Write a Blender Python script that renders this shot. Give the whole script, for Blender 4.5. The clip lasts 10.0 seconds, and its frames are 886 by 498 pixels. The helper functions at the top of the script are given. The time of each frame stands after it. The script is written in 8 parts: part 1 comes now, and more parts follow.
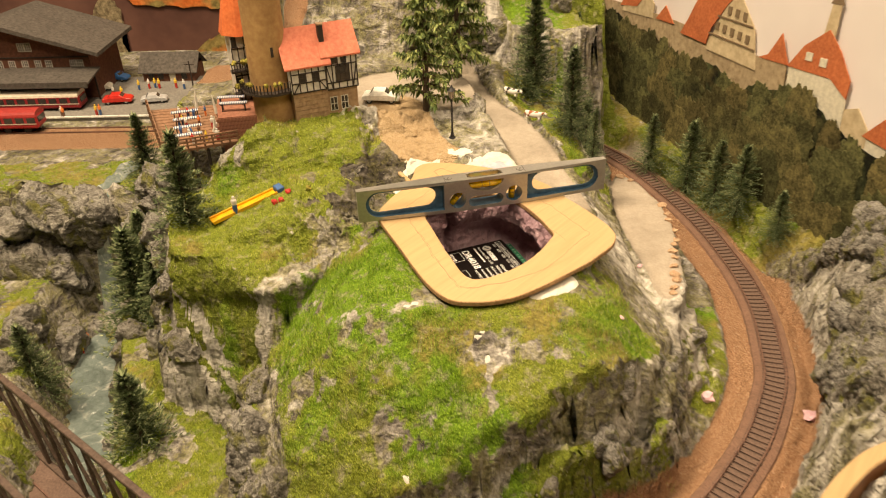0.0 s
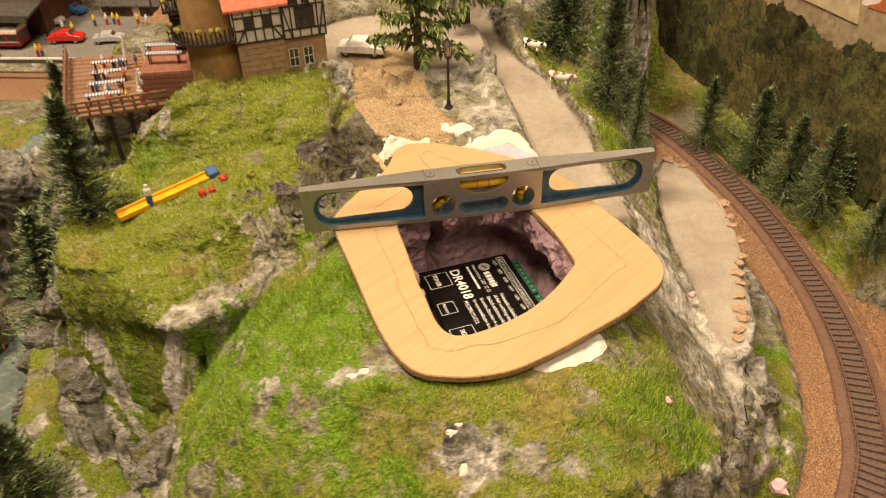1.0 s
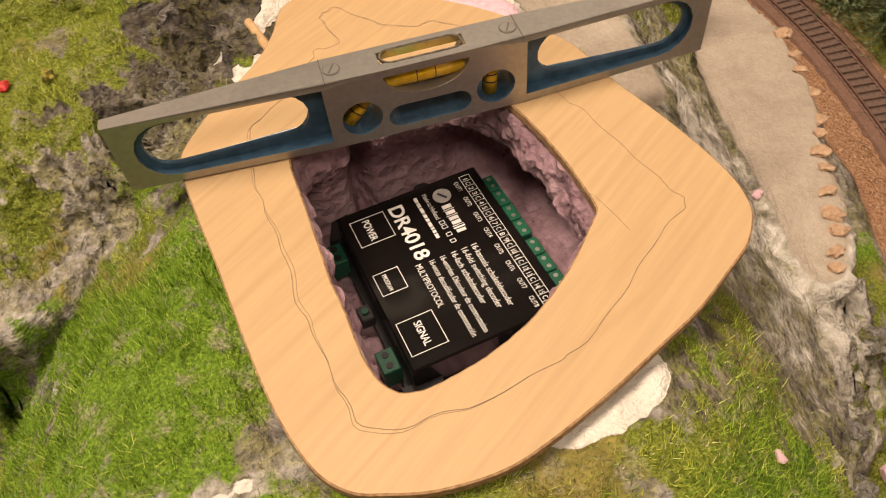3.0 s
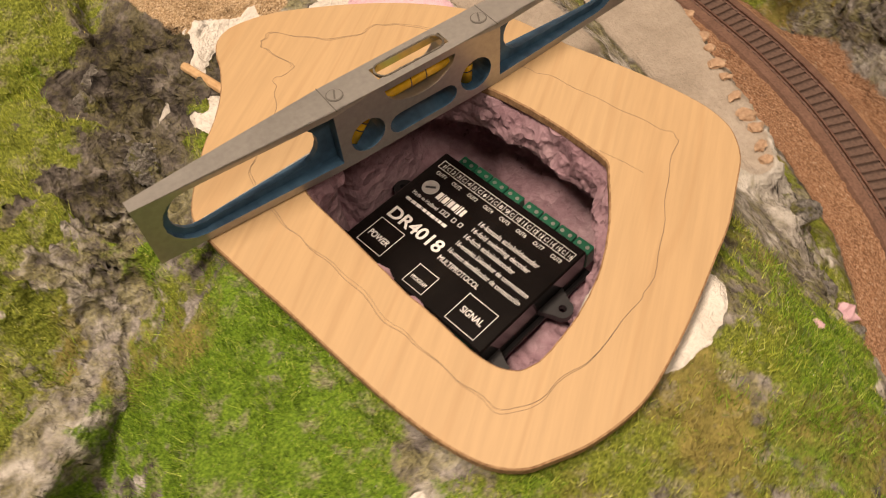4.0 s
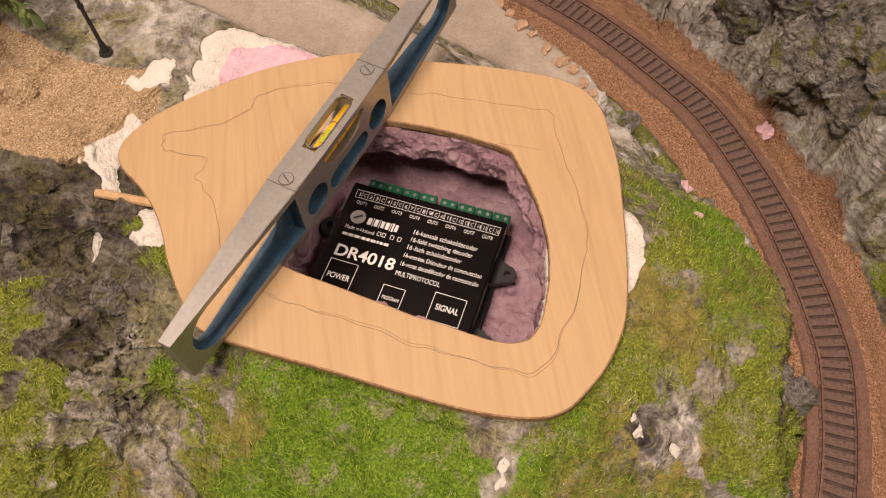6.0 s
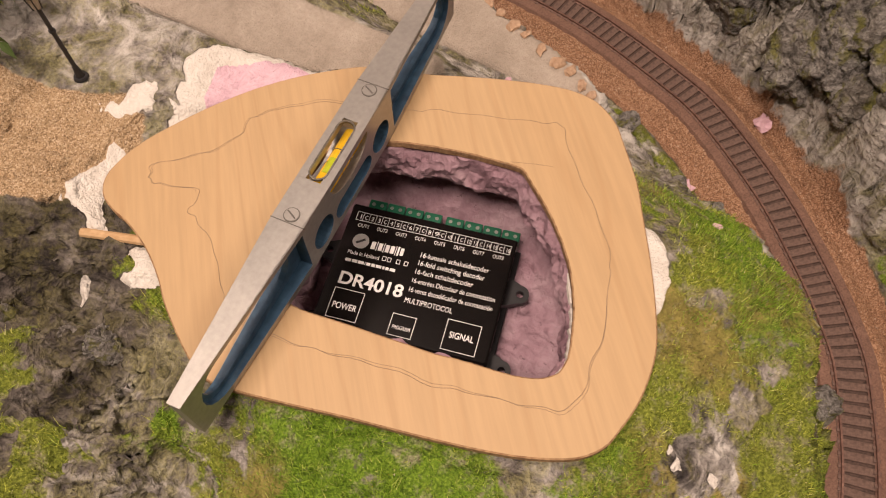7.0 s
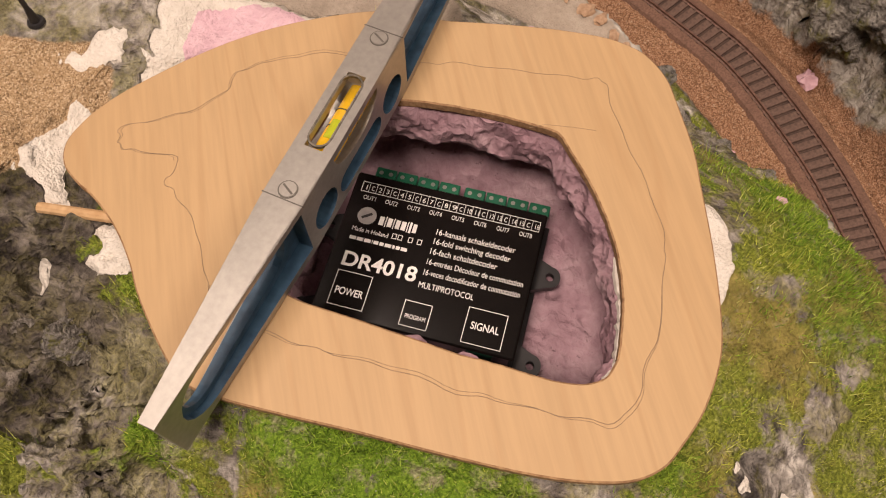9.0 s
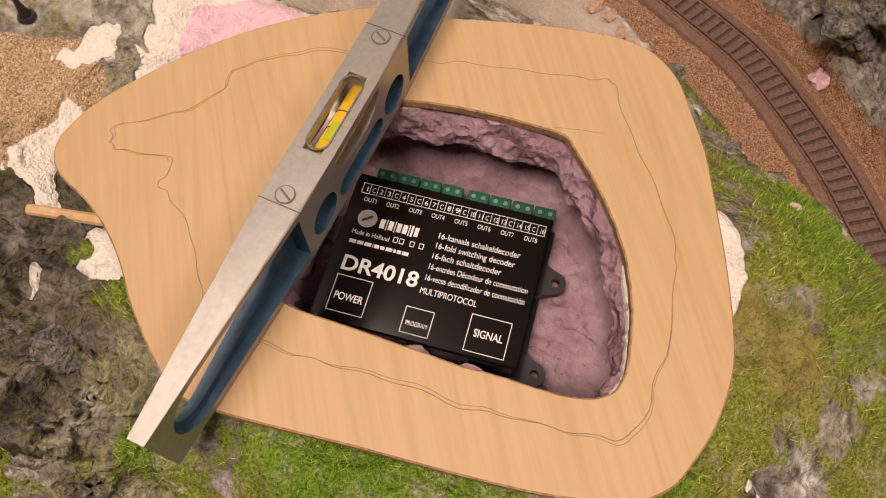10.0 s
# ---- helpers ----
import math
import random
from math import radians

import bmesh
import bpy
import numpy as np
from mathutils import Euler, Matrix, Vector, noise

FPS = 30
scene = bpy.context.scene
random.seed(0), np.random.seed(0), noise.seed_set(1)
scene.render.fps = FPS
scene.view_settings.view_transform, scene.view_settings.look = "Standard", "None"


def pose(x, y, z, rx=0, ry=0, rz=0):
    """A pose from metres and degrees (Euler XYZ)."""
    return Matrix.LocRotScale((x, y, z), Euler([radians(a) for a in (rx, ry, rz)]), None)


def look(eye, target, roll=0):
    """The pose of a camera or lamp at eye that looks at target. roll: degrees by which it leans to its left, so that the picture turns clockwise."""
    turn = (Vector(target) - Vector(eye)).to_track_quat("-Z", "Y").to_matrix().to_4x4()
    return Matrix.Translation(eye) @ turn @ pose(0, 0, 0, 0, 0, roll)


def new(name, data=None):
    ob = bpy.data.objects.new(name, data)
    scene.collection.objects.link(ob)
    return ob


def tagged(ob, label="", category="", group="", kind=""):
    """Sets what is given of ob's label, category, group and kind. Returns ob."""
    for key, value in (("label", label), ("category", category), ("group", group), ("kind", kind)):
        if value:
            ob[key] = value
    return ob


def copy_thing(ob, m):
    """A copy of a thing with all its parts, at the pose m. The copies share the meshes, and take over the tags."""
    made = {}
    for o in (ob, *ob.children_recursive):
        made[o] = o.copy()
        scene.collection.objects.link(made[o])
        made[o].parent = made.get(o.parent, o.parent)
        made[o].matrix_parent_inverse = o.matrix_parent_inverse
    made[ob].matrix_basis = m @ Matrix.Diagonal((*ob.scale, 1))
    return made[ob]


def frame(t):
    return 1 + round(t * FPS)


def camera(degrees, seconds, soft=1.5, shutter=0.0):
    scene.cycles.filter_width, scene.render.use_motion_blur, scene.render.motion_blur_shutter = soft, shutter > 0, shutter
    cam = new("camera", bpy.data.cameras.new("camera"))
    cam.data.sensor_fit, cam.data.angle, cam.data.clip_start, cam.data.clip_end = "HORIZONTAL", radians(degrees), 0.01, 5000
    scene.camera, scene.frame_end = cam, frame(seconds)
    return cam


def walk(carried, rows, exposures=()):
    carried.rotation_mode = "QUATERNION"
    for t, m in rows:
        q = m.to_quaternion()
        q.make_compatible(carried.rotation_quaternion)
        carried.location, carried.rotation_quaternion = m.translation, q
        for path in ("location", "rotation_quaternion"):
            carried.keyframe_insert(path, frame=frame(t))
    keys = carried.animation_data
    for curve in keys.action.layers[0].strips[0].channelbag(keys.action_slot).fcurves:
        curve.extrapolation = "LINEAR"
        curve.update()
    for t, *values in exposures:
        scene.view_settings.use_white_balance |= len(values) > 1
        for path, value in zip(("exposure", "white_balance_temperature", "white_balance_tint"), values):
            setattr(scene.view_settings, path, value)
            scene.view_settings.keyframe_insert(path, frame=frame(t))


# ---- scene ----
cam = camera(60.0, 10.0, 1.1, 0.3)
PATH = [
    (0, (0.05737, 0.03099, 0.54231), (0.04350, 0.45423, 0.27646), -1.707),
    (0.5, (0.04632, 0.13639, 0.51619), (0.02565, 0.55043, 0.23665), -1.493),
    (1, (0.08547, 0.22884, 0.48451), (0.05245, 0.62823, 0.18551), -1.409),
    (1.5, (0.11652, 0.29710, 0.44734), (0.06085, 0.67768, 0.12787), -2.192),
    (2, (0.12768, 0.34352, 0.41849), (0.06512, 0.69880, 0.07228), -3.557),
    (2.5, (0.11080, 0.39623, 0.40366), (0.06063, 0.72426, 0.02966), -4.952),
    (2.7, (0.10071, 0.41523, 0.40375), (0.06309, 0.73333, 0.01982), -5.502),
    (3.8, (0.03298, 0.43406, 0.41989), (0.10124, 0.71572, 0.01245), -5.442),
    (4, (0.01023, 0.43792, 0.42805), (0.09967, 0.70849, 0.01721), -5.086),
    (4.5, (-0.02938, 0.43695, 0.46106), (0.10216, 0.68031, 0.04456), -4.265),
    (5, (-0.04499, 0.44721, 0.48258), (0.11430, 0.66207, 0.06013), -3.532),
    (5.5, (-0.05084, 0.46085, 0.48835), (0.12301, 0.65214, 0.06035), -3.201),
    (6.8, (-0.04108, 0.49830, 0.49469), (0.14226, 0.65040, 0.05509), -1.492),
    (7, (-0.04000, 0.50659, 0.48609), (0.14408, 0.65579, 0.04580), -1.152),
    (7.5, (-0.03430, 0.52100, 0.47220), (0.14607, 0.66413, 0.02837), -0.889),
    (8, (-0.02989, 0.53122, 0.45872), (0.14564, 0.66913, 0.01132), -0.609),
    (8.5, (-0.02481, 0.53337, 0.44978), (0.14652, 0.66763, -0.00035), -0.457),
    (9, (-0.02313, 0.53462, 0.44539), (0.14478, 0.66531, -0.00707), -0.108),
    (9.5, (-0.01929, 0.53526, 0.44254), (0.14634, 0.66424, -0.01125), 0.117),
    (10, (-0.01650, 0.54049, 0.43924), (0.14699, 0.66871, -0.01555), 0.117),
]
walk(cam, [(t, look(eye, target, roll)) for t, eye, target, roll in PATH], [(0, 0.45, 6900, 10), (1, 0.25, 6800, 12), (2, 0.09, 6480, 15), (2.5, 0.02, 6270, 17), (4.5, -0.19, 6150, 21), (5.5, -0.25, 6030, 25), (7, -0.29, 5950, 27), (8.5, -0.38, 5920, 25), (10, -0.36, 5920, 25)])
# ---------- light: a warm indoor room with ceiling lamps ----------
world = bpy.data.worlds.new("room_air")
world.use_nodes = True
world.node_tree.nodes["Background"].inputs[0].default_value = (1.0, 0.80, 0.58, 1)
world.node_tree.nodes["Background"].inputs[1].default_value = 0.02
scene.world = world


def ceiling_lamp(x, y, z, sx, sy, watts, colour=(1.0, 0.80, 0.56)):
    data = bpy.data.lights.new("ceiling_light", "AREA")
    data.shape, data.size, data.size_y, data.energy, data.color = "RECTANGLE", sx, sy, watts, colour
    ob = new("ceiling_light", data)
    ob.matrix_world = look((x, y, z), (x * 0.5, 0.7, 0.2))
    return ob


ceiling_lamp(-0.60, 0.50, 1.85, 0.5, 0.35, 41)
ceiling_lamp(0.30, -0.35, 1.75, 0.6, 0.35, 13)
ceiling_lamp(0.10, 1.00, 1.80, 0.4, 0.3, 13)


# ---------- small tools ----------
def part(name, bm, material, parent=None, label="", smooth=False):
    """Link a bmesh as one mesh object under a thing or a part."""
    me = bpy.data.meshes.new(name)
    bm.to_mesh(me)
    bm.free()
    for m in material if isinstance(material, (list, tuple)) else [material]:
        me.materials.append(m)
    if smooth:
        me.polygons.foreach_set("use_smooth", [True] * len(me.polygons))
    ob = new(name, me)
    if parent is not None:
        ob.parent = parent
    if label:
        ob["label"] = label
    return ob


def raw_mesh(name, verts, faces, material, parent=None, smooth=False):
    me = bpy.data.meshes.new(name)
    me.from_pydata(verts, [], faces)
    for m in material if isinstance(material, (list, tuple)) else [material]:
        me.materials.append(m)
    if smooth:
        me.polygons.foreach_set("use_smooth", [True] * len(me.polygons))
    ob = new(name, me)
    if parent is not None:
        ob.parent = parent
    return ob


def empty(name, m, label="", category="", group="", kind=""):
    ob = new(name)
    ob.empty_display_size = 0.01
    ob.matrix_world = m
    return tagged(ob, label, category, group, kind)


def box_bm(bm, sx, sy, sz, m=None, bevel=0.0):
    """A box centred on its base, with softened edges."""
    geo = bmesh.ops.create_cube(bm, size=1.0)
    vs = geo["verts"]
    for v in vs:
        v.co = Vector((v.co.x * sx, v.co.y * sy, (v.co.z + 0.5) * sz))
    if bevel:
        es = list({e for v in vs for e in v.link_edges})
        r = bmesh.ops.bevel(bm, geom=es, offset=bevel, segments=1, affect="EDGES", profile=0.5)
        vs = list({v for f in r["faces"] for v in f.verts} | {v for v in vs if v.is_valid})
    if m is not None:
        bmesh.ops.transform(bm, matrix=m, verts=vs)
    return vs


def cyl_bm(bm, r0, r1, h, m=None, n=12):
    geo = bmesh.ops.create_cone(bm, cap_ends=True, segments=n, radius1=r0, radius2=max(r1, 1e-5), depth=h)
    bmesh.ops.translate(bm, verts=geo["verts"], vec=(0, 0, h / 2))
    if m is not None:
        bmesh.ops.transform(bm, matrix=m, verts=geo["verts"])
    return geo["verts"]


def smooth_loop(points, per=6, closed=True):
    """A Catmull-Rom line through points."""
    p = np.array(points, float)
    n = len(p)
    out = []
    for i in range(n if closed else n - 1):
        if closed:
            a, b, c, d = p[i - 1], p[i], p[(i + 1) % n], p[(i + 2) % n]
        else:
            a, b, c, d = p[max(i - 1, 0)], p[i], p[i + 1], p[min(i + 2, n - 1)]
        for k in range(per):
            t = k / per
            out.append(0.5 * (2 * b + (c - a) * t + (2 * a - 5 * b + 4 * c - d) * t * t + (3 * b - a - 3 * c + d) * t ** 3))
    if not closed:
        out.append(p[-1])
    return np.array(out)


# lattice noise on arrays, -1 to 1
def _lattice(ix, iy, seed):
    h = (ix.astype(np.int64) * 374761393 + iy.astype(np.int64) * 668265263 + seed * 974634777) & 0x7FFFFFFF
    h = (h ^ (h >> 13)) * 1274126177 & 0x7FFFFFFF
    return ((h ^ (h >> 16)) & 0xFFFF) / 32767.5 - 1.0


def vnoise(x, y, seed=0):
    ix, iy = np.floor(x), np.floor(y)
    fx, fy = x - ix, y - iy
    u, v = fx * fx * (3 - 2 * fx), fy * fy * (3 - 2 * fy)
    a, b = _lattice(ix, iy, seed), _lattice(ix + 1, iy, seed)
    c, d = _lattice(ix, iy + 1, seed), _lattice(ix + 1, iy + 1, seed)
    return a + (b - a) * u + (c - a) * v + (a - b - c + d) * u * v


def fbm(x, y, scale, octaves=4, seed=0, gain=0.5):
    out, amp, tot = 0.0, 1.0, 0.0
    for k in range(octaves):
        f = 2.03 ** k / scale
        ca, sa = math.cos(0.6 * k + seed), math.sin(0.6 * k + seed)
        out = out + amp * vnoise((x * ca - y * sa) * f + 17.3 * k, (x * sa + y * ca) * f - 9.1 * k, seed + k)
        tot += amp
        amp *= gain
    return out / tot


def ridged(x, y, scale, octaves=4, seed=0):
    out, amp, tot = 0.0, 1.0, 0.0
    for k in range(octaves):
        f = 2.1 ** k / scale
        out = out + amp * (1 - 2 * np.abs(vnoise(x * f + 5.7 * k, y * f + 3.1 * k, seed + 31 * k)))
        tot += amp
        amp *= 0.55
    return out / tot


def inside_distance(x, y, loop):
    """Signed distance to a closed outline, positive inside."""
    best = np.full(x.shape, 1e9)
    odd = np.zeros(x.shape, bool)
    n = len(loop)
    for i in range(n):
        (ax, ay), (bx, by) = loop[i], loop[(i + 1) % n]
        dx, dy = bx - ax, by - ay
        t = np.clip(((x - ax) * dx + (y - ay) * dy) / (dx * dx + dy * dy + 1e-12), 0, 1)
        best = np.minimum(best, (x - ax - t * dx) ** 2 + (y - ay - t * dy) ** 2)
        cross = (ay > y) != (by > y)
        odd ^= cross & (x < (bx - ax) * (y - ay) / (by - ay + 1e-12) + ax)
    return np.sqrt(best) * np.where(odd, 1, -1)


def line_distance(x, y, line):
    """Distance to an open line, and how far along it (0 to 1)."""
    best, along = np.full(x.shape, 1e9), np.zeros(x.shape)
    n = len(line) - 1
    for i in range(n):
        (ax, ay), (bx, by) = line[i][:2], line[i + 1][:2]
        dx, dy = bx - ax, by - ay
        t = np.clip(((x - ax) * dx + (y - ay) * dy) / (dx * dx + dy * dy + 1e-12), 0, 1)
        d = (x - ax - t * dx) ** 2 + (y - ay - t * dy) ** 2
        nearer = d < best
        best = np.where(nearer, d, best)
        along = np.where(nearer, (i + t) / n, along)
    return np.sqrt(best), along


def step01(v, a, b):
    t = np.clip((v - a) / (b - a), 0, 1)
    return t * t * (3 - 2 * t)


# ---------- materials ----------
class Nodes:
    """A short way to write node materials."""

    def __init__(self, name, rough=0.8, metal=0.0, spec=0.4):
        self.mat = bpy.data.materials.new(name)
        self.mat.use_nodes = True
        self.tree = self.mat.node_tree
        self.bsdf = self.tree.nodes["Principled BSDF"]
        self.put(self.bsdf, "Roughness", rough)
        self.put(self.bsdf, "Metallic", metal)
        self.put(self.bsdf, "Specular IOR Level", spec)
        self.coord = self.tree.nodes.new("ShaderNodeTexCoord")

    def put(self, node, key, value):
        if isinstance(value, bpy.types.NodeSocket):
            self.tree.links.new(value, node.inputs[key])
        elif isinstance(value, tuple) and len(value) == 3 and node.inputs[key].type == "RGBA":
            node.inputs[key].default_value = (*value, 1)
        else:
            node.inputs[key].default_value = value

    def noise(self, scale, detail=4.0, rough=0.55, warp=0.0, vec=None):
        n = self.tree.nodes.new("ShaderNodeTexNoise")
        self.put(n, "Vector", vec or self.coord.outputs["Object"])
        self.put(n, "Scale", scale)
        self.put(n, "Detail", detail)
        self.put(n, "Roughness", rough)
        self.put(n, "Distortion", warp)
        return n.outputs["Fac"]

    def cells(self, scale, out="Distance", vec=None):
        n = self.tree.nodes.new("ShaderNodeTexVoronoi")
        self.put(n, "Vector", vec or self.coord.outputs["Object"])
        self.put(n, "Scale", scale)
        return n.outputs[out]

    def warped(self, amount, scale):
        """Object coordinates pushed about by a noise."""
        t = self.tree.nodes.new("ShaderNodeTexCoord")
        q = self.tree.nodes.new("ShaderNodeTexNoise")
        q.inputs["Scale"].default_value = scale
        self.tree.links.new(t.outputs["Object"], q.inputs["Vector"])
        m = self.tree.nodes.new("ShaderNodeVectorMath")
        m.operation = "MULTIPLY_ADD"
        self.tree.links.new(q.outputs["Color"], m.inputs[0])
        m.inputs[1].default_value = (amount, amount, amount)
        self.tree.links.new(t.outputs["Object"], m.inputs[2])
        return m.outputs[0]

    def stretch(self, sx, sy, sz, rz=0.0):
        turn = self.tree.nodes.new("ShaderNodeMapping")
        self.put(turn, "Vector", self.coord.outputs["Object"])
        turn.inputs["Rotation"].default_value = (0, 0, rz)
        n = self.tree.nodes.new("ShaderNodeMapping")
        self.put(n, "Vector", turn.outputs["Vector"])
        n.inputs["Scale"].default_value = (sx, sy, sz)
        return n.outputs["Vector"]

    def ramp(self, fac, *stops):
        n = self.tree.nodes.new("ShaderNodeValToRGB")
        els = n.color_ramp.elements
        while len(els) < len(stops):
            els.new(0.5)
        for e, (pos, col) in zip(els, stops):
            e.position = pos
            e.color = (*col, 1) if isinstance(col, tuple) else (col, col, col, 1)
        self.put(n, "Fac", fac)
        return n.outputs["Color"]

    def mix(self, fac, a, b, blend="MIX"):
        n = self.tree.nodes.new("ShaderNodeMix")
        n.data_type, n.blend_type = "RGBA", blend
        for sock, v in ((n.inputs[0], fac), (n.inputs[6], a), (n.inputs[7], b)):
            if isinstance(v, bpy.types.NodeSocket):
                self.tree.links.new(v, sock)
            else:
                sock.default_value = (*v, 1) if isinstance(v, tuple) else v
        return n.outputs[2]

    def maths(self, op, a, b=0.0):
        n = self.tree.nodes.new("ShaderNodeMath")
        n.operation = op
        for sock, v in ((n.inputs[0], a), (n.inputs[1], b)):
            if isinstance(v, bpy.types.NodeSocket):
                self.tree.links.new(v, sock)
            else:
                sock.default_value = v
        return n.outputs[0]

    def attr(self, name, out="Color"):
        n = self.tree.nodes.new("ShaderNodeAttribute")
        n.attribute_name = name
        return n.outputs[out]

    def split(self, colour):
        n = self.tree.nodes.new("ShaderNodeSeparateColor")
        self.put(n, "Color", colour)
        return n.outputs

    def island(self):
        return self.tree.nodes.new("ShaderNodeNewGeometry").outputs["Random Per Island"]

    def object_random(self):
        return self.tree.nodes.new("ShaderNodeObjectInfo").outputs["Random"]

    def bump(self, height, strength=0.4, distance=0.001):
        n = self.tree.nodes.new("ShaderNodeBump")
        self.put(n, "Height", height)
        self.put(n, "Strength", strength)
        self.put(n, "Distance", distance)
        self.put(self.bsdf, "Normal", n.outputs["Normal"])

    def colour(self, value):
        self.put(self.bsdf, "Base Color", value)
        return self


def speckled(name, a, b, scale=300.0, rough=0.7, metal=0.0, bump=0.2, spec=0.4, coarse=None):
    """Two tones in a grain, over broad soft variation."""
    n = Nodes(name, rough, metal, spec)
    fine = n.noise(scale, 4)
    broad = n.noise(coarse or scale * 0.12, 3)
    c = n.ramp(fine, (0.3, a), (0.72, b))
    n.colour(n.mix(0.5, c, n.ramp(broad, (0.3, 0.55), (0.7, 1.0)), "MULTIPLY"))
    n.bump(fine, bump, 0.0006)
    return n.mat


def plain(name, col, rough=0.5, metal=0.0, spec=0.5):
    """Small painted parts: one colour with a faint unevenness."""
    n = Nodes(name, rough, metal, spec)
    k = n.noise(220.0, 3)
    dark = tuple(c * 0.78 for c in col)
    n.colour(n.ramp(k, (0.35, dark), (0.65, col)))
    return n.mat


def terrain_material():
    n = Nodes("scenery_ground", 0.9, 0.0, 0.25)
    z1, z2 = n.split(n.attr("zone_a")), n.split(n.attr("zone_b"))
    grass, sand, ballast = z1[0], z1[1], z1[2]
    plaster, foam, path = z2[0], z2[1], z2[2]
    fine, mid, big = n.noise(900.0, 3), n.noise(150.0, 5, 0.65), n.noise(22.0, 4, 0.6, 0.6)
    z3 = n.split(n.attr("zone_c"))
    strata = n.noise(38.0, 6, 0.62, 1.0, n.stretch(1, 1, 2.4))
    # Bump hollows dark, ridges pale: dry-brushed wash with crevice shade in the colour.
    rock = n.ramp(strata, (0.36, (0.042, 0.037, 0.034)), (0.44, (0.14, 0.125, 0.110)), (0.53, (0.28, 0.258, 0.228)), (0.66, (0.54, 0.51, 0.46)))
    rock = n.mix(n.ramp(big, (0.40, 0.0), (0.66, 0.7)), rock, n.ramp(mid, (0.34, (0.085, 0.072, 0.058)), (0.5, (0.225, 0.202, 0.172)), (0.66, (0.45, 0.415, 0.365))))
    moss = n.ramp(n.maths("ADD", mid, n.maths("MULTIPLY", big, 0.8)), (0.80, 0.0), (1.0, 0.85))
    rock = n.mix(n.maths("MULTIPLY", moss, 0.62), rock, n.ramp(fine, (0.3, (0.10, 0.105, 0.014)), (0.7, (0.30, 0.28, 0.05))))
    turf = n.ramp(fine, (0.3, (0.070, 0.088, 0.011)), (0.55, (0.18, 0.215, 0.024)), (0.78, (0.36, 0.40, 0.065)))
    turf = n.mix(n.ramp(n.maths("ADD", z3[0], n.maths("SUBTRACT", mid, 0.5)), (0.25, 0.0), (0.75, 0.95)), turf, n.ramp(fine, (0.3, (0.055, 0.105, 0.007)), (0.55, (0.14, 0.25, 0.014)), (0.78, (0.30, 0.42, 0.04))))
    turf = n.mix(n.ramp(n.maths("ADD", z3[1], n.maths("SUBTRACT", mid, 0.5)), (0.45, 0.0), (0.95, 0.8)), turf, n.ramp(mid, (0.3, (0.11, 0.085, 0.025)), (0.7, (0.36, 0.29, 0.085))))
    grit = n.noise(480.0, 3, 0.6)
    stain = n.ramp(z3[2], (0.04, 0.80), (0.30, 0.0))
    rock = n.mix(stain, rock, n.mix(1.0, rock, (0.34, 0.315, 0.29), "MULTIPLY"))
    # Low spots of the grit and facet bumps darkened: crevice shade put into colour.
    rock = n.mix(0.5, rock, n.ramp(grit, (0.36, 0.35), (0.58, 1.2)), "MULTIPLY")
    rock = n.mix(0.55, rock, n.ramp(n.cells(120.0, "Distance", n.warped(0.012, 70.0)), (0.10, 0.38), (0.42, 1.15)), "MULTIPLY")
    thin = n.noise(95.0, 5, 0.7)
    turf = n.mix(n.ramp(thin, (0.52, 0.0), (0.66, 0.75)), turf, n.ramp(fine, (0.3, (0.17, 0.15, 0.085)), (0.7, (0.42, 0.385, 0.27))))
    brush = n.noise(70.0, 4, 0.6, 0.8, n.stretch(1, 1, 0.22))
    pale = n.ramp(n.maths("ADD", z3[2], n.maths("MULTIPLY", n.maths("SUBTRACT", brush, 0.5), 1.6)), (0.45, 0.0), (0.85, 0.9))
    rock = n.mix(pale, rock, n.ramp(brush, (0.32, (0.30, 0.275, 0.235)), (0.5, (0.50, 0.47, 0.415)), (0.7, (0.66, 0.63, 0.57))))
    edge = n.maths("ADD", grass, n.maths("MULTIPLY", n.maths("SUBTRACT", mid, 0.5), 0.95))
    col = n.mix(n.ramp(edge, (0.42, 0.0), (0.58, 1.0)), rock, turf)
    gr = n.cells(1900.0, "Color")
    grain = n.split(gr)[0]
    sandc = n.ramp(grain, (0.08, (0.22, 0.145, 0.075)), (0.3, (0.36, 0.25, 0.135)), (0.7, (0.44, 0.315, 0.175)), (0.95, (0.60, 0.47, 0.31)))
    sedge = n.maths("ADD", sand, n.maths("MULTIPLY", n.maths("SUBTRACT", mid, 0.5), 0.7))
    col = n.mix(n.ramp(sedge, (0.42, 0.0), (0.58, 1.0)), col, sandc)
    pathc = n.ramp(n.maths("ADD", n.maths("MULTIPLY", mid, 0.3), n.maths("MULTIPLY", big, 0.7)), (0.3, (0.27, 0.228, 0.178)), (0.55, (0.375, 0.322, 0.258)), (0.75, (0.455, 0.40, 0.33)))
    pathc = n.mix(0.25, pathc, n.ramp(grit, (0.36, 0.65), (0.6, 1.15)), "MULTIPLY")
    pedge = n.maths("ADD", path, n.maths("MULTIPLY", n.maths("SUBTRACT", mid, 0.5), 0.4))
    col = n.mix(n.ramp(pedge, (0.42, 0.0), (0.58, 1.0)), col, pathc)
    rust = n.ramp(grain, (0.05, (0.17, 0.085, 0.045)), (0.5, (0.38, 0.205, 0.108)), (0.95, (0.58, 0.37, 0.23)))
    bedge = n.maths("ADD", ballast, n.maths("MULTIPLY", n.maths("SUBTRACT", mid, 0.5), 0.6))
    col = n.mix(n.ramp(bedge, (0.42, 0.0), (0.58, 1.0)), col, rust)
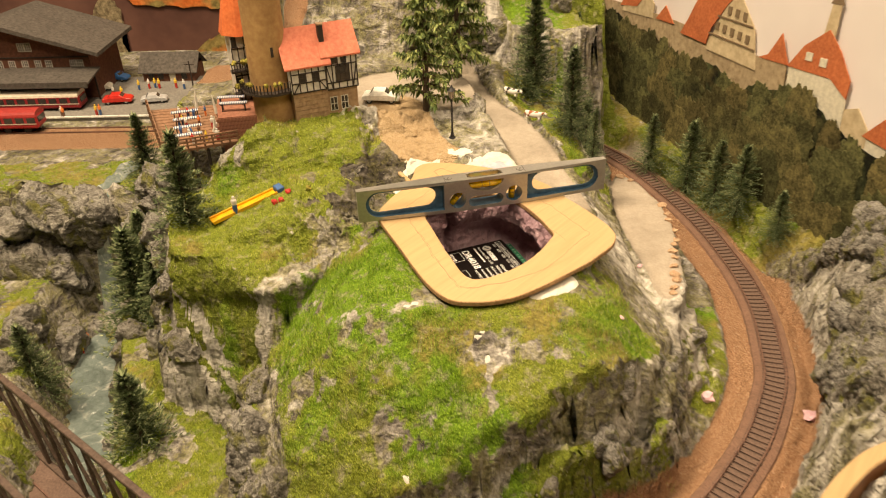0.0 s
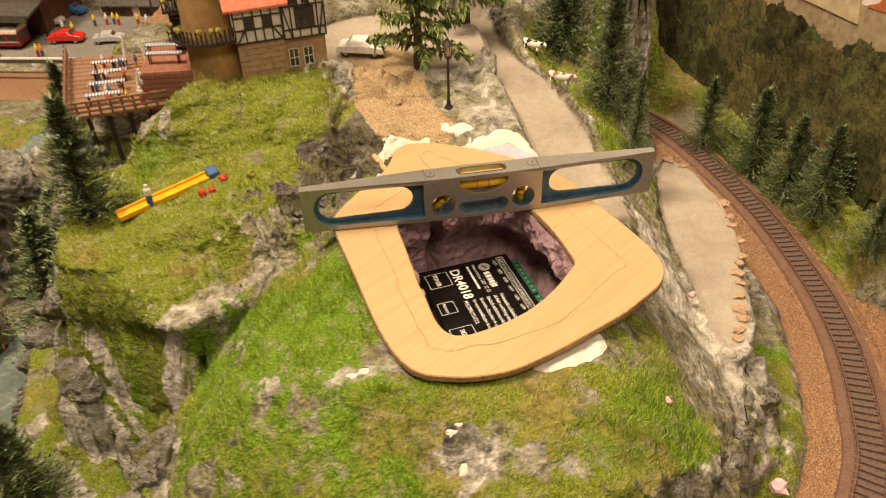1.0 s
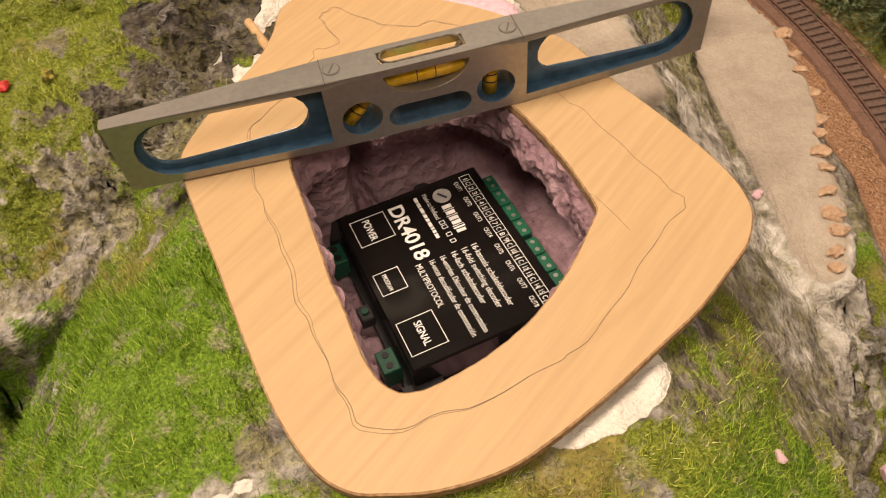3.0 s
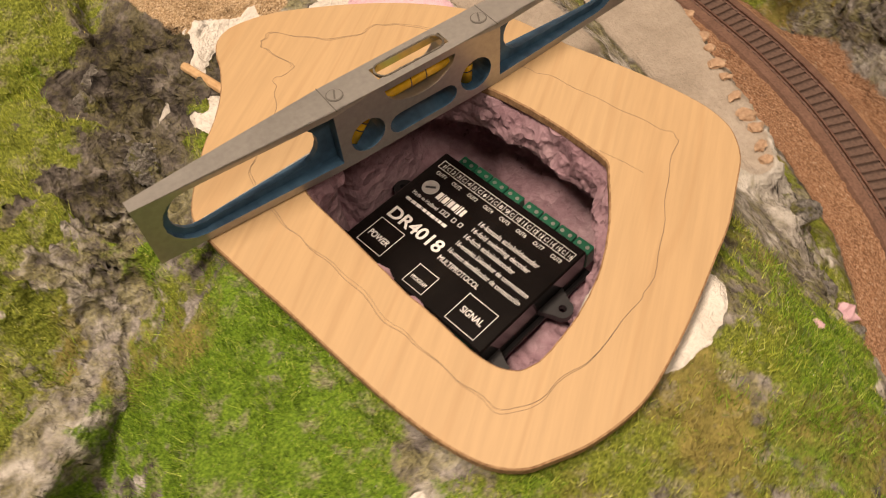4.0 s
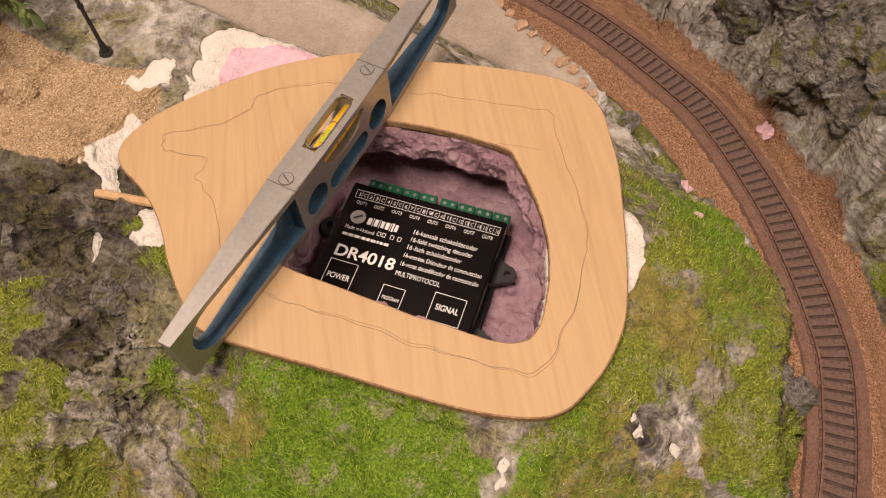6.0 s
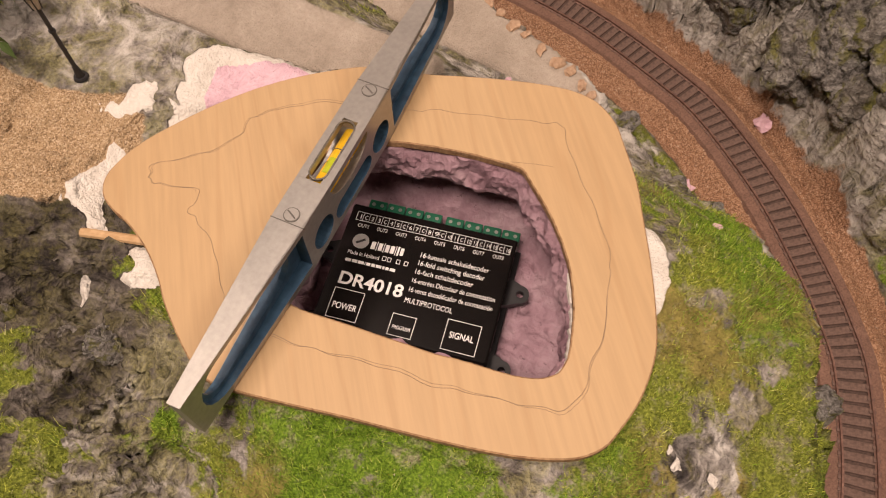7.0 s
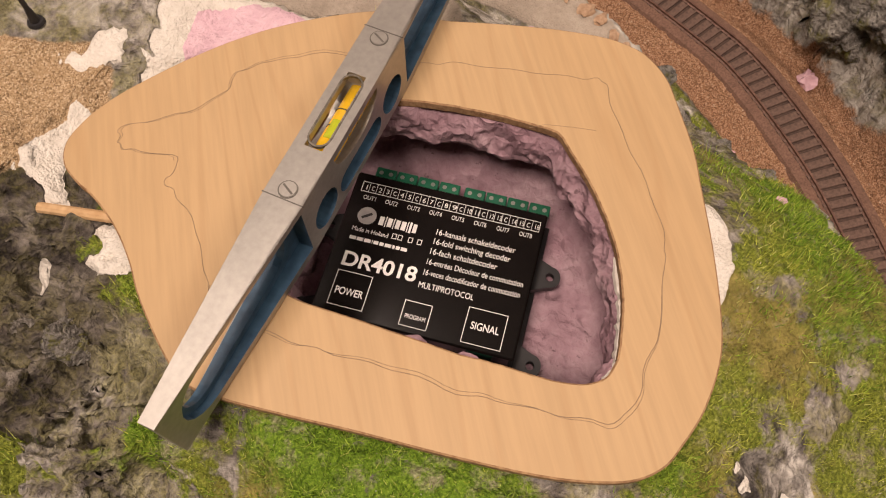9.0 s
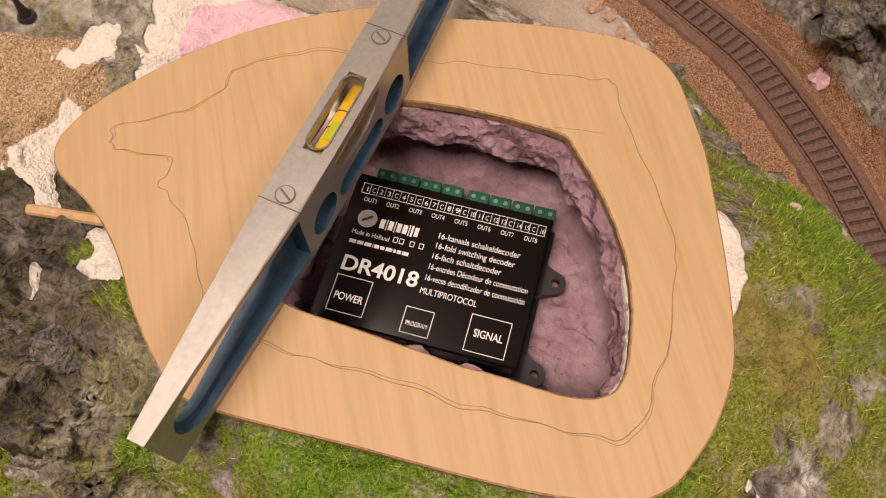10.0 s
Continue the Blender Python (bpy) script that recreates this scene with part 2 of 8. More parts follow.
    wedge = n.maths("ADD", plaster, n.maths("MULTIPLY", n.maths("SUBTRACT", mid, 0.5), 0.9))
    col = n.mix(n.ramp(wedge, (0.48, 0.0), (0.54, 1.0)), col, n.ramp(mid, (0.3, (0.64, 0.60, 0.52)), (0.7, (0.78, 0.745, 0.67))))
    fedge = n.maths("ADD", foam, n.maths("MULTIPLY", n.maths("SUBTRACT", mid, 0.5), 0.6))
    col = n.mix(n.ramp(fedge, (0.48, 0.0), (0.54, 1.0)), col, n.ramp(mid, (0.3, (0.62, 0.40, 0.47)), (0.7, (0.78, 0.56, 0.62))))
    n.colour(col)
    cast = n.maths("MAXIMUM", plaster, foam)
    mid = n.maths("MULTIPLY", mid, n.maths("SUBTRACT", 1.0, n.maths("MULTIPLY", n.maths("MAXIMUM", path, n.maths("MULTIPLY", plaster, 0.3)), 0.85)))
    h = n.maths("ADD", n.maths("MULTIPLY", fine, 0.35), n.maths("ADD", mid, n.maths("MULTIPLY", n.maths("MULTIPLY", grain, ballast), 0.8)))
    h = n.maths("ADD", h, n.maths("MULTIPLY", n.maths("MULTIPLY", strata, 2.2), n.maths("SUBTRACT", 1.0, n.maths("MAXIMUM", path, cast))))
    h = n.maths("ADD", h, n.maths("MULTIPLY", cast, 1.75))
    h = n.maths("ADD", h, n.maths("MULTIPLY", grit, n.maths("SUBTRACT", 0.6, n.maths("MULTIPLY", path, 0.5))))
    facet = n.cells(120.0, "Distance", n.warped(0.012, 70.0))
    chips = n.cells(330.0, "Distance", n.warped(0.004, 200.0))
    bare = n.maths("SUBTRACT", 1.0, n.ramp(n.maths("MAXIMUM", n.maths("MAXIMUM", path, cast), n.maths("MAXIMUM", sand, ballast)), (0.2, 0.0), (0.6, 1.0)))
    h = n.maths("ADD", h, n.maths("MULTIPLY", n.maths("ADD", n.maths("MULTIPLY", facet, 1.0), n.maths("MULTIPLY", chips, 0.3)), bare))
    n.bump(h, 1.0, 0.0025)
    return n.mat


GROUND = terrain_material()


def plywood_material():
    n = Nodes("birch_plywood", 0.52, 0.0, 0.35)
    along = n.noise(16.0, 4, 0.6, 0.8, n.stretch(1.0, 0.30, 1.0, radians(40)))
    fine = n.noise(420.0, 4, 0.6, 0.0, n.stretch(1.0, 0.05, 1.0, radians(40)))
    w = n.tree.nodes.new("ShaderNodeTexWave")
    n.put(w, "Vector", n.stretch(1.0, 0.14, 1.0, radians(40)))
    n.put(w, "Scale", 16.0)
    n.put(w, "Distortion", 26.0)
    n.put(w, "Detail", 2.0)
    base = n.ramp(along, (0.25, (0.478, 0.322, 0.160)), (0.75, (0.502, 0.346, 0.178)))
    base = n.mix(n.ramp(w.outputs["Fac"], (0.90, 0.0), (1.0, 0.17)), base, (0.33, 0.185, 0.075))
    base = n.mix(0.22, base, n.ramp(fine, (0.35, 0.55), (0.65, 1.0)), "MULTIPLY")
    n.colour(base)
    n.bump(fine, 0.08, 0.0004)
    return n.mat


PLY = plywood_material()
PLY_EDGE = speckled("plywood_edge", (0.24, 0.13, 0.06), (0.50, 0.32, 0.16), 500, 0.8)
PENCIL = plain("pencil_line", (0.33, 0.24, 0.15), 0.8)
def foam_material():
    n = Nodes("pink_insulation_foam", 0.75, 0.0, 0.3)
    broad, mid, fine = n.noise(45.0, 3, 0.5), n.noise(230.0, 4, 0.6, 0.5), n.noise(900.0, 3)
    torn = n.cells(150.0, "Distance", n.warped(0.008, 90.0))
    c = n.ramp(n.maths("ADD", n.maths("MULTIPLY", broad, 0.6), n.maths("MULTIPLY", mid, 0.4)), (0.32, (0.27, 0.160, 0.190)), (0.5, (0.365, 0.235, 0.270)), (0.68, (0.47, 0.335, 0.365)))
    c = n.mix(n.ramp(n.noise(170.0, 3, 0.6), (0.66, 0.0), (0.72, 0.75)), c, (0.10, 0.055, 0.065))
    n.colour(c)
    n.bump(n.maths("ADD", n.maths("MULTIPLY", torn, 1.2), n.maths("ADD", mid, n.maths("MULTIPLY", fine, 0.25))), 0.75, 0.0022)
    return n.mat


FOAM = foam_material()
CAST = speckled("cast_aluminium", (0.40, 0.385, 0.35), (0.48, 0.46, 0.42), 420, 0.40, 0.75, 0.03, coarse=18)
GROOVE = plain("dark_groove", (0.16, 0.15, 0.13), 0.6, 0.5)
BLUE = speckled("blue_paint", (0.028, 0.070, 0.125), (0.065, 0.145, 0.235), 180, 0.45, 0, 0.1)
VIAL = plain("yellow_vial", (0.85, 0.52, 0.01), 0.12, 0, 0.7)
BUBBLE = plain("vial_bubble", (0.46, 0.52, 0.02), 0.1, 0, 0.7)
BLACK = plain("black_plastic", (0.008, 0.0065, 0.006), 0.16, 0, 0.4)
MATTE_BLACK = plain("matte_black_plastic", (0.02, 0.019, 0.02), 0.5)
WHITE_INK = plain("white_print", (0.85, 0.83, 0.80), 0.5)
GREEN_BLOCK = plain("green_terminal_plastic", (0.014, 0.115, 0.062), 0.35)
RAIL = speckled("rusty_rail", (0.12, 0.062, 0.046), (0.26, 0.15, 0.11), 400, 0.55, 0.3)
SLEEPER = speckled("brown_sleeper", (0.11, 0.068, 0.052), (0.20, 0.13, 0.10), 500, 0.85)

# ---------- the lie of the land ----------
BOARD_OUT = smooth_loop([(0.0096, 0.7430), (0.0165, 0.7499), (0.0272, 0.7521), (0.0387, 0.7516), (0.0514, 0.7487), (0.0755, 0.7405), (0.0981, 0.7297), (0.1183, 0.7159), (0.1370, 0.6987), (0.1455, 0.6850), (0.1526, 0.6700), (0.1615, 0.6560), (0.1700, 0.6420), (0.1785, 0.6265), (0.1850, 0.6120), (0.1874, 0.6010), (0.1868, 0.5925), (0.1822, 0.5815), (0.1735, 0.5712), (0.1600, 0.5565), (0.1462, 0.5450), (0.1281, 0.5302), (0.1085, 0.5160), (0.0937, 0.5078), (0.0753, 0.5034), (0.0604, 0.5033), (0.0510, 0.5045), (0.0413, 0.5105), (0.0318, 0.5228), (0.0229, 0.5385), (0.0116, 0.5630), (0.0004, 0.5890), (-0.0095, 0.6105), (-0.0181, 0.6303), (-0.0222, 0.6440), (-0.0195, 0.6575), (-0.0109, 0.6790), (-0.0027, 0.6936), (0.0034, 0.7083), (0.0068, 0.7238), (0.0072, 0.7330)], 5)
BOARD_IN = smooth_loop([(0.0226, 0.6375), (0.0276, 0.6211), (0.0352, 0.5985), (0.0407, 0.5812), (0.0446, 0.5715), (0.0480, 0.5630), (0.0507, 0.5552), (0.0545, 0.5460), (0.0590, 0.5390), (0.0641, 0.5352), (0.0695, 0.5348), (0.0755, 0.5364), (0.0860, 0.5418), (0.0938, 0.5468), (0.1040, 0.5550), (0.1125, 0.5640), (0.1205, 0.5750), (0.1260, 0.5840), (0.1315, 0.5945), (0.1342, 0.6000), (0.1342, 0.6042), (0.1310, 0.6140), (0.1246, 0.6312), (0.1155, 0.6500), (0.1070, 0.6630), (0.0950, 0.6745), (0.0840, 0.6790), (0.0740, 0.6775), (0.0560, 0.6690), (0.0350, 0.6560), (0.0245, 0.6470)], 4)
TRACK = smooth_loop([(0.18, 1.20), (0.235, 1.12), (0.290, 1.035), (0.327, 0.945), (0.353, 0.86), (0.366, 0.78), (0.3695, 0.735), (0.3675, 0.68), (0.355, 0.61), (0.343, 0.57), (0.3105, 0.51), (0.280, 0.469), (0.250, 0.435), (0.217, 0.408), (0.14, 0.372), (0.03, 0.355)], 12, closed=False)
HILL = smooth_loop([(-0.02, 0.83), (-0.13, 0.76), (-0.12, 0.66), (-0.135, 0.60), (-0.140, 0.52), (-0.128, 0.445), (-0.08, 0.392), (-0.01, 0.384), (0.048, 0.388), (0.085, 0.404), (0.15, 0.432), (0.205, 0.488), (0.235, 0.545), (0.258, 0.59), (0.268, 0.64), (0.262, 0.70), (0.24, 0.80), (0.16, 0.86)], 5)
CRAG = smooth_loop([(-0.25, 0.735), (-0.245, 0.69), (-0.238, 0.65), (-0.225, 0.618), (-0.19, 0.602), (-0.15, 0.580), (-0.11, 0.57), (-0.06, 0.62), (-0.04, 0.72), (-0.06, 0.82), (-0.14, 0.80), (-0.20, 0.765)], 5)
LEDGE = smooth_loop([(0.055, 0.396), (0.075, 0.378), (0.115, 0.380), (0.155, 0.402), (0.20, 0.432), (0.240, 0.468), (0.20, 0.475), (0.15, 0.445), (0.09, 0.420)], 5)
MESA = smooth_loop([(0.11, 1.04), (0.165, 1.005), (0.215, 1.005), (0.247, 1.03), (0.262, 1.09), (0.25, 1.22), (0.10, 1.22)], 5)
HOLLOW = smooth_loop([(-0.285, 0.765), (-0.235, 0.760), (-0.188, 0.785), (-0.178, 0.815), (-0.215, 0.86), (-0.24, 0.94), (-0.33, 0.92), (-0.31, 0.83)], 5)
GULLY = smooth_loop([(-0.035, 0.685), (-0.060, 0.645), (-0.082, 0.608), (-0.108, 0.585), (-0.128, 0.555), (-0.108, 0.50), (-0.100, 0.45), (-0.095, 0.40)], 6, closed=False)
TOWN_MOUND = smooth_loop([(-0.29, 0.80), (-0.20, 0.765), (-0.10, 0.76), (0.0, 0.79), (0.10, 0.80), (0.160, 0.755), (0.188, 0.765), (0.190, 0.83), (0.184, 0.89), (0.182, 0.95), (0.19, 1.10), (0.05, 1.35), (-0.25, 1.35), (-0.31, 1.05)], 5)
PLAIN = smooth_loop([(-2.4, 0.93), (-0.62, 0.89), (-0.50, 0.875), (-0.40, 0.875), (-0.34, 0.84), (-0.26, 0.80), (-0.20, 0.90), (-0.10, 1.2), (0.0, 2.6), (-2.4, 2.6)], 5)
FAR_BANK = smooth_loop([(0.25, 1.15), (0.325, 1.04), (0.362, 0.96), (0.392, 0.86), (0.404, 0.76), (0.405, 0.68), (0.397, 0.61), (0.379, 0.553), (0.350, 0.50), (0.318, 0.43), (0.36, 0.20), (1.3, 0.15), (1.3, 1.5), (0.4, 1.6)], 5)
PATHWAY = smooth_loop([(0.03, 1.02), (0.060, 0.925), (0.083, 0.871), (0.096, 0.826), (0.107, 0.786), (0.117, 0.752), (0.131, 0.722), (0.148, 0.700), (0.166, 0.676), (0.180, 0.682), (0.177, 0.712), (0.168, 0.742), (0.159, 0.777), (0.144, 0.826), (0.127, 0.882), (0.099, 0.933), (0.07, 1.03)], 4)
TRACK_PATH = smooth_loop([(0.240, 0.622), (0.258, 0.622), (0.268, 0.660), (0.276, 0.700), (0.283, 0.745), (0.282, 0.795), (0.267, 0.840), (0.248, 0.868), (0.236, 0.866), (0.228, 0.820), (0.224, 0.775), (0.226, 0.735), (0.230, 0.698), (0.236, 0.660)], 4)
YARD = smooth_loop([(-0.085, 0.845), (-0.03, 0.835), (0.03, 0.845), (0.075, 0.875), (0.065, 0.95), (0.02, 1.00), (-0.06, 0.97), (-0.10, 0.91)], 4)
SANDY = smooth_loop([(-0.058, 0.900), (-0.046, 0.850), (-0.030, 0.800), (-0.008, 0.762), (0.012, 0.752), (0.040, 0.756), (0.056, 0.770), (0.042, 0.788), (0.030, 0.808), (0.020, 0.840), (0.010, 0.876), (-0.020, 0.905)], 4)
RIVER = smooth_loop([(-0.405, 0.868), (-0.420, 0.82), (-0.408, 0.76), (-0.386, 0.70), (-0.360, 0.63), (-0.335, 0.55), (-0.31, 0.45), (-0.29, 0.28)], 6, closed=False)

PINK_BARE = smooth_loop([(0.0670, 0.744), (0.0730, 0.7485), (0.0790, 0.7520), (0.0930, 0.7572), (0.1041, 0.7515), (0.1138, 0.7440), (0.1205, 0.7310), (0.1225, 0.7180), (0.1260, 0.7040), (0.110, 0.705), (0.085, 0.725)], 4)
WHITE_A = smooth_loop([(0.0500, 0.750), (0.0640, 0.7560), (0.0700, 0.7610), (0.0790, 0.7660), (0.0885, 0.7700), (0.1000, 0.7665), (0.1110, 0.7570), (0.1190, 0.7480), (0.1245, 0.7310), (0.1275, 0.7170), (0.1330, 0.7000), (0.115, 0.700), (0.085, 0.722), (0.062, 0.738)], 4)
WHITE_B = smooth_loop([(0.0335, 0.7626), (0.0274, 0.7612), (0.0208, 0.7590), (0.0057, 0.7607), (-0.0013, 0.7572), (-0.0005, 0.7498), (-0.0022, 0.7418), (-0.0059, 0.7366), (-0.0010, 0.7345), (0.0091, 0.7460), (0.0171, 0.7520), (0.0270, 0.7570)], 4)
WHITE_C = smooth_loop([(0.0441, 0.7808), (0.0539, 0.7763), (0.0655, 0.7745), (0.0600, 0.7670), (0.0539, 0.7619), (0.0502, 0.7653), (0.0470, 0.7690), (0.0405, 0.7686), (0.0418, 0.7740)], 4)
WHITE_D = smooth_loop([(-0.0129, 0.7112), (-0.0071, 0.7132), (0.0040, 0.7127), (0.0080, 0.7040), (0.0020, 0.6920), (-0.0057, 0.6905), (-0.0110, 0.6970), (-0.0134, 0.7044)], 4)
DARK_ROCK = smooth_loop([(-0.066, 0.752), (-0.046, 0.760), (-0.026, 0.790), (-0.009, 0.800), (-0.002, 0.789), (0.004, 0.769), (-0.002, 0.742), (-0.004, 0.726), (-0.012, 0.714), (-0.020, 0.690), (-0.032, 0.694), (-0.040, 0.716), (-0.058, 0.730)], 4)
WHITE_E = smooth_loop([(0.106, 0.526), (0.1105, 0.5185), (0.1180, 0.5160), (0.1290, 0.5186), (0.1380, 0.5242), (0.1452, 0.5308), (0.1464, 0.5370), (0.1440, 0.5440), (0.130, 0.548), (0.112, 0.536)], 4)


def board_z(x, y):
    return 0.1968 + 0.012 * (x - 0.05) - 0.008 * (y - 0.60)


def track_z(y):
    return 0.048 + 0.006 * step01(y, 0.70, 1.05)


def terraced(f, steps, shift):
    """Turn an even slope into steps and ledges."""
    u = f * steps + shift
    k = np.floor(u)
    w = u - k
    stair = (k + step01(w, 0.45, 1.0) - shift) / steps
    return np.clip(np.where((f <= 0) | (f >= 1), f, 0.25 * f + 0.75 * stair), 0, 1)


def land(x, y):
    """Height of the scenery, and the zones that cover it."""
    wx = x + 0.011 * fbm(x, y, 0.045, 4, 3) + 0.0015 * fbm(x, y, 0.012, 2, 8)
    wy = y + 0.011 * fbm(x, y, 0.045, 4, 5) + 0.0015 * fbm(x, y, 0.012, 2, 9)
    low = -0.09 + 0.135 * step01(x, -0.20, 0.16) + 0.03 * fbm(x, y, 0.10, 4, 2) * step01(0.25 - x, 0, 0.1)
    z = low
    # the main hill, with a cliff all round
    d = inside_distance(wx, wy, HILL)
    front, west = np.clip(0.50 - y, 0, 1), np.clip(-0.015 - x, 0, 1)
    ease = 1 - 0.5 * step01(x, 0.0, 0.10)
    top = 0.190 - ease * (0.6 * front + 3.0 * front ** 2) - 0.42 * west - 4.0 * west ** 2 - 0.10 * step01(x, 0.14, 0.27)
    top = top + 0.012 * step01(y, 0.72, 0.80)
    f = step01(d, -0.034, 0.010)
    f = terraced(f, 3.0, 0.9 * fbm(x, y, 0.06, 3, 61))
    z = np.maximum(z, low + (top - low) * f)
    # a grassy ledge under the front rim
    dl = inside_distance(wx, wy, LEDGE)
    topl = 0.126 - 0.20 * np.clip(x - 0.09, 0, 1) + 0.004 * fbm(x, y, 0.03, 3, 63)
    z = np.maximum(z, low + (topl - low) * step01(dl, -0.022, 0.006))
    # the crag with the slide on it
    d2 = inside_distance(wx, wy, CRAG)
    top2 = 0.166 + 0.25 * np.clip(x + 0.20, -0.06, 0.08) + 0.10 * np.clip(y - 0.70, -0.2, 0.06) - 1.0 * np.clip(0.65 - y, 0, 1)
    z = z + np.maximum(top2 - z, 0) * terraced(step01(d2, -0.040 - 0.034 * step01(0.66 - y, 0, 0.04), 0.010), 2.5, 0.9 * fbm(x, y, 0.07, 3, 62))
    # town mound and plain
    d4 = inside_distance(wx, wy, PLAIN)
    plainz = 0.098 + 0.0 * x
    z = np.maximum(z, low + (plainz - low) * terraced(step01(d4, -0.045, 0.006), 3.0, 0.9 * fbm(x, y, 0.08, 3, 64)))
    d3 = inside_distance(wx, wy, TOWN_MOUND)
    top3 = 0.206 + 0.015 * step01(-x, -0.05, 0.10) - 0.60 * np.clip(x - 0.10, 0, 0.04) - 0.10 * np.clip(x - 0.14, 0, 0.2) - 0.03 * step01(-x, 0.16, 0.28)
    soft = 0.030 * step01(x, -0.16, -0.12) * step01(0.0 - x, 0.0, 0.03)
    base3 = np.maximum(low, 0.165 * step01(d2, -0.02, 0.01))
    z = np.maximum(z, base3 + (top3 - base3) * step01(d3, -0.03 - soft, 0.012 + soft))
    # hollow under the deck
    hollow = inside_distance(x, y, HOLLOW)
    z = np.where(hollow > -0.02, np.minimum(z, 0.150 + 2.5 * np.clip(0.004 - hollow, 0, 1) + 0.006 * fbm(x, y, 0.02, 3, 11)), z)
    # path down to the line
    up, side = inside_distance(x, y, PATHWAY), inside_distance(x, y, TRACK_PATH)
    dp = np.maximum(up, side)
    drift = 0.002 * fbm(x, y, 0.03, 3, 4)
    z = z + (0.191 - 0.017 * step01(-y, -0.83, -0.69) + drift - z) * step01(up, -0.010, 0.004)
    z = z + (0.119 - 0.05 * np.clip(0.70 - y, 0, 0.1) + drift - z) * step01(side, -0.010, 0.004)
    dy = inside_distance(x, y, YARD)
    z = z + (0.213 + 0.002 * fbm(x, y, 0.03, 3, 6) - z) * step01(dy, -0.010, 0.004)
    # far bank beyond the line
    d5 = inside_distance(wx, wy, FAR_BANK)
    crest = 0.072 + 0.06 * step01(d5, 0.02, 0.12) * step01(0.99 - y, 0, 0.08) + (0.035 + 0.06 * step01(d5, 0.0, 0.06)) * step01(0.73 - y, 0, 0.08)
    z = np.where(x > 0.2, np.maximum(z, low + (crest - low) * step01(d5, -0.012, 0.022)), z)
    # cliffs behind
    db = step01(y, 0.99, 1.05) * step01(x, -0.26, -0.16) * step01(0.30 - x, 0.0, 0.06)
    back = 0.215 + 0.05 * step01(y, 1.03, 1.10) + 0.22 * step01(0.10 - x, 0.0, 0.06) * step01(y, 1.06, 1.20) + 0.03 * step01(0.09 - x, 0.0, 0.03)
    back = back + 0.03 * terraced(step01(y + 0.1 * fbm(x, y, 0.1, 3, 14), 0.98, 1.15), 3.0, 0.3 * fbm(x, y, 0.1, 2, 15))
    z = np.maximum(z, low + (back + 0.03 * fbm(x, y, 0.12, 3, 12) - low) * db)
    mesa = inside_distance(wx, wy, MESA)
    z = np.maximum(z, low + (0.250 - low) * terraced(step01(mesa, -0.014, 0.006), 2.0, 0.5 * fbm(x, y, 0.05, 3, 13)))
    bank = step01(d5, -0.012, 0.006) * step01(0.76 - y, 0, 0.05) * step01(x, 0.28, 0.30)
    z = z + bank * (0.020 * ridged(x, y, 0.030, 4, 98) + 0.010 * ridged(x, y, 0.011, 3, 99) - 0.010)
    # crags and cracks, strongest on slopes
    steep = np.clip(np.maximum.reduce([(1 - np.abs(d + 0.008) / 0.034) * (1 - step01(d2, 0.0, 0.02)), (1 - np.abs(d2 + 0.008) / 0.036) * (1 - step01(d, 0.0, 0.02)), 1 - np.abs(d4) / 0.04, 1.3 - np.abs(d5 - 0.015) / 0.05, 1 - np.abs(mesa + 0.004) / 0.03, 0.6 * db * (1 - step01(mesa, 0.0, 0.01))]), 0, 1)
    quiet = 1 - 0.75 * step01(d, 0.01, 0.04) * (1 - steep)
    rough = 0.012 * ridged(x, y, 0.045, 5, 21) + 0.008 * ridged(x, y, 0.016, 4, 22)
    flat = np.maximum(np.maximum(step01(dp, -0.004, 0.004), step01(dy, -0.004, 0.004)), step01(d4, 0.03, 0.06) * step01(y, 0.93, 0.97))
    z = z + rough * np.clip(0.22 * quiet + steep, 0, 1.2) * (1 - flat)
    hump = step01(np.maximum(np.maximum(d, d2), dl), 0.0, 0.02) * (1 - flat)
    z = z + hump * (0.0045 * fbm(x, y, 0.035, 3, 91) + 0.0022 * fbm(x, y, 0.010, 3, 92))
    # gully between hill and crag
    g, along = line_distance(x, y, GULLY)
    z = z - (0.001 + 0.016 * step01(0.585 - y, 0.0, 0.05)) * np.exp(-((g / 0.010) ** 2)) + 0.0022 * np.exp(-((g / 0.016) ** 2)) * ridged(x, y, 0.010, 3, 65)
    # overhung crack below the front rim
    dc, _ = line_distance(wx, wy, [(0.045, 0.392), (0.085, 0.408), (0.15, 0.437), (0.195, 0.474)])
    z = z - 0.046 * np.exp(-((dc / 0.0075) ** 2))
    worn = np.exp(-(((x + 0.052 + 0.5 * (0.70 - y)) / 0.045) ** 2 + ((y - 0.69) / 0.085) ** 2))
    lie = 0.8 * x + 0.6 * y
    z = z + worn * (0.0140 * ridged(lie * 1.6, (y - x) * 0.6, 0.030, 4, 95) + 0.0075 * ridged(lie * 2.0, (y - x) * 0.7, 0.011, 3, 96) - 0.009)
    # a sunk seat under the board, so that it lies on the hill
    din = inside_distance(x, y, BOARD_OUT)
    seat = board_z(x, y) - 0.0075
    z = np.where(din > -0.012, np.minimum(z, seat + 0.006 * step01(-din, 0.002, 0.012)), z)
    nearpit = step01(inside_distance(x, y, BOARD_IN), -0.040, -0.034)
    z = z + (seat - z) * nearpit * step01(din, 0.002, 0.006)
    # the line
    dt, _ = line_distance(x, y, TRACK)
    bed = track_z(y) - 0.002
    k = step01(dt, 0.034, 0.050)
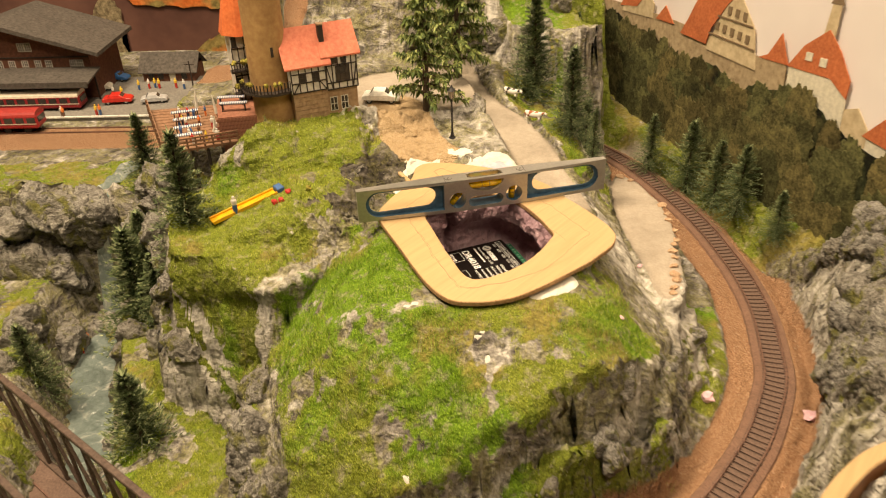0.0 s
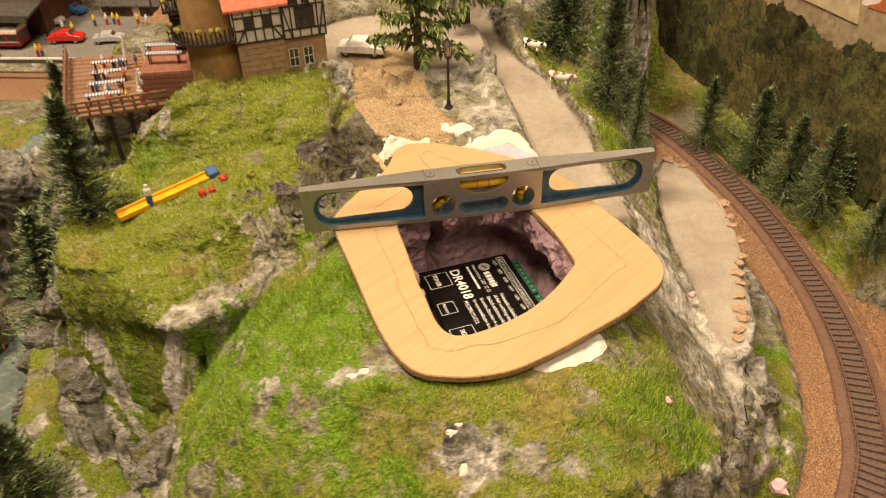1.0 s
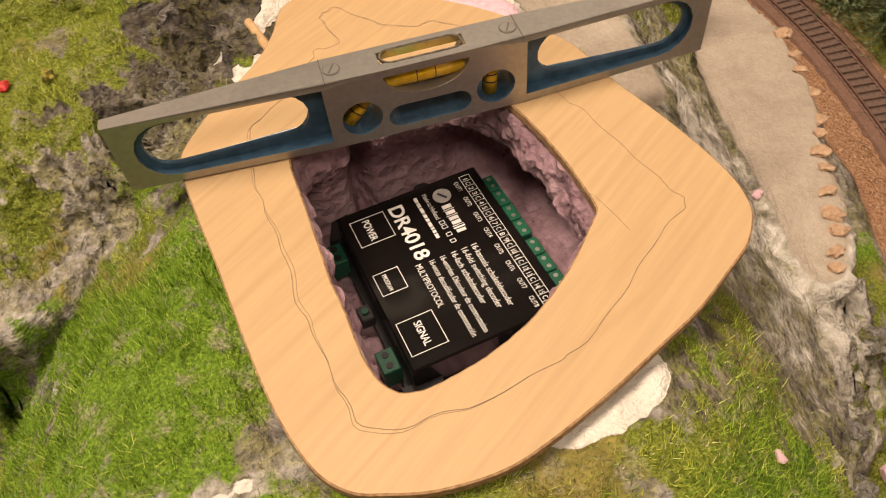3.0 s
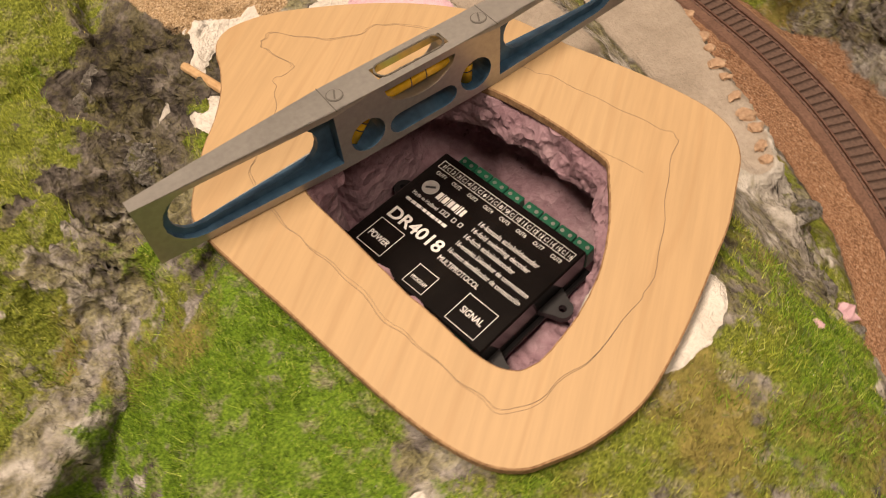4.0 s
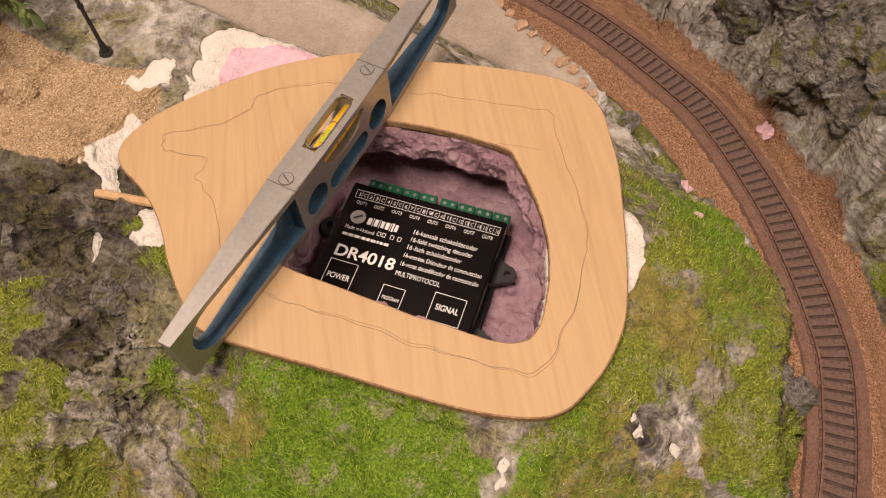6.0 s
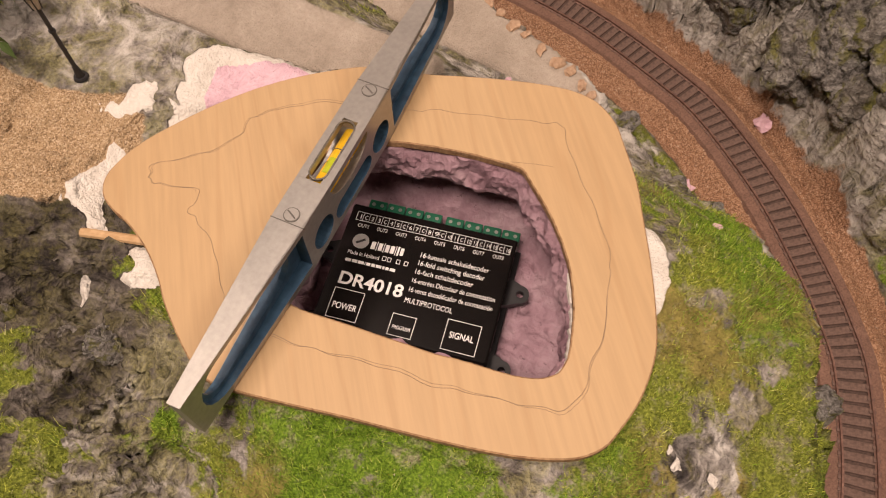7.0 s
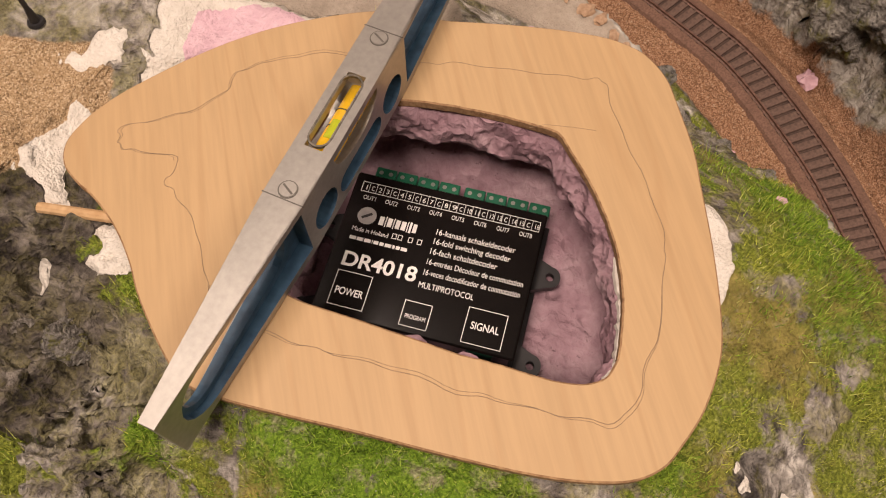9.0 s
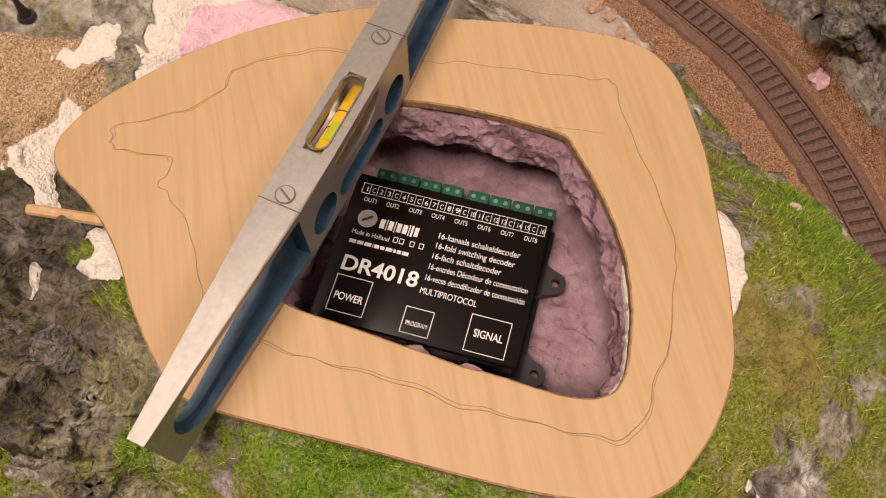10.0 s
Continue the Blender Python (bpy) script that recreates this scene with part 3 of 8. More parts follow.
    lower = bed - 0.008 * step01(dt, 0.020, 0.036) + 0.0012 * fbm(x, y, 0.004, 2, 31)
    z = np.where(dt < 0.05, lower + (np.maximum(z, lower) - lower) * k, z)
    # river bed
    dr, _ = line_distance(x, y, RIVER)
    valley = step01(0.87 - y, 0.0, 0.03)
    z = np.where(valley > 0, np.minimum(z, -0.088 + 3.0 * np.clip(dr - 0.024, 0, 1)), z)
    # zones
    slope_ok = step01(d, 0.004, 0.018)
    patch = fbm(x, y, 0.055, 4, 41)
    grass = np.maximum(slope_ok * (0.78 + 0.55 * patch), step01(d2, 0.008, 0.020) * (0.80 + 0.5 * patch))
    grass = np.maximum(grass, step01(d2, 0.004, 0.016) * step01(-0.070 - x + 0.25 * (y - 0.66), 0, 0.02) * (0.95 + 0.35 * patch))
    grass = np.maximum(grass, step01(dl, 0.0, 0.012) * (0.75 + 0.6 * patch))
    grass = np.maximum(grass, step01(d3, -0.06, -0.02) * step01(-0.035 - x, 0, 0.015) * step01(0.87 - y, 0, 0.03) * step01(x, -0.20, -0.17) * (0.82 + 0.4 * patch))
    grass = np.maximum(grass, step01(d3, 0.0, 0.01) * step01(x - 0.148 + 0.4 * (y - 0.805), -0.004, 0.006) * step01(1.02 - y, 0, 0.03))
    grass = np.maximum(grass, step01(d4, 0.012, 0.04) * step01(0.985 - y, 0, 0.02))
    grass = np.maximum(grass, step01(mesa, 0.008, 0.02))
    grass = np.maximum(grass, step01(d5, 0.02, 0.05) * (0.5 + 0.7 * patch))
    scar = 1.0 * np.exp(-(((x + 0.050 + 0.5 * (0.70 - y)) / 0.030) ** 2 + ((y - 0.69) / 0.060) ** 2)) * np.clip(0.85 + 2.4 * fbm(x, y, 0.024, 4, 67), 0, 1) + 0.9 * np.exp(-(g / 0.011) ** 2) * np.clip(0.9 + 1.4 * fbm(x, y, 0.025, 3, 66), 0, 1) + 0.9 * np.exp(-(((x + 0.035 - 0.35 * (y - 0.74)) / 0.018) ** 2 + ((y - 0.745) / 0.05) ** 2)) + 0.8 * np.exp(-(((x - 0.075) / 0.018) ** 2 + ((y - 0.470) / 0.012) ** 2)) + 0.7 * np.exp(-(((x - 0.013) / 0.012) ** 2 + ((y - 0.508) / 0.009) ** 2))
    scar = scar + 1.4 * np.exp(-(((x - 0.222) / 0.040) ** 2 + ((y - 0.625) / 0.075) ** 2)) + 0.7 * np.exp(-(((x + 0.005) / 0.006) ** 2 + ((y - 0.425) / 0.022) ** 2)) + 1.4 * np.exp(-(((x - 0.207) / 0.024) ** 2 + ((y - 0.695) / 0.050) ** 2)) + 1.0 * np.exp(-(((x + 0.028) / 0.014) ** 2 + ((y - 0.672) / 0.04) ** 2))
    bare = step01(y - 0.12 * np.abs(x), 0.735, 0.748) * step01(x, -0.035, -0.02) * step01(0.178 - 0.35 * (y - 0.74) - x, 0, 0.02) * step01(0.83 - y, 0, 0.02)
    bare = np.maximum(bare, step01(y, 0.695, 0.710) * step01(x, 0.085, 0.10) * step01(0.178 - 0.35 * (y - 0.74) - x, 0, 0.02) * step01(0.80 - y, 0, 0.02))
    grass = np.maximum(grass, step01(d5, 0.004, 0.02) * step01(y, 0.70, 0.76) * (0.75 + 0.5 * patch)) * (1 - bare)
    grass = grass * (1 - 0.9 * np.clip(scar, 0, 1)) * (1 - step01(dp, -0.012, 0.0))
    grass = grass * (1 - step01(d3, -0.01, 0.01) * step01(0.115 - x, 0, 0.01) * step01(y + 0.2 * np.clip(x + 0.10, -0.1, 0.0), 0.815, 0.830) * step01(1.02 - y, 0, 0.03) * step01(x, -0.32, -0.28))
    grass = grass - 0.75 * step01(fbm(x, y, 0.024, 4, 93), 0.20, 0.42) - 0.25 * step01(fbm(x, y, 0.008, 3, 94), 0.15, 0.45)
    sand = step01(inside_distance(x, y, SANDY), -0.006, 0.006)
    road = np.maximum(step01(dp, -0.004, 0.006), 0.9 * step01(dy, -0.004, 0.006) * (1 - sand))
    road = np.maximum(road, np.exp(-((((x - 0.292) * 0.8 + (y - 1.055) * 0.6) / 0.035) ** 2 + (((x - 0.292) * 0.6 - (y - 1.055) * 0.8) / 0.05) ** 2) ** 2))
    order = np.argsort(TRACK[:, 1])
    outer = step01(x - np.interp(y, TRACK[order, 1], TRACK[order, 0]), 0, 0.004) * step01(y, 0.74, 0.80)
    stone = 1 - step01(dt, 0.036 - 0.013 * outer, 0.046 - 0.015 * outer)
    grass = np.maximum(grass, outer * step01(dt, 0.022, 0.030) * step01(0.09 - dt, 0, 0.02) * (0.85 + 0.5 * patch))
    earth = step01(d4, 0.02, 0.03) * step01(y, 1.0, 1.03) * step01(1.10 - y, 0, 0.02)
    white = np.zeros_like(x)
    chip = 0.010 * fbm(x, y, 0.013, 4, 77) + 0.004 * fbm(x, y, 0.004, 3, 79)
    band = lambda loop, rag=1.0: step01(inside_distance(x, y, loop) + rag * chip, -0.0015, 0.0015)
    ring = np.maximum.reduce([band(WHITE_A, 0.55), band(WHITE_B, 0.7), band(WHITE_C, 0.8), band(WHITE_D, 0.6), band(WHITE_E, 0.3)])
    for cx, cy, r in ((0.0125, 0.507, 0.0032), (0.0185, 0.5105, 0.003), (0.0665, 0.479, 0.0030), (0.0705, 0.4835, 0.0022), (0.0725, 0.4645, 0.0028), (0.012, 0.405, 0.003), (-0.028, 0.7205, 0.0035), (-0.0245, 0.7235, 0.0030), (0.076, 0.7395, 0.001)):
        white = np.maximum(white, 1.3 * np.exp(-(((x - cx) / r) ** 2 + ((y - cy) / (r * 0.7)) ** 2) ** 2))
    pink = band(PINK_BARE, 0.35)
    gl, _ = line_distance(x, y, [(-0.075, 0.58), (-0.035, 0.55), (-0.005, 0.50), (0.035, 0.45), (0.05, 0.41)])
    lush = np.exp(-((gl / 0.040) ** 2)) + 0.95 * np.exp(-(((x - 0.195) / 0.05) ** 2 + ((y - 0.50) / 0.06) ** 2)) + 0.5 * np.exp(-(((x - 0.045) / 0.02) ** 2 + ((y - 0.47) / 0.03) ** 2)) + 0.15 * np.exp(-(((x + 0.14) / 0.05) ** 2 + ((y - 0.65) / 0.04) ** 2))
    lush = lush + 0.7 * step01(d3, 0.0, 0.01) * step01(x, 0.11, 0.14) + 1.3 * fbm(x, y, 0.05, 4, 71)
    brown = 0.9 * np.exp(-(((x - 0.10) / 0.07) ** 2 + ((y - 0.485) / 0.03) ** 2)) + 0.4 * step01(y, 0.72, 0.78) + 1.5 * fbm(x, y, 0.035, 4, 72) + 0.3 * step01(x, 0.28, 0.32)
    spot = lambda cx, cy, rx, ry: np.exp(-(((x - cx) / rx) ** 2 + ((y - cy) / ry) ** 2))
    rim = np.maximum(np.exp(-((d - 0.004) / 0.007) ** 2) * (1 - step01(d2, -0.01, 0.01)), np.exp(-((d2 - 0.003) / 0.008) ** 2) * (1 - step01(d, -0.01, 0.01)))
    pale = 0.35 * rim + 0.9 * spot(-0.205, 0.625, 0.045, 0.035) + 0.8 * spot(-0.10, 0.835, 0.09, 0.014) + 0.8 * spot(-0.195, 0.79, 0.02, 0.03) + 0.7 * spot(0.262, 0.60, 0.03, 0.06) + 0.7 * spot(0.205, 0.67, 0.025, 0.06) + 0.32 * spot(0.075, 0.47, 0.022, 0.016) + 0.45 * spot(0.013, 0.508, 0.016, 0.012) + 0.7 * spot(-0.16, 0.575, 0.06, 0.03)
    pale = pale + 0.15 * step01(d5, -0.012, 0.0) * step01(0.74 - y, 0, 0.05) * (1 - step01(d5, 0.03, 0.06)) + 0.4 * spot(0.10, 0.80, 0.05, 0.03) + 0.35 * step01(mesa, -0.02, 0.0) + 0.5 * spot(-0.085, 0.50, 0.012, 0.04) + 0.3 + 0.22 * worn - 0.9 * worn * step01(y, 0.66, 0.71) + 0.25 * fbm(x, y, 0.02, 3, 97)
    slate = step01(inside_distance(x, y, DARK_ROCK) + 0.016 * fbm(x, y, 0.03, 4, 78), -0.004, 0.006)
    pale = pale * (1 - slate) + 0.02 * slate
    grass = grass * (1 - 0.95 * slate)
    cliff = step01(d5, -0.012, 0.0) * (1 - step01(d5, 0.055, 0.075)) * step01(0.72 - y, 0, 0.04)
    pale = pale + 0.30 * cliff
    grass = grass * (1 - 0.9 * cliff)
    scar = np.maximum(np.maximum(scar, slate), cliff)
    return z, (grass, np.maximum(sand, 0), np.maximum(stone, earth * 0.9)), (np.maximum(white, ring), pink, road * (1 - np.maximum(ring, pink))), (np.clip(lush, 0, 1), np.clip(brown, 0, 1), np.clip(pale, 0, 1)), np.clip(scar, 0, 1)


def axis(*steps):
    """Grid lines from (start, spacing) pairs; the last pair gives the end."""
    return np.concatenate([np.arange(a, b, h) for (a, h), (b, _) in zip(steps, steps[1:])])


GRID = {}


def build_land():
    xs = axis((-1.5, 0.009), (-0.34, 0.0023), (-0.14, 0.0014), (0.01, 0.0021), (0.48, 0.009), (1.1, 0))
    ys = axis((0.10, 0.008), (0.33, 0.0023), (0.57, 0.0015), (0.80, 0.0023), (1.02, 0.008), (1.95, 0))
    gx, gy = np.meshgrid(xs, ys)
    z, za, zb, zc, scar = land(gx, gy)
    # push steep faces about sideways, for ledges and overhangs
    sy, sx = np.gradient(z, ys, xs)
    tilt = np.clip(np.hypot(sx, sy) / 2.0, 0, 1)
    px = gx + tilt * (0.008 * fbm(gx * 0.5 + z * 1.3, gy * 0.5 - z, 0.022, 4, 51) + 0.003 * ridged(gx * 0.5 + z * 1.6, gy * 0.5 - z * 1.2, 0.010, 3, 52))
    py = gy + tilt * (0.008 * fbm(gx * 0.5 - z * 1.3, gy * 0.5 + z, 0.022, 4, 57) + 0.003 * ridged(gx * 0.5 - z * 1.6, gy * 0.5 + z * 1.2, 0.010, 3, 58))
    # moss settles on the flatter parts of the rock
    flatness = 1 - step01(np.hypot(sx, sy), 1.5, 3.3)
    moss = (1 - 0.95 * scar) * flatness * (0.56 + 1.2 * fbm(gx, gy, 0.03, 4, 81)) * (1 - np.clip(1.5 * np.maximum(np.maximum(za[1], za[2]), zb[2]), 0, 1)) * step01(z, -0.05, -0.01) * step01(0.84 + 0.1 * step01(-0.3 - gx, 0, 0.05) - gy, 0, 0.02) * (1 - step01(inside_distance(gx, gy, TOWN_MOUND), -0.005, 0.01) * step01(gy, 0.80, 0.82))
    clump = 0.85 * step01(fbm(gx + 0.6 * z, gy - 0.6 * z, 0.045, 4, 85), 0.05, 0.18) * step01(-0.09 - gx, 0, 0.03) * step01(z, -0.06, -0.02) * step01(0.78 - gy, 0, 0.02) * (1 - 0.9 * scar)
    moss = np.maximum(moss, clump)
    bare = np.exp(-(((gx - 0.075) / 0.02) ** 2 + ((gy - 0.470) / 0.014) ** 2)) + step01(gy, 0.745, 0.76) * step01(gx, -0.04, -0.02) + step01(gy, 0.695, 0.71) * step01(gx, 0.085, 0.10)
    za = (np.maximum(za[0], moss * np.clip(1 - 1.3 * bare, 0, 1) * step01(0.36 - gx, 0.0, 0.03)), za[1], za[2])
    GRID.update(xs=xs, ys=ys, px=px, py=py, z=z, grass=za[0] - 0.9 * np.maximum(zb[0], zb[1]), lush=zc[0], brown=zc[1])
    nx, ny = len(xs), len(ys)
    keep = inside_distance(gx, gy, BOARD_IN) < -0.006
    idx = np.arange(nx * ny).reshape(ny, nx)
    quad = np.stack([idx[:-1, :-1], idx[:-1, 1:], idx[1:, 1:], idx[1:, :-1]], -1).reshape(-1, 4)
    ok = keep.ravel()[quad].all(1)
    quad = quad[ok]
    me = bpy.data.meshes.new("ground")
    co = np.stack([px, py, z], -1).reshape(-1, 3)
    me.vertices.add(len(co))
    me.vertices.foreach_set("co", co.ravel())
    me.loops.add(quad.size)
    me.loops.foreach_set("vertex_index", quad.ravel())
    me.polygons.add(len(quad))
    me.polygons.foreach_set("loop_start", np.arange(0, quad.size, 4))
    me.update(calc_edges=True)
    me.validate()
    me.polygons.foreach_set("use_smooth", [True] * len(me.polygons))
    for name, zone in (("zone_a", za), ("zone_b", zb), ("zone_c", zc)):
        att = me.attributes.new(name, "FLOAT_COLOR", "POINT")
        rgba = np.ones((nx * ny, 4))
        for k in range(3):
            rgba[:, k] = np.clip(zone[k], 0, 1).ravel()
        att.data.foreach_set("color", rgba.ravel())
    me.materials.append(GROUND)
    return tagged(new("ground", me), "hand-made model scenery of mossy rock, turf, gravel and plaster", "ground", kind="structure")


ground = build_land()


def height(x, y):
    return float(land(np.array([[x]]), np.array([[y]]))[0][0, 0])

# ---------- plywood board with its hole ----------
def build_board():
    base = empty("plywood_board", Matrix(), "pale birch plywood cover board with a cut-out, lying on the hill", "board")
    bm = bmesh.new()
    thick = 0.0042
    rings = []
    for loop, grow in ((BOARD_OUT, 1), (BOARD_IN, -1)):
        mid = loop.mean(0)
        levels = []
        for dz, inset in ((0.0, 0.0006), (-0.0005, 0.0), (-thick + 0.0004, 0.0), (-thick, 0.0006)):
            vs = []
            for k, (x, y) in enumerate(loop):
                t = loop[(k + 1) % len(loop)] - loop[k - 1]
                nrm = np.array((t[1], -t[0])) / (np.hypot(*t) + 1e-9)
                if nrm @ (np.array((x, y)) - mid) < 0:
                    nrm = -nrm
                jag = 0.00025 * noise.noise(Vector((x * 300, y * 300, 1.0))) * (grow < 0)
                qx, qy = x - grow * nrm[0] * (inset + jag), y - grow * nrm[1] * (inset + jag)
                vs.append(bm.verts.new((qx, qy, board_z(qx, qy) + dz)))
            levels.append(vs)
        for a, b in zip(levels, levels[1:]):
            for k in range(len(a)):
                f = bm.faces.new((a[k], a[(k + 1) % len(a)], b[(k + 1) % len(a)], b[k]))
                f.material_index = 1
        rings.append(levels)
    for level in (0, 3):
        es = []
        for levels in rings:
            vs = levels[level]
            es += [bm.edges.get((vs[k], vs[(k + 1) % len(vs)])) for k in range(len(vs))]
        bmesh.ops.triangle_fill(bm, use_beauty=True, edges=es)
    bmesh.ops.recalc_face_normals(bm, faces=bm.faces)
    for f in bm.faces:
        if abs(f.normal.z) > 0.9:
            f.material_index = 0
    part("panel", bm, [PLY, PLY_EDGE], base)
    # a pencil line that wanders round the rim
    line = smooth_loop([(0.1286, 0.6644), (0.1119, 0.6945), (0.0991, 0.7081), (0.0897, 0.7153), (0.0810, 0.7198), (0.0721, 0.7175), (0.0616, 0.7199), (0.0509, 0.7251), (0.0361, 0.7370), (0.0307, 0.7354), (0.0283, 0.7317), (0.0302, 0.7257), (0.0379, 0.7109), (0.0332, 0.7073), (0.0277, 0.7063), (0.0265, 0.6997), (0.0219, 0.6852), (0.0130, 0.6710), (0.0055, 0.6600), (0.0048, 0.6450), (0.0104, 0.6268), (0.0160, 0.6111), (0.0240, 0.5925), (0.0306, 0.5710), (0.0381, 0.5555), (0.0467, 0.5366), (0.0541, 0.5248), (0.0636, 0.5228), (0.0779, 0.5268), (0.0918, 0.5302), (0.1118, 0.5410), (0.1199, 0.5453), (0.1362, 0.5629), (0.1499, 0.5827), (0.1637, 0.5979), (0.1652, 0.6029), (0.1588, 0.6137), (0.1479, 0.6340), (0.1365, 0.6544)], 5)
    line = [(x + 0.0006 * math.sin(k * 1.3), y + 0.0005 * math.cos(k * 0.9)) for k, (x, y) in enumerate(line)]
    second = [(x + 0.0011 * math.sin(k * 0.17 + 1.0), y + 0.0012 * math.sin(k * 0.13)) for k, (x, y) in enumerate(line)]
    tick = [(0.1300, 0.6115), (0.1349, 0.6075), (0.1405, 0.5980), (0.1443, 0.5905)]
    for way, wide, closed in ((line, 0.00013, True), (second[4:62], 0.00009, False), (second[88:150], 0.00009, False), (tick, 0.00008, False)):
        cv = bpy.data.curves.new("pencil_line", "CURVE")
        cv.dimensions, cv.bevel_depth, cv.bevel_resolution = "3D", wide, 0
        sp = cv.splines.new("POLY")
        sp.points.add(len(way) - 1)
        for p, (x, y) in zip(sp.points, way):
            p.co = (x, y, board_z(x, y) + 0.00006, 1)
        sp.use_cyclic_u = closed
        cv.materials.append(PENCIL)
        ob = new("pencil_line", cv)
        ob.parent = base
    return base


build_board()


# ---------- foam-walled pit under the board ----------
def build_pit():
    bm = bmesh.new()
    mid = BOARD_IN.mean(0)
    loop = smooth_loop(BOARD_IN[::2], 11)
    rows = []
    prof = [(-0.0042, 0.010), (-0.0046, 0.0010), (-0.007, -0.0005), (-0.0095, -0.0014), (-0.012, -0.0020), (-0.0145, -0.0025), (-0.017, -0.0028), (-0.0195, -0.0028), (-0.022, -0.0024), (-0.0245, -0.0014), (-0.0262, 0.001), (-0.0270, 0.006), (-0.028, 0.014), (-0.031, 0.021), (-0.038, 0.023), (-0.046, 0.022), (-0.055, 0.019), (-0.063, 0.013), (-0.071, 0.006)]
    for r, (dz, grow) in enumerate(prof):
        vs = []
        for k, (x, y) in enumerate(loop):
            d = np.array((x, y)) - mid
            d = d / np.hypot(*d)
            wob = 0.0040 * noise.noise(Vector((x * 80, y * 80, dz * 110))) + 0.0022 * (0.3 - abs(noise.noise(Vector((x * 150, y * 150, dz * 160))))) + 0.0007 * noise.noise(Vector((x * 500, y * 500, dz * 500)))
            wall = 1 - float(np.clip((y - 0.640) / 0.012, 0, 1) * np.clip((0.092 - x) / 0.012, 0, 1))
            back = grow if r < 10 else -0.001 + (grow + 0.001) * (0.2 + 0.8 * wall)
            back += 0.012 * math.exp(-((x - 0.045) / 0.0032) ** 2) * (y > 0.64) * (1 < r)
            g = back + (0 if r == 0 else wob if r < 11 else 0.0018 * noise.noise(Vector((x * 60, y * 60, dz * 60))))
            qx, qy = x + d[0] * g, y + d[1] * g
            vs.append(bm.verts.new((qx, qy, board_z(qx, qy) + dz + (0.0012 * noise.noise(Vector((x * 150, y * 150, r))) if r > 1 else 0))))
        rows.append(vs)
    n = len(loop)
    for a, b in zip(rows, rows[1:]):
        for k in range(n):
            bm.faces.new((a[k], b[k], b[(k + 1) % n], a[(k + 1) % n]))
    # floor, a lumpy sheet drawn together to the middle
    last = rows[-1]
    for s in range(1, 9):
        f = s / 9
        ring = []
        for v in rows[-1]:
            x, y = v.co.x + (mid[0] - v.co.x) * f, v.co.y + (mid[1] - v.co.y) * f
            lump = 0.003 * noise.noise(Vector((x * 70, y * 70, 3))) + 0.0015 * noise.noise(Vector((x * 240, y * 240, 7)))
            ring.append(bm.verts.new((x, y, board_z(x, y) - 0.071 + lump)))
        for k in range(n):
            bm.faces.new((last[k], ring[k], ring[(k + 1) % n], last[(k + 1) % n]))
        last = ring
    bm.faces.new(last)
    bmesh.ops.recalc_face_normals(bm, faces=bm.faces)
    for f in bm.faces:
        if f.normal.z < -0.3 and f.calc_center_median().z < 0.14:
            f.normal_flip()
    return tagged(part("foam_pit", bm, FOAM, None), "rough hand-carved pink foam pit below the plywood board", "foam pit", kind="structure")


build_pit()

# ---------- spirit level ----------
def flat_ring_mesh(outer, holes, y0, y1, taper):
    """A plate in the xz plane with holes through it, between y0 and y1; taper(x) scales its width."""
    bm = bmesh.new()
    loops = []
    for loop in [outer] + holes:
        pair = []
        for yy in (y0, y1):
            pair.append([bm.verts.new((x, yy * taper(x), z)) for x, z in loop])
        a, b = pair
        n = len(a)
        for k in range(n):
            f = bm.faces.new((a[k], a[(k + 1) % n], b[(k + 1) % n], b[k]))
            f.material_index = 0 if loop is outer else 1
        loops.append(pair)
    for side in (0, 1):
        es = []
        for pair in loops:
            vs = pair[side]
            es += [bm.edges.get((vs[k], vs[(k + 1) % len(vs)])) for k in range(len(vs))]
        bmesh.ops.triangle_fill(bm, use_beauty=True, edges=es)
    bmesh.ops.recalc_face_normals(bm, faces=bm.faces)
    if bm.calc_volume(signed=True) < 0:
        bmesh.ops.reverse_faces(bm, faces=bm.faces)
    return bm


def slot(x0, x1, z0, z1, n=7):
    """A slot with round ends."""
    r = min((z1 - z0) / 2, (x1 - x0) / 2)
    zc = (z0 + z1) / 2
    pts = []
    for k in range(n + 1):
        a = math.pi / 2 + math.pi * k / n
        pts.append((x0 + r + r * math.cos(a), zc + (zc - z0) * math.sin(a)))
    for k in range(n + 1):
        a = -math.pi / 2 + math.pi * k / n
        pts.append((x1 - r + r * math.cos(a), zc + (zc - z0) * math.sin(a)))
    return pts


def wing_recess(side, x0, x1, z0, z1, n=9):
    """A recess square towards the middle and round at the outer end."""
    r = (z1 - z0) / 2
    zc = (z0 + z1) / 2
    pts = [(x0, z1), (x0, z0)]
    pts += [(x1 - r + r * math.cos(-math.pi / 2 + math.pi * k / n), zc + r * math.sin(-math.pi / 2 + math.pi * k / n)) for k in range(n + 1)]
    return [(side * x, z) for x, z in pts]


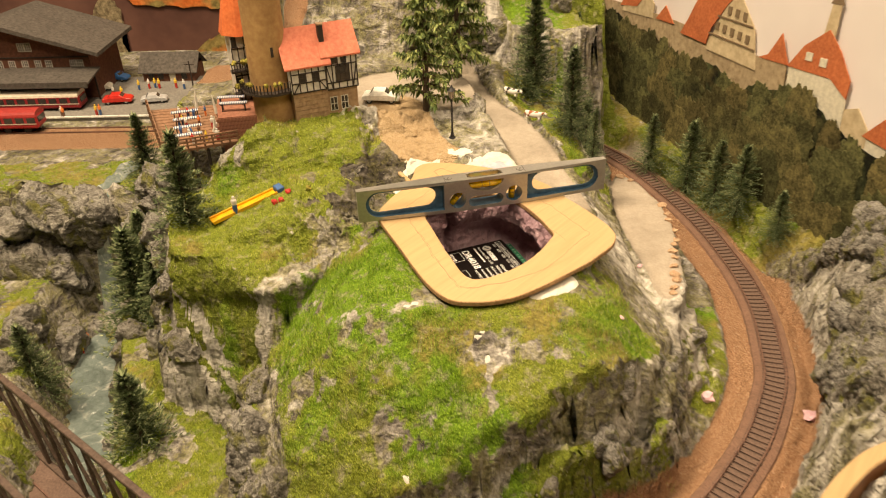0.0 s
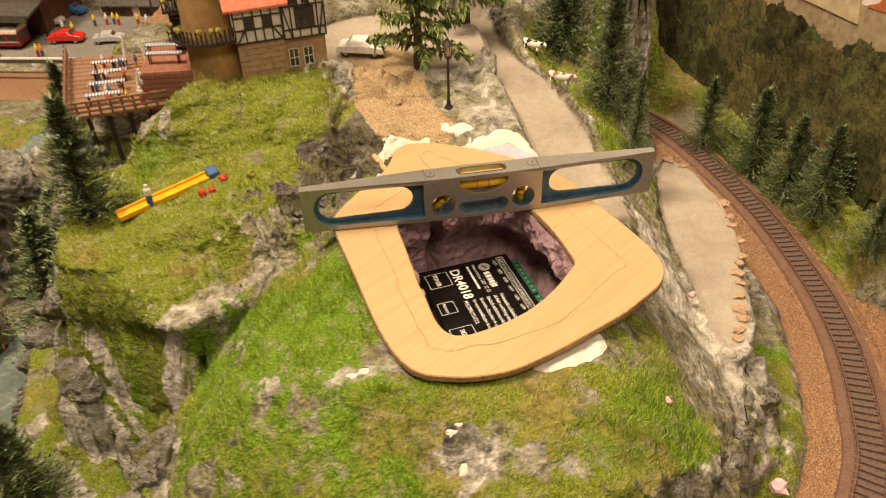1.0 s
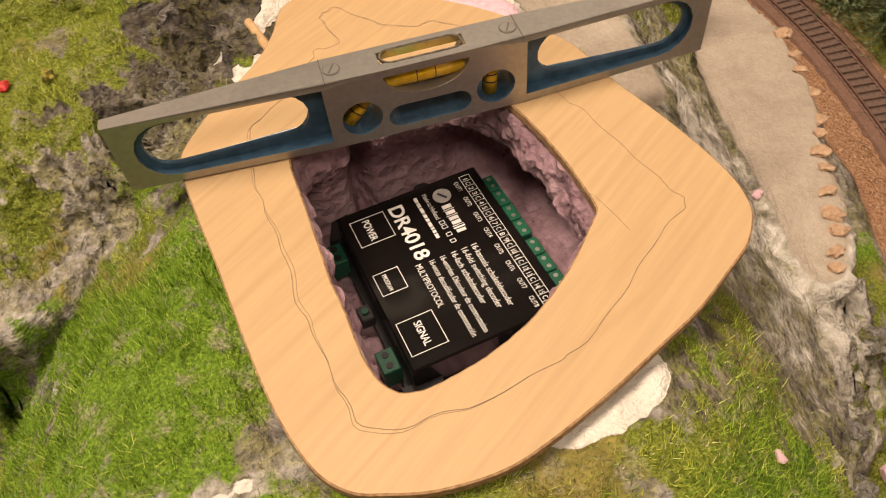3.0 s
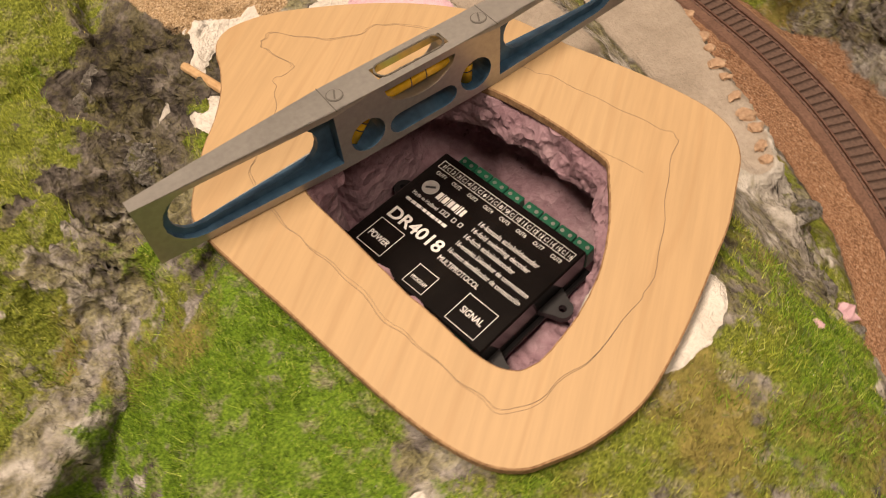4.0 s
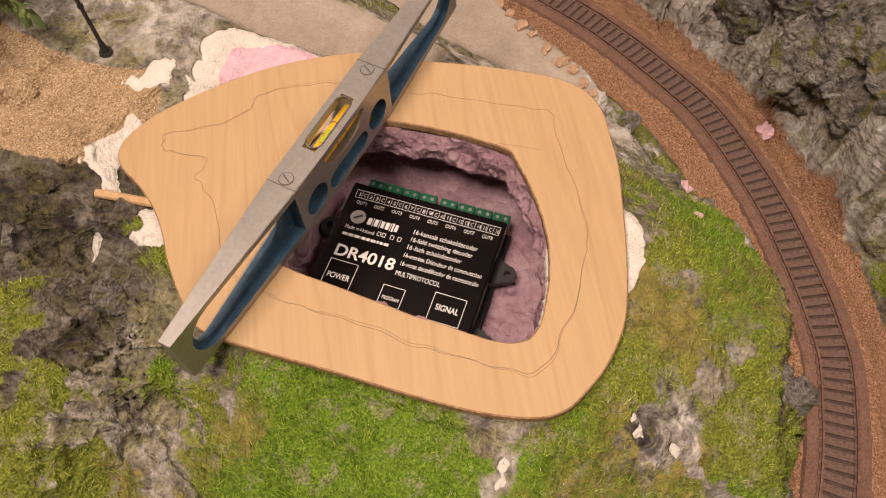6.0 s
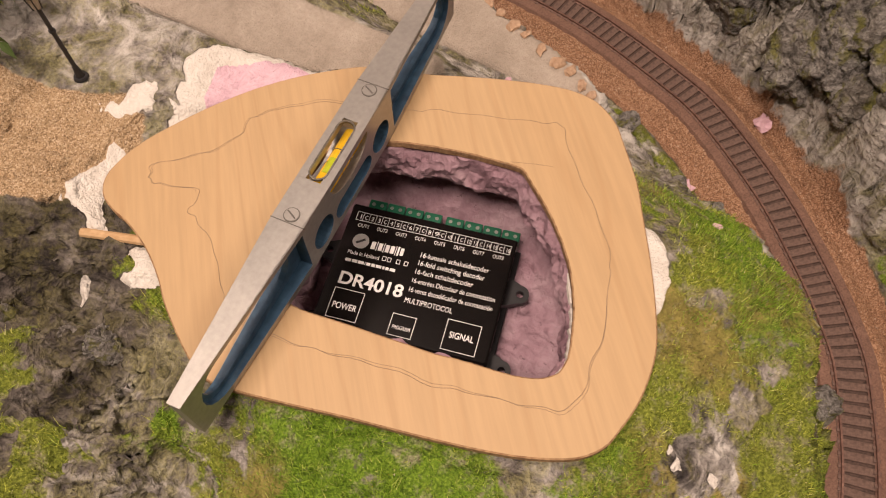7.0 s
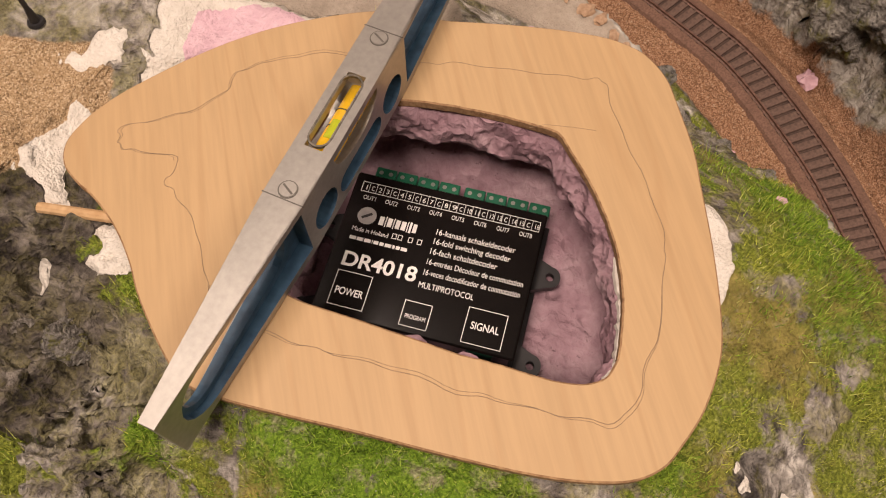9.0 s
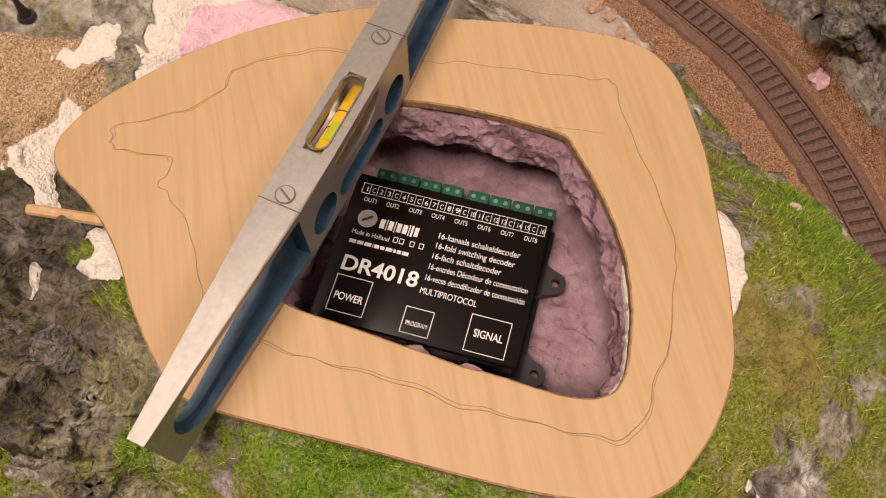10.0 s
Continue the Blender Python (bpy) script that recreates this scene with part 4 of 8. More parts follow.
def build_level():
    c = Vector((0.0764, 0.6582, board_z(0.0764, 0.6582) + 0.0006))
    m = Matrix.Translation(c) @ Euler((0, -math.atan(0.006), radians(13.9))).to_matrix().to_4x4()
    root = empty("spirit_level", m, "worn aluminium spirit level with yellow vials, resting on plywood", "spirit level")
    taper = lambda x: 1.0 if abs(x) < 0.0375 else 1.0 - 0.62 * (abs(x) - 0.0375) / 0.080
    hl, h = 0.1174, 0.0314
    outer = []
    for k in range(41):
        x = -hl + 2 * hl * k / 40
        outer.append((x, 0.0))
    outer += [(hl * (1 - 2 * k / 40), h) for k in range(18)]
    outer += [(0.0165, h)] + [(0.0165 * math.cos(-math.pi * k / 14), 0.0282 + 0.0105 * math.sin(-math.pi * k / 14)) for k in range(15)] + [(-0.0165, h)]
    outer += [(-hl * (1 - 2 * k / 40), h) for k in reversed(range(18))]
    circ = lambda cx, cz, r: [(cx + r * math.cos(2 * math.pi * k / 22), cz + r * math.sin(2 * math.pi * k / 22)) for k in range(22)]
    wing = (0.0392, 0.1102, 0.0036, 0.0288)
    holes = [wing_recess(-1, *wing), wing_recess(1, *wing), slot(-0.0165, 0.0165, 0.0035, 0.0135), circ(-0.0265, 0.0115, 0.0078), circ(0.0265, 0.0115, 0.0078)]
    bm = flat_ring_mesh(outer, holes, -0.0073, 0.0073, taper)
    body = part("body", bm, [CAST, BLUE], root)
    for s in (-1, 1):
        bm = bmesh.new()
        box_bm(bm, 0.0330, 0.0039, 0.0032, Matrix.Translation((0, s * 0.00535, 0.0282)))
        part("window_rail", bm, CAST, root)
    be = body.modifiers.new("worn_edges", "BEVEL")
    be.width, be.segments, be.limit_method, be.angle_limit = 0.0006, 2, "ANGLE", radians(50)
    # a thinner web in each wing, pierced by a slot with round ends
    for s in (-1, 1):
        rim = wing_recess(s, 0.0388, 0.1108, 0.0030, 0.0294)
        eye = slot(0.0455, 0.1072, 0.0066, 0.0262, 9)
        bm = flat_ring_mesh(rim, [[(s * x, z) for x, z in eye]], -0.0016, 0.0016, taper)
        part("inner_web", bm, [BLUE, BLUE], root, "blue painted web")
    for k, (x, z, rot, ln) in enumerate(((-0.0265, 0.0115, 40, 0.0150), (0.0265, 0.0115, 4, 0.0150))):
        bm = bmesh.new()
        cyl_bm(bm, 0.0031, 0.0031, ln, pose(x, 0, z, 0, rot, 0) @ Matrix.Translation((0, 0, -ln / 2)), 14)
        v = part("plumb_vial", bm, VIAL, root, "yellow glass vial", True)
        for d in (-0.0018, 0.0018):
            bm = bmesh.new()
            cyl_bm(bm, 0.00325, 0.00325, 0.0005, pose(x, 0, z, 0, rot, 0) @ Matrix.Translation((0, 0, d)), 14)
            part("mark", bm, MATTE_BLACK, v)
    bm = bmesh.new()
    cyl_bm(bm, 0.0043, 0.0043, 0.030, pose(-0.0150, -0.0012, 0.0232, 0, 90, 0), 18)
    v = part("level_vial", bm, VIAL, root, "yellow glass vial with a bubble", True)
    bm = bmesh.new()
    cyl_bm(bm, 0.0033, 0.0033, 0.0080, pose(-0.0090, -0.0012, 0.0246, 0, 90, 0), 14)
    part("bubble", bm, BUBBLE, v)
    for d in (-0.0036, 0.0036):
        bm = bmesh.new()
        cyl_bm(bm, 0.00445, 0.00445, 0.0004, pose(d, -0.0012, 0.0232, 0, 90, 0), 18)
        part("mark", bm, MATTE_BLACK, v)
    lips = [slot(-0.0160, 0.0160, -0.0042, 0.0042), slot(-0.0152, 0.0152, -0.0036, 0.0036)]
    bm = flat_ring_mesh(lips[0], [lips[1]], h - 0.0008, h + 0.0004, lambda x: 1.0)
    bmesh.ops.transform(bm, matrix=Matrix(((1, 0, 0, 0), (0, 0, 1, 0), (0, 1, 0, 0), (0, 0, 0, 1))), verts=bm.verts)
    bmesh.ops.recalc_face_normals(bm, faces=bm.faces)
    part("window_lip", bm, speckled("tarnished_metal", (0.10, 0.09, 0.07), (0.34, 0.31, 0.25), 500, 0.45, 0.7), root, "tarnished metal lip round the vial window")
    for s in (-1, 1):
        bm = bmesh.new()
        cyl_bm(bm, 0.0034, 0.0034, 0.0003, Matrix.Translation((s * 0.0338, 0.0, h - 0.0001)), 20)
        part("recess_ring", bm, GROOVE, root)
        bm = bmesh.new()
        cyl_bm(bm, 0.0031, 0.0029, 0.0006, Matrix.Translation((s * 0.0338, 0.0, h - 0.0001)), 18)
        sc = part("screw", bm, CAST, root, "slotted steel screw")
        bm = bmesh.new()
        box_bm(bm, 0.0050, 0.0007, 0.0002, pose(s * 0.0338, 0.0, h + 0.0004, 0, 0, 62))
        part("slot_mark", bm, GROOVE, sc)
        bm = bmesh.new()
        box_bm(bm, 0.0004, 0.0152, 0.0002, Matrix.Translation((s * 0.0375, 0, h - 0.00008)))
        part("joint", bm, GROOVE, root)
    return root


build_level()


# ---------- switching decoder in the pit ----------
def text_part(words, size, parent, u, v, width, material, z, bold=0.0):
    """Printed words, fitted to a width in metres, with their baseline start at u, v."""
    cu = bpy.data.curves.new("lettering", "FONT")
    cu.body, cu.size, cu.extrude, cu.offset = words, size, 0.00004, bold * size
    tmp = bpy.data.objects.new("lettering", cu)
    scene.collection.objects.link(tmp)
    bpy.context.view_layer.update()
    me = bpy.data.meshes.new_from_object(tmp.evaluated_get(bpy.context.evaluated_depsgraph_get()))
    bpy.data.objects.remove(tmp)
    span = max(p.co.x for p in me.vertices)
    k = width / span if width else 1.0
    for p in me.vertices:
        p.co = Vector((u + p.co.x * k, -v + p.co.y, z + p.co.z))
    me.materials.clear()
    me.materials.append(material)
    ob = new("lettering", me)
    ob.parent = parent
    return ob


def frame_part(parent, u0, v0, u1, v1, z, w=0.0003):
    bm = bmesh.new()
    for x, y, sx, sy in (((u0 + u1) / 2, -v0, u1 - u0 + w, w), ((u0 + u1) / 2, -v1, u1 - u0 + w, w), (u0, -(v0 + v1) / 2, w, v1 - v0 - w), (u1, -(v0 + v1) / 2, w, v1 - v0 - w)):
        box_bm(bm, sx, sy, 0.00008, Matrix.Translation((x, y, z)))
    return part("printed_frame", bm, WHITE_INK, parent, "thin white printed frame")


def bar_part(parent, u0, v, u1, h, z):
    bm = bmesh.new()
    box_bm(bm, u1 - u0, h, 0.00008, Matrix.Translation(((u0 + u1) / 2, -v, z)), 0.0)
    return part("printed_bar", bm, WHITE_INK, parent, "white printed bar")


def build_decoder():
    mm = 0.001
    rot = Matrix(((0.3876, 0.9218, 0, 0.0922), (-0.9218, 0.3876, 0, 0.6685), (0, 0, 1, 0.1500), (0, 0, 0, 1)))
    root = empty("switching_decoder", rot, "black plastic decoder box with white lettering and green terminals", "electronic module")
    bm = bmesh.new()
    box_bm(bm, 0.086, 0.068, 0.022, Matrix.Translation((0.0395, -0.0305, -0.0220)), 0.0008)
    part("case", bm, BLACK, root)
    bm = bmesh.new()
    box_bm(bm, 0.0905, 0.0745, 0.0022, Matrix.Translation((0.0395, -0.0305, -0.0200)), 0.0004)
    part("base_flange", bm, MATTE_BLACK, root)
    # terminals along the far edge, in two blocks of four pairs
    for k in range(8):
        bm = bmesh.new()
        x = 0.0085 + k * 0.0098 + (0.0012 if k > 3 else -0.0006)
        box_bm(bm, 0.0092, 0.0056, 0.0110, Matrix.Translation((x, 0.0066, -0.0135)), 0.0004)
        tb = part("terminal_block", bm, GREEN_BLOCK, root, "green screw terminal block")
        bm = bmesh.new()
        for s in (-1, 1):
            cyl_bm(bm, 0.0010, 0.0010, 0.0003, Matrix.Translation((x + s * 0.0022, 0.0066, -0.0026)), 10)
        part("screw_heads", bm, CAST, tb, "bright screw heads")
    for k, u in enumerate((0.008, 0.068)):
        bm = bmesh.new()
        box_bm(bm, 0.011, 0.0075, 0.011, Matrix.Translation((u, -0.0700, -0.0200)), 0.0004)
        tb = part("terminal_block", bm, GREEN_BLOCK, root, "green screw terminal block")
        bm = bmesh.new()
        for s in (-1, 1):
            cyl_bm(bm, 0.0015, 0.0015, 0.0004, Matrix.Translation((u + s * 0.0026, -0.0700, -0.0090)), 10)
        part("screw_heads", bm, MATTE_BLACK, tb)
    for u, v in ((0.0895, 0.0200), (0.0895, 0.0610), (-0.0105, 0.0200), (-0.0105, 0.0610)):
        s = 1 if u > 0 else -1
        bm = bmesh.new()
        outer = [(u - s * 0.009, -v - 0.0090)] + [(u + s * 0.0046 * math.cos(a) - 0.0, -v + 0.0050 * math.sin(a)) for a in [(-math.pi / 2 + math.pi * k / 9) for k in range(10)]] + [(u - s * 0.009, -v + 0.0090)]
        hole = [(u + 0.0019 * math.cos(2 * math.pi * k / 12), -v + 0.0019 * math.sin(2 * math.pi * k / 12)) for k in range(12)]
        loops = []
        for lp in (outer, hole):
            a, b = [[bm.verts.new((x, y, z)) for x, y in lp] for z in (-0.0150, -0.0115)]
            for k in range(len(a)):
                bm.faces.new((a[k], a[(k + 1) % len(a)], b[(k + 1) % len(a)], b[k]))
            loops.append((a, b))
        for side in (0, 1):
            es = []
            for pair in loops:
                vs = pair[side]
                es += [bm.edges.get((vs[k], vs[(k + 1) % len(vs)])) for k in range(len(vs))]
            bmesh.ops.triangle_fill(bm, use_beauty=True, edges=es)
        bmesh.ops.recalc_face_normals(bm, faces=bm.faces)
        part("mounting_ear", bm, MATTE_BLACK, root)
    bm = bmesh.new()
    box_bm(bm, 0.0080, 0.0062, 0.0060, Matrix.Translation((0.040, -0.0692, -0.0190)), 0.0006)
    button = part("push_button", bm, MATTE_BLACK, root)
    bm = bmesh.new()
    cyl_bm(bm, 0.0016, 0.0015, 0.0014, Matrix.Translation((0.040, -0.0692, -0.0131)), 12)
    part("plunger", bm, GREEN_BLOCK, button)
    z = 0.00006
    # the numbered strip
    frame_part(root, 0.0002, 0.0010, 0.0802, 0.0058, z, 0.00025)
    for k in range(1, 24):
        bm = bmesh.new()
        box_bm(bm, 0.0002, 0.0044, 0.00008, Matrix.Translation((0.0002 + k * 0.08 / 24, -0.0034, z)))
        part("divider", bm, WHITE_INK, root)
    for k in range(24):
        g, r = divmod(k, 3)
        text_part(("%d" % (2 * g + 1), "C", "%d" % (2 * g + 2))[r], 0.0033, root, 0.0002 + (k + 0.28) * 0.08 / 24, 0.0047, 0.0022 if r != 1 and 2 * g + 2 > 9 else 0.0015, WHITE_INK, z)
    for g in range(8):
        text_part("OUT%d" % (g + 1), 0.0030, root, 0.0022 + g * 0.01, 0.0095, 0.0056, WHITE_INK, z)
    for words, size, u, v, w in (("16-kanaals schakeldecoder", 3.9, 37.2, 18.2, 35.4), ("16-fold switching decoder", 3.9, 37.2, 22.8, 34.2), ("16-fach schaltdecoder", 3.9, 37.0, 27.6, 29.8), ("16-entr\u00e9es D\u00e9codeur de commutation", 3.7, 37.0, 32.6, 42.0), ("16-veces decodificador de conmutaci\u00f3n", 3.7, 37.0, 37.6, 41.8), ("MULTIPROTOCOL", 3.9, 36.8, 43.6, 23.8), ("Made in Holland", 3.0, 2.0, 25.2, 16.2), ("DR4018", 9.3, 2.2, 41.8, 32.8), ("POWER", 4.6, 3.9, 54.8, 12.2), ("PROGRAM", 2.8, 35.0, 58.0, 8.8), ("SIGNAL", 4.6, 62.2, 55.6, 11.9)):
        text_part(words, size * mm, root, u * mm, v * mm, w * mm, WHITE_INK, z, 0.022 if words == "DR4018" else 0.010 if size > 4 else 0.0)
    for u0, v0, u1, v1 in ((2.6, 44.4, 17.6, 60.0), (33.7, 50.4, 45.2, 61.4), (59.9, 46.6, 76.2, 62.0)):
        frame_part(root, u0 * mm, v0 * mm, u1 * mm, v1 * mm, z)
    # maker's mark and web address as plain shapes
    bm = bmesh.new()
    cyl_bm(bm, 0.0042, 0.0042, 0.00008, Matrix.Translation((0.0066, -0.0172, z)), 20)
    badge = part("printed_disc", bm, plain("grey_print", (0.42, 0.40, 0.38), 0.5), root, "grey printed disc")
    bm = bmesh.new()
    box_bm(bm, 0.0050, 0.0012, 0.00008, pose(0.0066, -0.0172, z + 0.0001, 0, 0, 35))
    part("printed_stroke", bm, MATTE_BLACK, badge)
    x = 12.4
    for w in (2.6, 0.9, 2.5, 0.9, 2.4, 2.5, 0.9, 1.4, 2.2):
        bar_part(root, x * mm, 0.0180, (x + w - 0.5) * mm, 0.0042 if w > 2 else 0.0052, z)
        x += w + 0.12
    x = 2.3
    for w in (3.4, 3.2, 3.4, 0.8, 2.6, 2.4, 3.3, 1.6, 2.2, 3.2):
        bar_part(root, x * mm, 0.0287, (x + w - 0.5) * mm, 0.0016, z)
        x += w
    for u in (20.0, 22.6, 27.2, 31.2):
        frame_part(root, u * mm, 0.0226, (u + 1.7) * mm, 0.0248, z, 0.0003)
    return root


build_decoder()


# ---------- railway line ----------
def build_track():
    root = empty("railway_track", Matrix(), "curved model railway line with rusty rails on brown sleepers", "railway track")
    p = TRACK
    seg = np.hypot(*np.diff(p, axis=0).T)
    run = np.concatenate([[0], np.cumsum(seg)])
    at = lambda s: np.array([np.interp(s, run, p[:, 0]), np.interp(s, run, p[:, 1])])
    for side in (-1, 1):
        bm = bmesh.new()
        rows = []
        for s in np.arange(0, run[-1], 0.006):
            q, t = at(s), at(min(s + 0.002, run[-1])) - at(max(s - 0.002, 0))
            t = t / (np.hypot(*t) + 1e-9)
            nrm = np.array((t[1], -t[0]))
            zz = track_z(q[1]) + 0.0010
            row = []
            for off, dz in ((-0.0012, 0), (-0.0004, 0.0006), (-0.0004, 0.0016), (-0.0006, 0.0024), (0.0006, 0.0024), (0.0004, 0.0016), (0.0004, 0.0006), (0.0012, 0)):
                x, y = q + nrm * (side * 0.0097 + off)
                row.append(bm.verts.new((x, y, zz + dz)))
            rows.append(row)
        for a, b in zip(rows, rows[1:]):
            for k in range(8):
                bm.faces.new((a[k], a[(k + 1) % 8], b[(k + 1) % 8], b[k]))
        bmesh.ops.recalc_face_normals(bm, faces=bm.faces)
        part("rail", bm, RAIL, root)
    # bed strip, darker between the rails than on its shoulders
    bm = bmesh.new()
    rows = []
    for s in np.arange(0, run[-1], 0.006):
        q, t = at(s), at(min(s + 0.002, run[-1])) - at(max(s - 0.002, 0))
        t = t / (np.hypot(*t) + 1e-9)
        rows.append([bm.verts.new((q[0] + t[1] * o, q[1] - t[0] * o, track_z(q[1]) + dz)) for o, dz in ((-0.0200, -0.0040), (-0.0178, 0.0002), (-0.0112, 0.0010), (-0.0106, -0.0003), (0.0106, -0.0003), (0.0112, 0.0010), (0.0178, 0.0002), (0.0200, -0.0040))])
    for a, b in zip(rows, rows[1:]):
        for k in range(7):
            bm.faces.new((a[k], a[k + 1], b[k + 1], b[k])).material_index = 0 if k == 3 else 1
    bmesh.ops.recalc_face_normals(bm, faces=bm.faces)
    part("track_bed", bm, [speckled("dark_track_bed", (0.045, 0.028, 0.021), (0.115, 0.070, 0.052), 700, 0.8), speckled("dusty_brown_shoulder", (0.13, 0.072, 0.050), (0.25, 0.145, 0.10), 900, 0.9, 0, 0.5)], root, "dark bed between the sleepers, with dusty brown shoulders")
    bm = bmesh.new()
    box_bm(bm, 0.0232, 0.0049, 0.0018, None, 0.0003)
    for s in (-1, 1):
        box_bm(bm, 0.0040, 0.0020, 0.0007, Matrix.Translation((s * 0.0097, 0, 0.0018)))
    me = bpy.data.meshes.new("sleeper")
    bm.to_mesh(me)
    bm.free()
    me.materials.append(SLEEPER)
    rnd = random.Random(4)
    for k, s in enumerate(np.arange(0.004, run[-1] - 0.004, 0.0070)):
        q, t = at(s), at(s + 0.002) - at(s - 0.002)
        ob = new("sleeper", me)
        ob.parent = root
        ob.matrix_basis = pose(q[0], q[1], track_z(q[1]) - 0.0006, 0, 0, math.degrees(math.atan2(t[1], t[0])) + 90 + rnd.uniform(-1.5, 1.5))
    return root


build_track()


# ---------- loose ballast, stuff ----------
def build_ballast():
    rnd = np.random.RandomState(5)
    p = TRACK
    seg = np.hypot(*np.diff(p, axis=0).T)
    run = np.concatenate([[0], np.cumsum(seg)])
    n = 15000
    s = rnd.uniform(0.1, run[-1] - 0.03, n)
    off = rnd.uniform(-0.038, 0.038, n)
    x, y = np.interp(s, run, p[:, 0]), np.interp(s, run, p[:, 1])
    x2, y2 = np.interp(s + 0.002, run, p[:, 0]) - x, np.interp(s + 0.002, run, p[:, 1]) - y
    ln = np.hypot(x2, y2) + 1e-9
    x, y = x + off * y2 / ln, y - off * x2 / ln
    keep = (np.abs(off) > 0.0095) | (rnd.rand(n) < 0.18)
    x, y = x[keep], y[keep]
    z = land(x[None], y[None])[0][0]
    n = len(x)
    r = rnd.uniform(0.0003, 0.0009, n)
    a = rnd.uniform(0, 6.28, n)
    base = np.array([(1, 0, 0), (-0.5, 0.87, 0), (-0.5, -0.87, 0), (0.1, 0.1, 0.9)])
    ca, sa = np.cos(a)[:, None], np.sin(a)[:, None]
    vx = x[:, None] + r[:, None] * (base[None, :, 0] * ca - base[None, :, 1] * sa)
    vy = y[:, None] + r[:, None] * (base[None, :, 0] * sa + base[None, :, 1] * ca)
    vz = z[:, None] + r[:, None] * base[None, :, 2] - 0.0002
    vs = np.stack([vx, vy, vz], -1).reshape(-1, 3)
    k = np.arange(n)[:, None, None] * 4
    fs = (k + np.array([(0, 1, 3), (1, 2, 3), (2, 0, 3)])[None]).reshape(-1, 3)
    m = Nodes("ballast_grit", 0.9)
    m.colour(m.ramp(m.island(), (0.05, (0.17, 0.085, 0.045)), (0.45, (0.38, 0.205, 0.108)), (0.8, (0.54, 0.335, 0.20)), (0.97, (0.66, 0.53, 0.39))))
    return tagged(raw_mesh("ballast", vs.tolist(), fs.tolist(), m.mat), "rust-brown ballast grit along the railway line", "ballast", kind="stuff")


build_ballast()


# ---------- static grass, stuff ----------
def on_land(x, y, wanted):
    xs, ys = GRID["xs"], GRID["ys"]
    i, j = np.clip(np.searchsorted(xs, x) - 1, 0, len(xs) - 2), np.clip(np.searchsorted(ys, y) - 1, 0, len(ys) - 2)
    u, v = (x - xs[i]) / (xs[i + 1] - xs[i]), (y - ys[j]) / (ys[j + 1] - ys[j])
    take = lambda a: (a[j, i] * (1 - u) + a[j, i + 1] * u) * (1 - v) + (a[j + 1, i] * (1 - u) + a[j + 1, i + 1] * u) * v
    return take(GRID["px"]), take(GRID["py"]), take(GRID["z"]), take(GRID["grass"]), wanted(take(GRID["lush"]), take(GRID["brown"]))


def blades(name, seed, n, box, length, wanted, mat, label, spread=0.95, width=0.00017):
    rnd = np.random.RandomState(seed)
    x, y = rnd.uniform(box[0], box[1], n), rnd.uniform(box[2], box[3], n)
    x, y, z, grass, thick = on_land(x, y, wanted)
    dens = np.clip((grass - 0.42) * 3.0, 0, 1) * thick
    hole = (inside_distance(x, y, BOARD_OUT) < 0.004)
    ok = (rnd.rand(n) < dens * np.clip(0.8 + 1.6 * fbm(x, y, 0.010, 3, seed + 3), 0.15, 1)) & hole
    x, y, z = x[ok], y[ok], z[ok]
    n = len(x)
    a, lean = rnd.uniform(0, 6.28, n), rnd.uniform(0, spread, n) ** 1.0
    h = rnd.uniform(0.45, 1.15, n) * length * np.clip(0.9 + 1.3 * fbm(x, y, 0.014, 3, seed), 0.4, 1.6)
    dx, dy = np.cos(a) * lean, np.sin(a) * lean
    w = width
    px, py = -np.sin(a) * w, np.cos(a) * w
    v0 = np.stack([x - px, y - py, z - 0.0006], -1)
    v1 = np.stack([x + px, y + py, z - 0.0006], -1)
    v2 = np.stack([x + dx * h, y + dy * h, z + h * np.sqrt(np.clip(1 - lean ** 2 * 0.8, 0.1, 1))], -1)
    vs = np.stack([v0, v1, v2], 1).reshape(-1, 3)
    me = bpy.data.meshes.new(name)
    me.vertices.add(len(vs))
    me.vertices.foreach_set("co", vs.ravel())
    me.loops.add(len(vs))
    me.loops.foreach_set("vertex_index", np.arange(len(vs)))
    me.polygons.add(n)
    me.polygons.foreach_set("loop_start", np.arange(0, len(vs), 3))
    me.update(calc_edges=True)
    me.materials.append(mat)
    return tagged(new(name, me), label, "grass", kind="stuff")


def blade_material(name, stops):
    n = Nodes(name, 0.6, 0.0, 0.3)
    n.colour(n.ramp(n.island(), *stops))
    return n.mat


GREEN_BLADE = blade_material("green_fibre", ((0.0, (0.055, 0.110, 0.005)), (0.4, (0.155, 0.285, 0.013)), (0.85, (0.32, 0.48, 0.034)), (1.0, (0.58, 0.62, 0.15))))
LIGHT_BLADE = blade_material("yellow_green_fibre", ((0.0, (0.13, 0.165, 0.012)), (0.45, (0.345, 0.395, 0.034)), (0.88, (0.54, 0.575, 0.085)), (1.0, (0.66, 0.65, 0.26))))
DRY_BLADE = blade_material("dry_fibre", ((0.0, (0.085, 0.070, 0.014)), (0.5, (0.185, 0.155, 0.030)), (0.88, (0.30, 0.26, 0.06)), (1.0, (0.48, 0.41, 0.16))))
lush = lambda a, b: np.clip(1.6 * a + 0.05, 0, 1)
fresh = lambda a, b: np.clip(1.1 - 1.2 * a, 0, 1) * np.clip(1.2 - b, 0.2, 1)
dry = lambda a, b: np.clip(1.3 * b - 0.55, 0, 1)
full = lambda a, b: 0.9 + 0 * a
HILLTOP = (-0.27, 0.29, 0.34, 0.84)
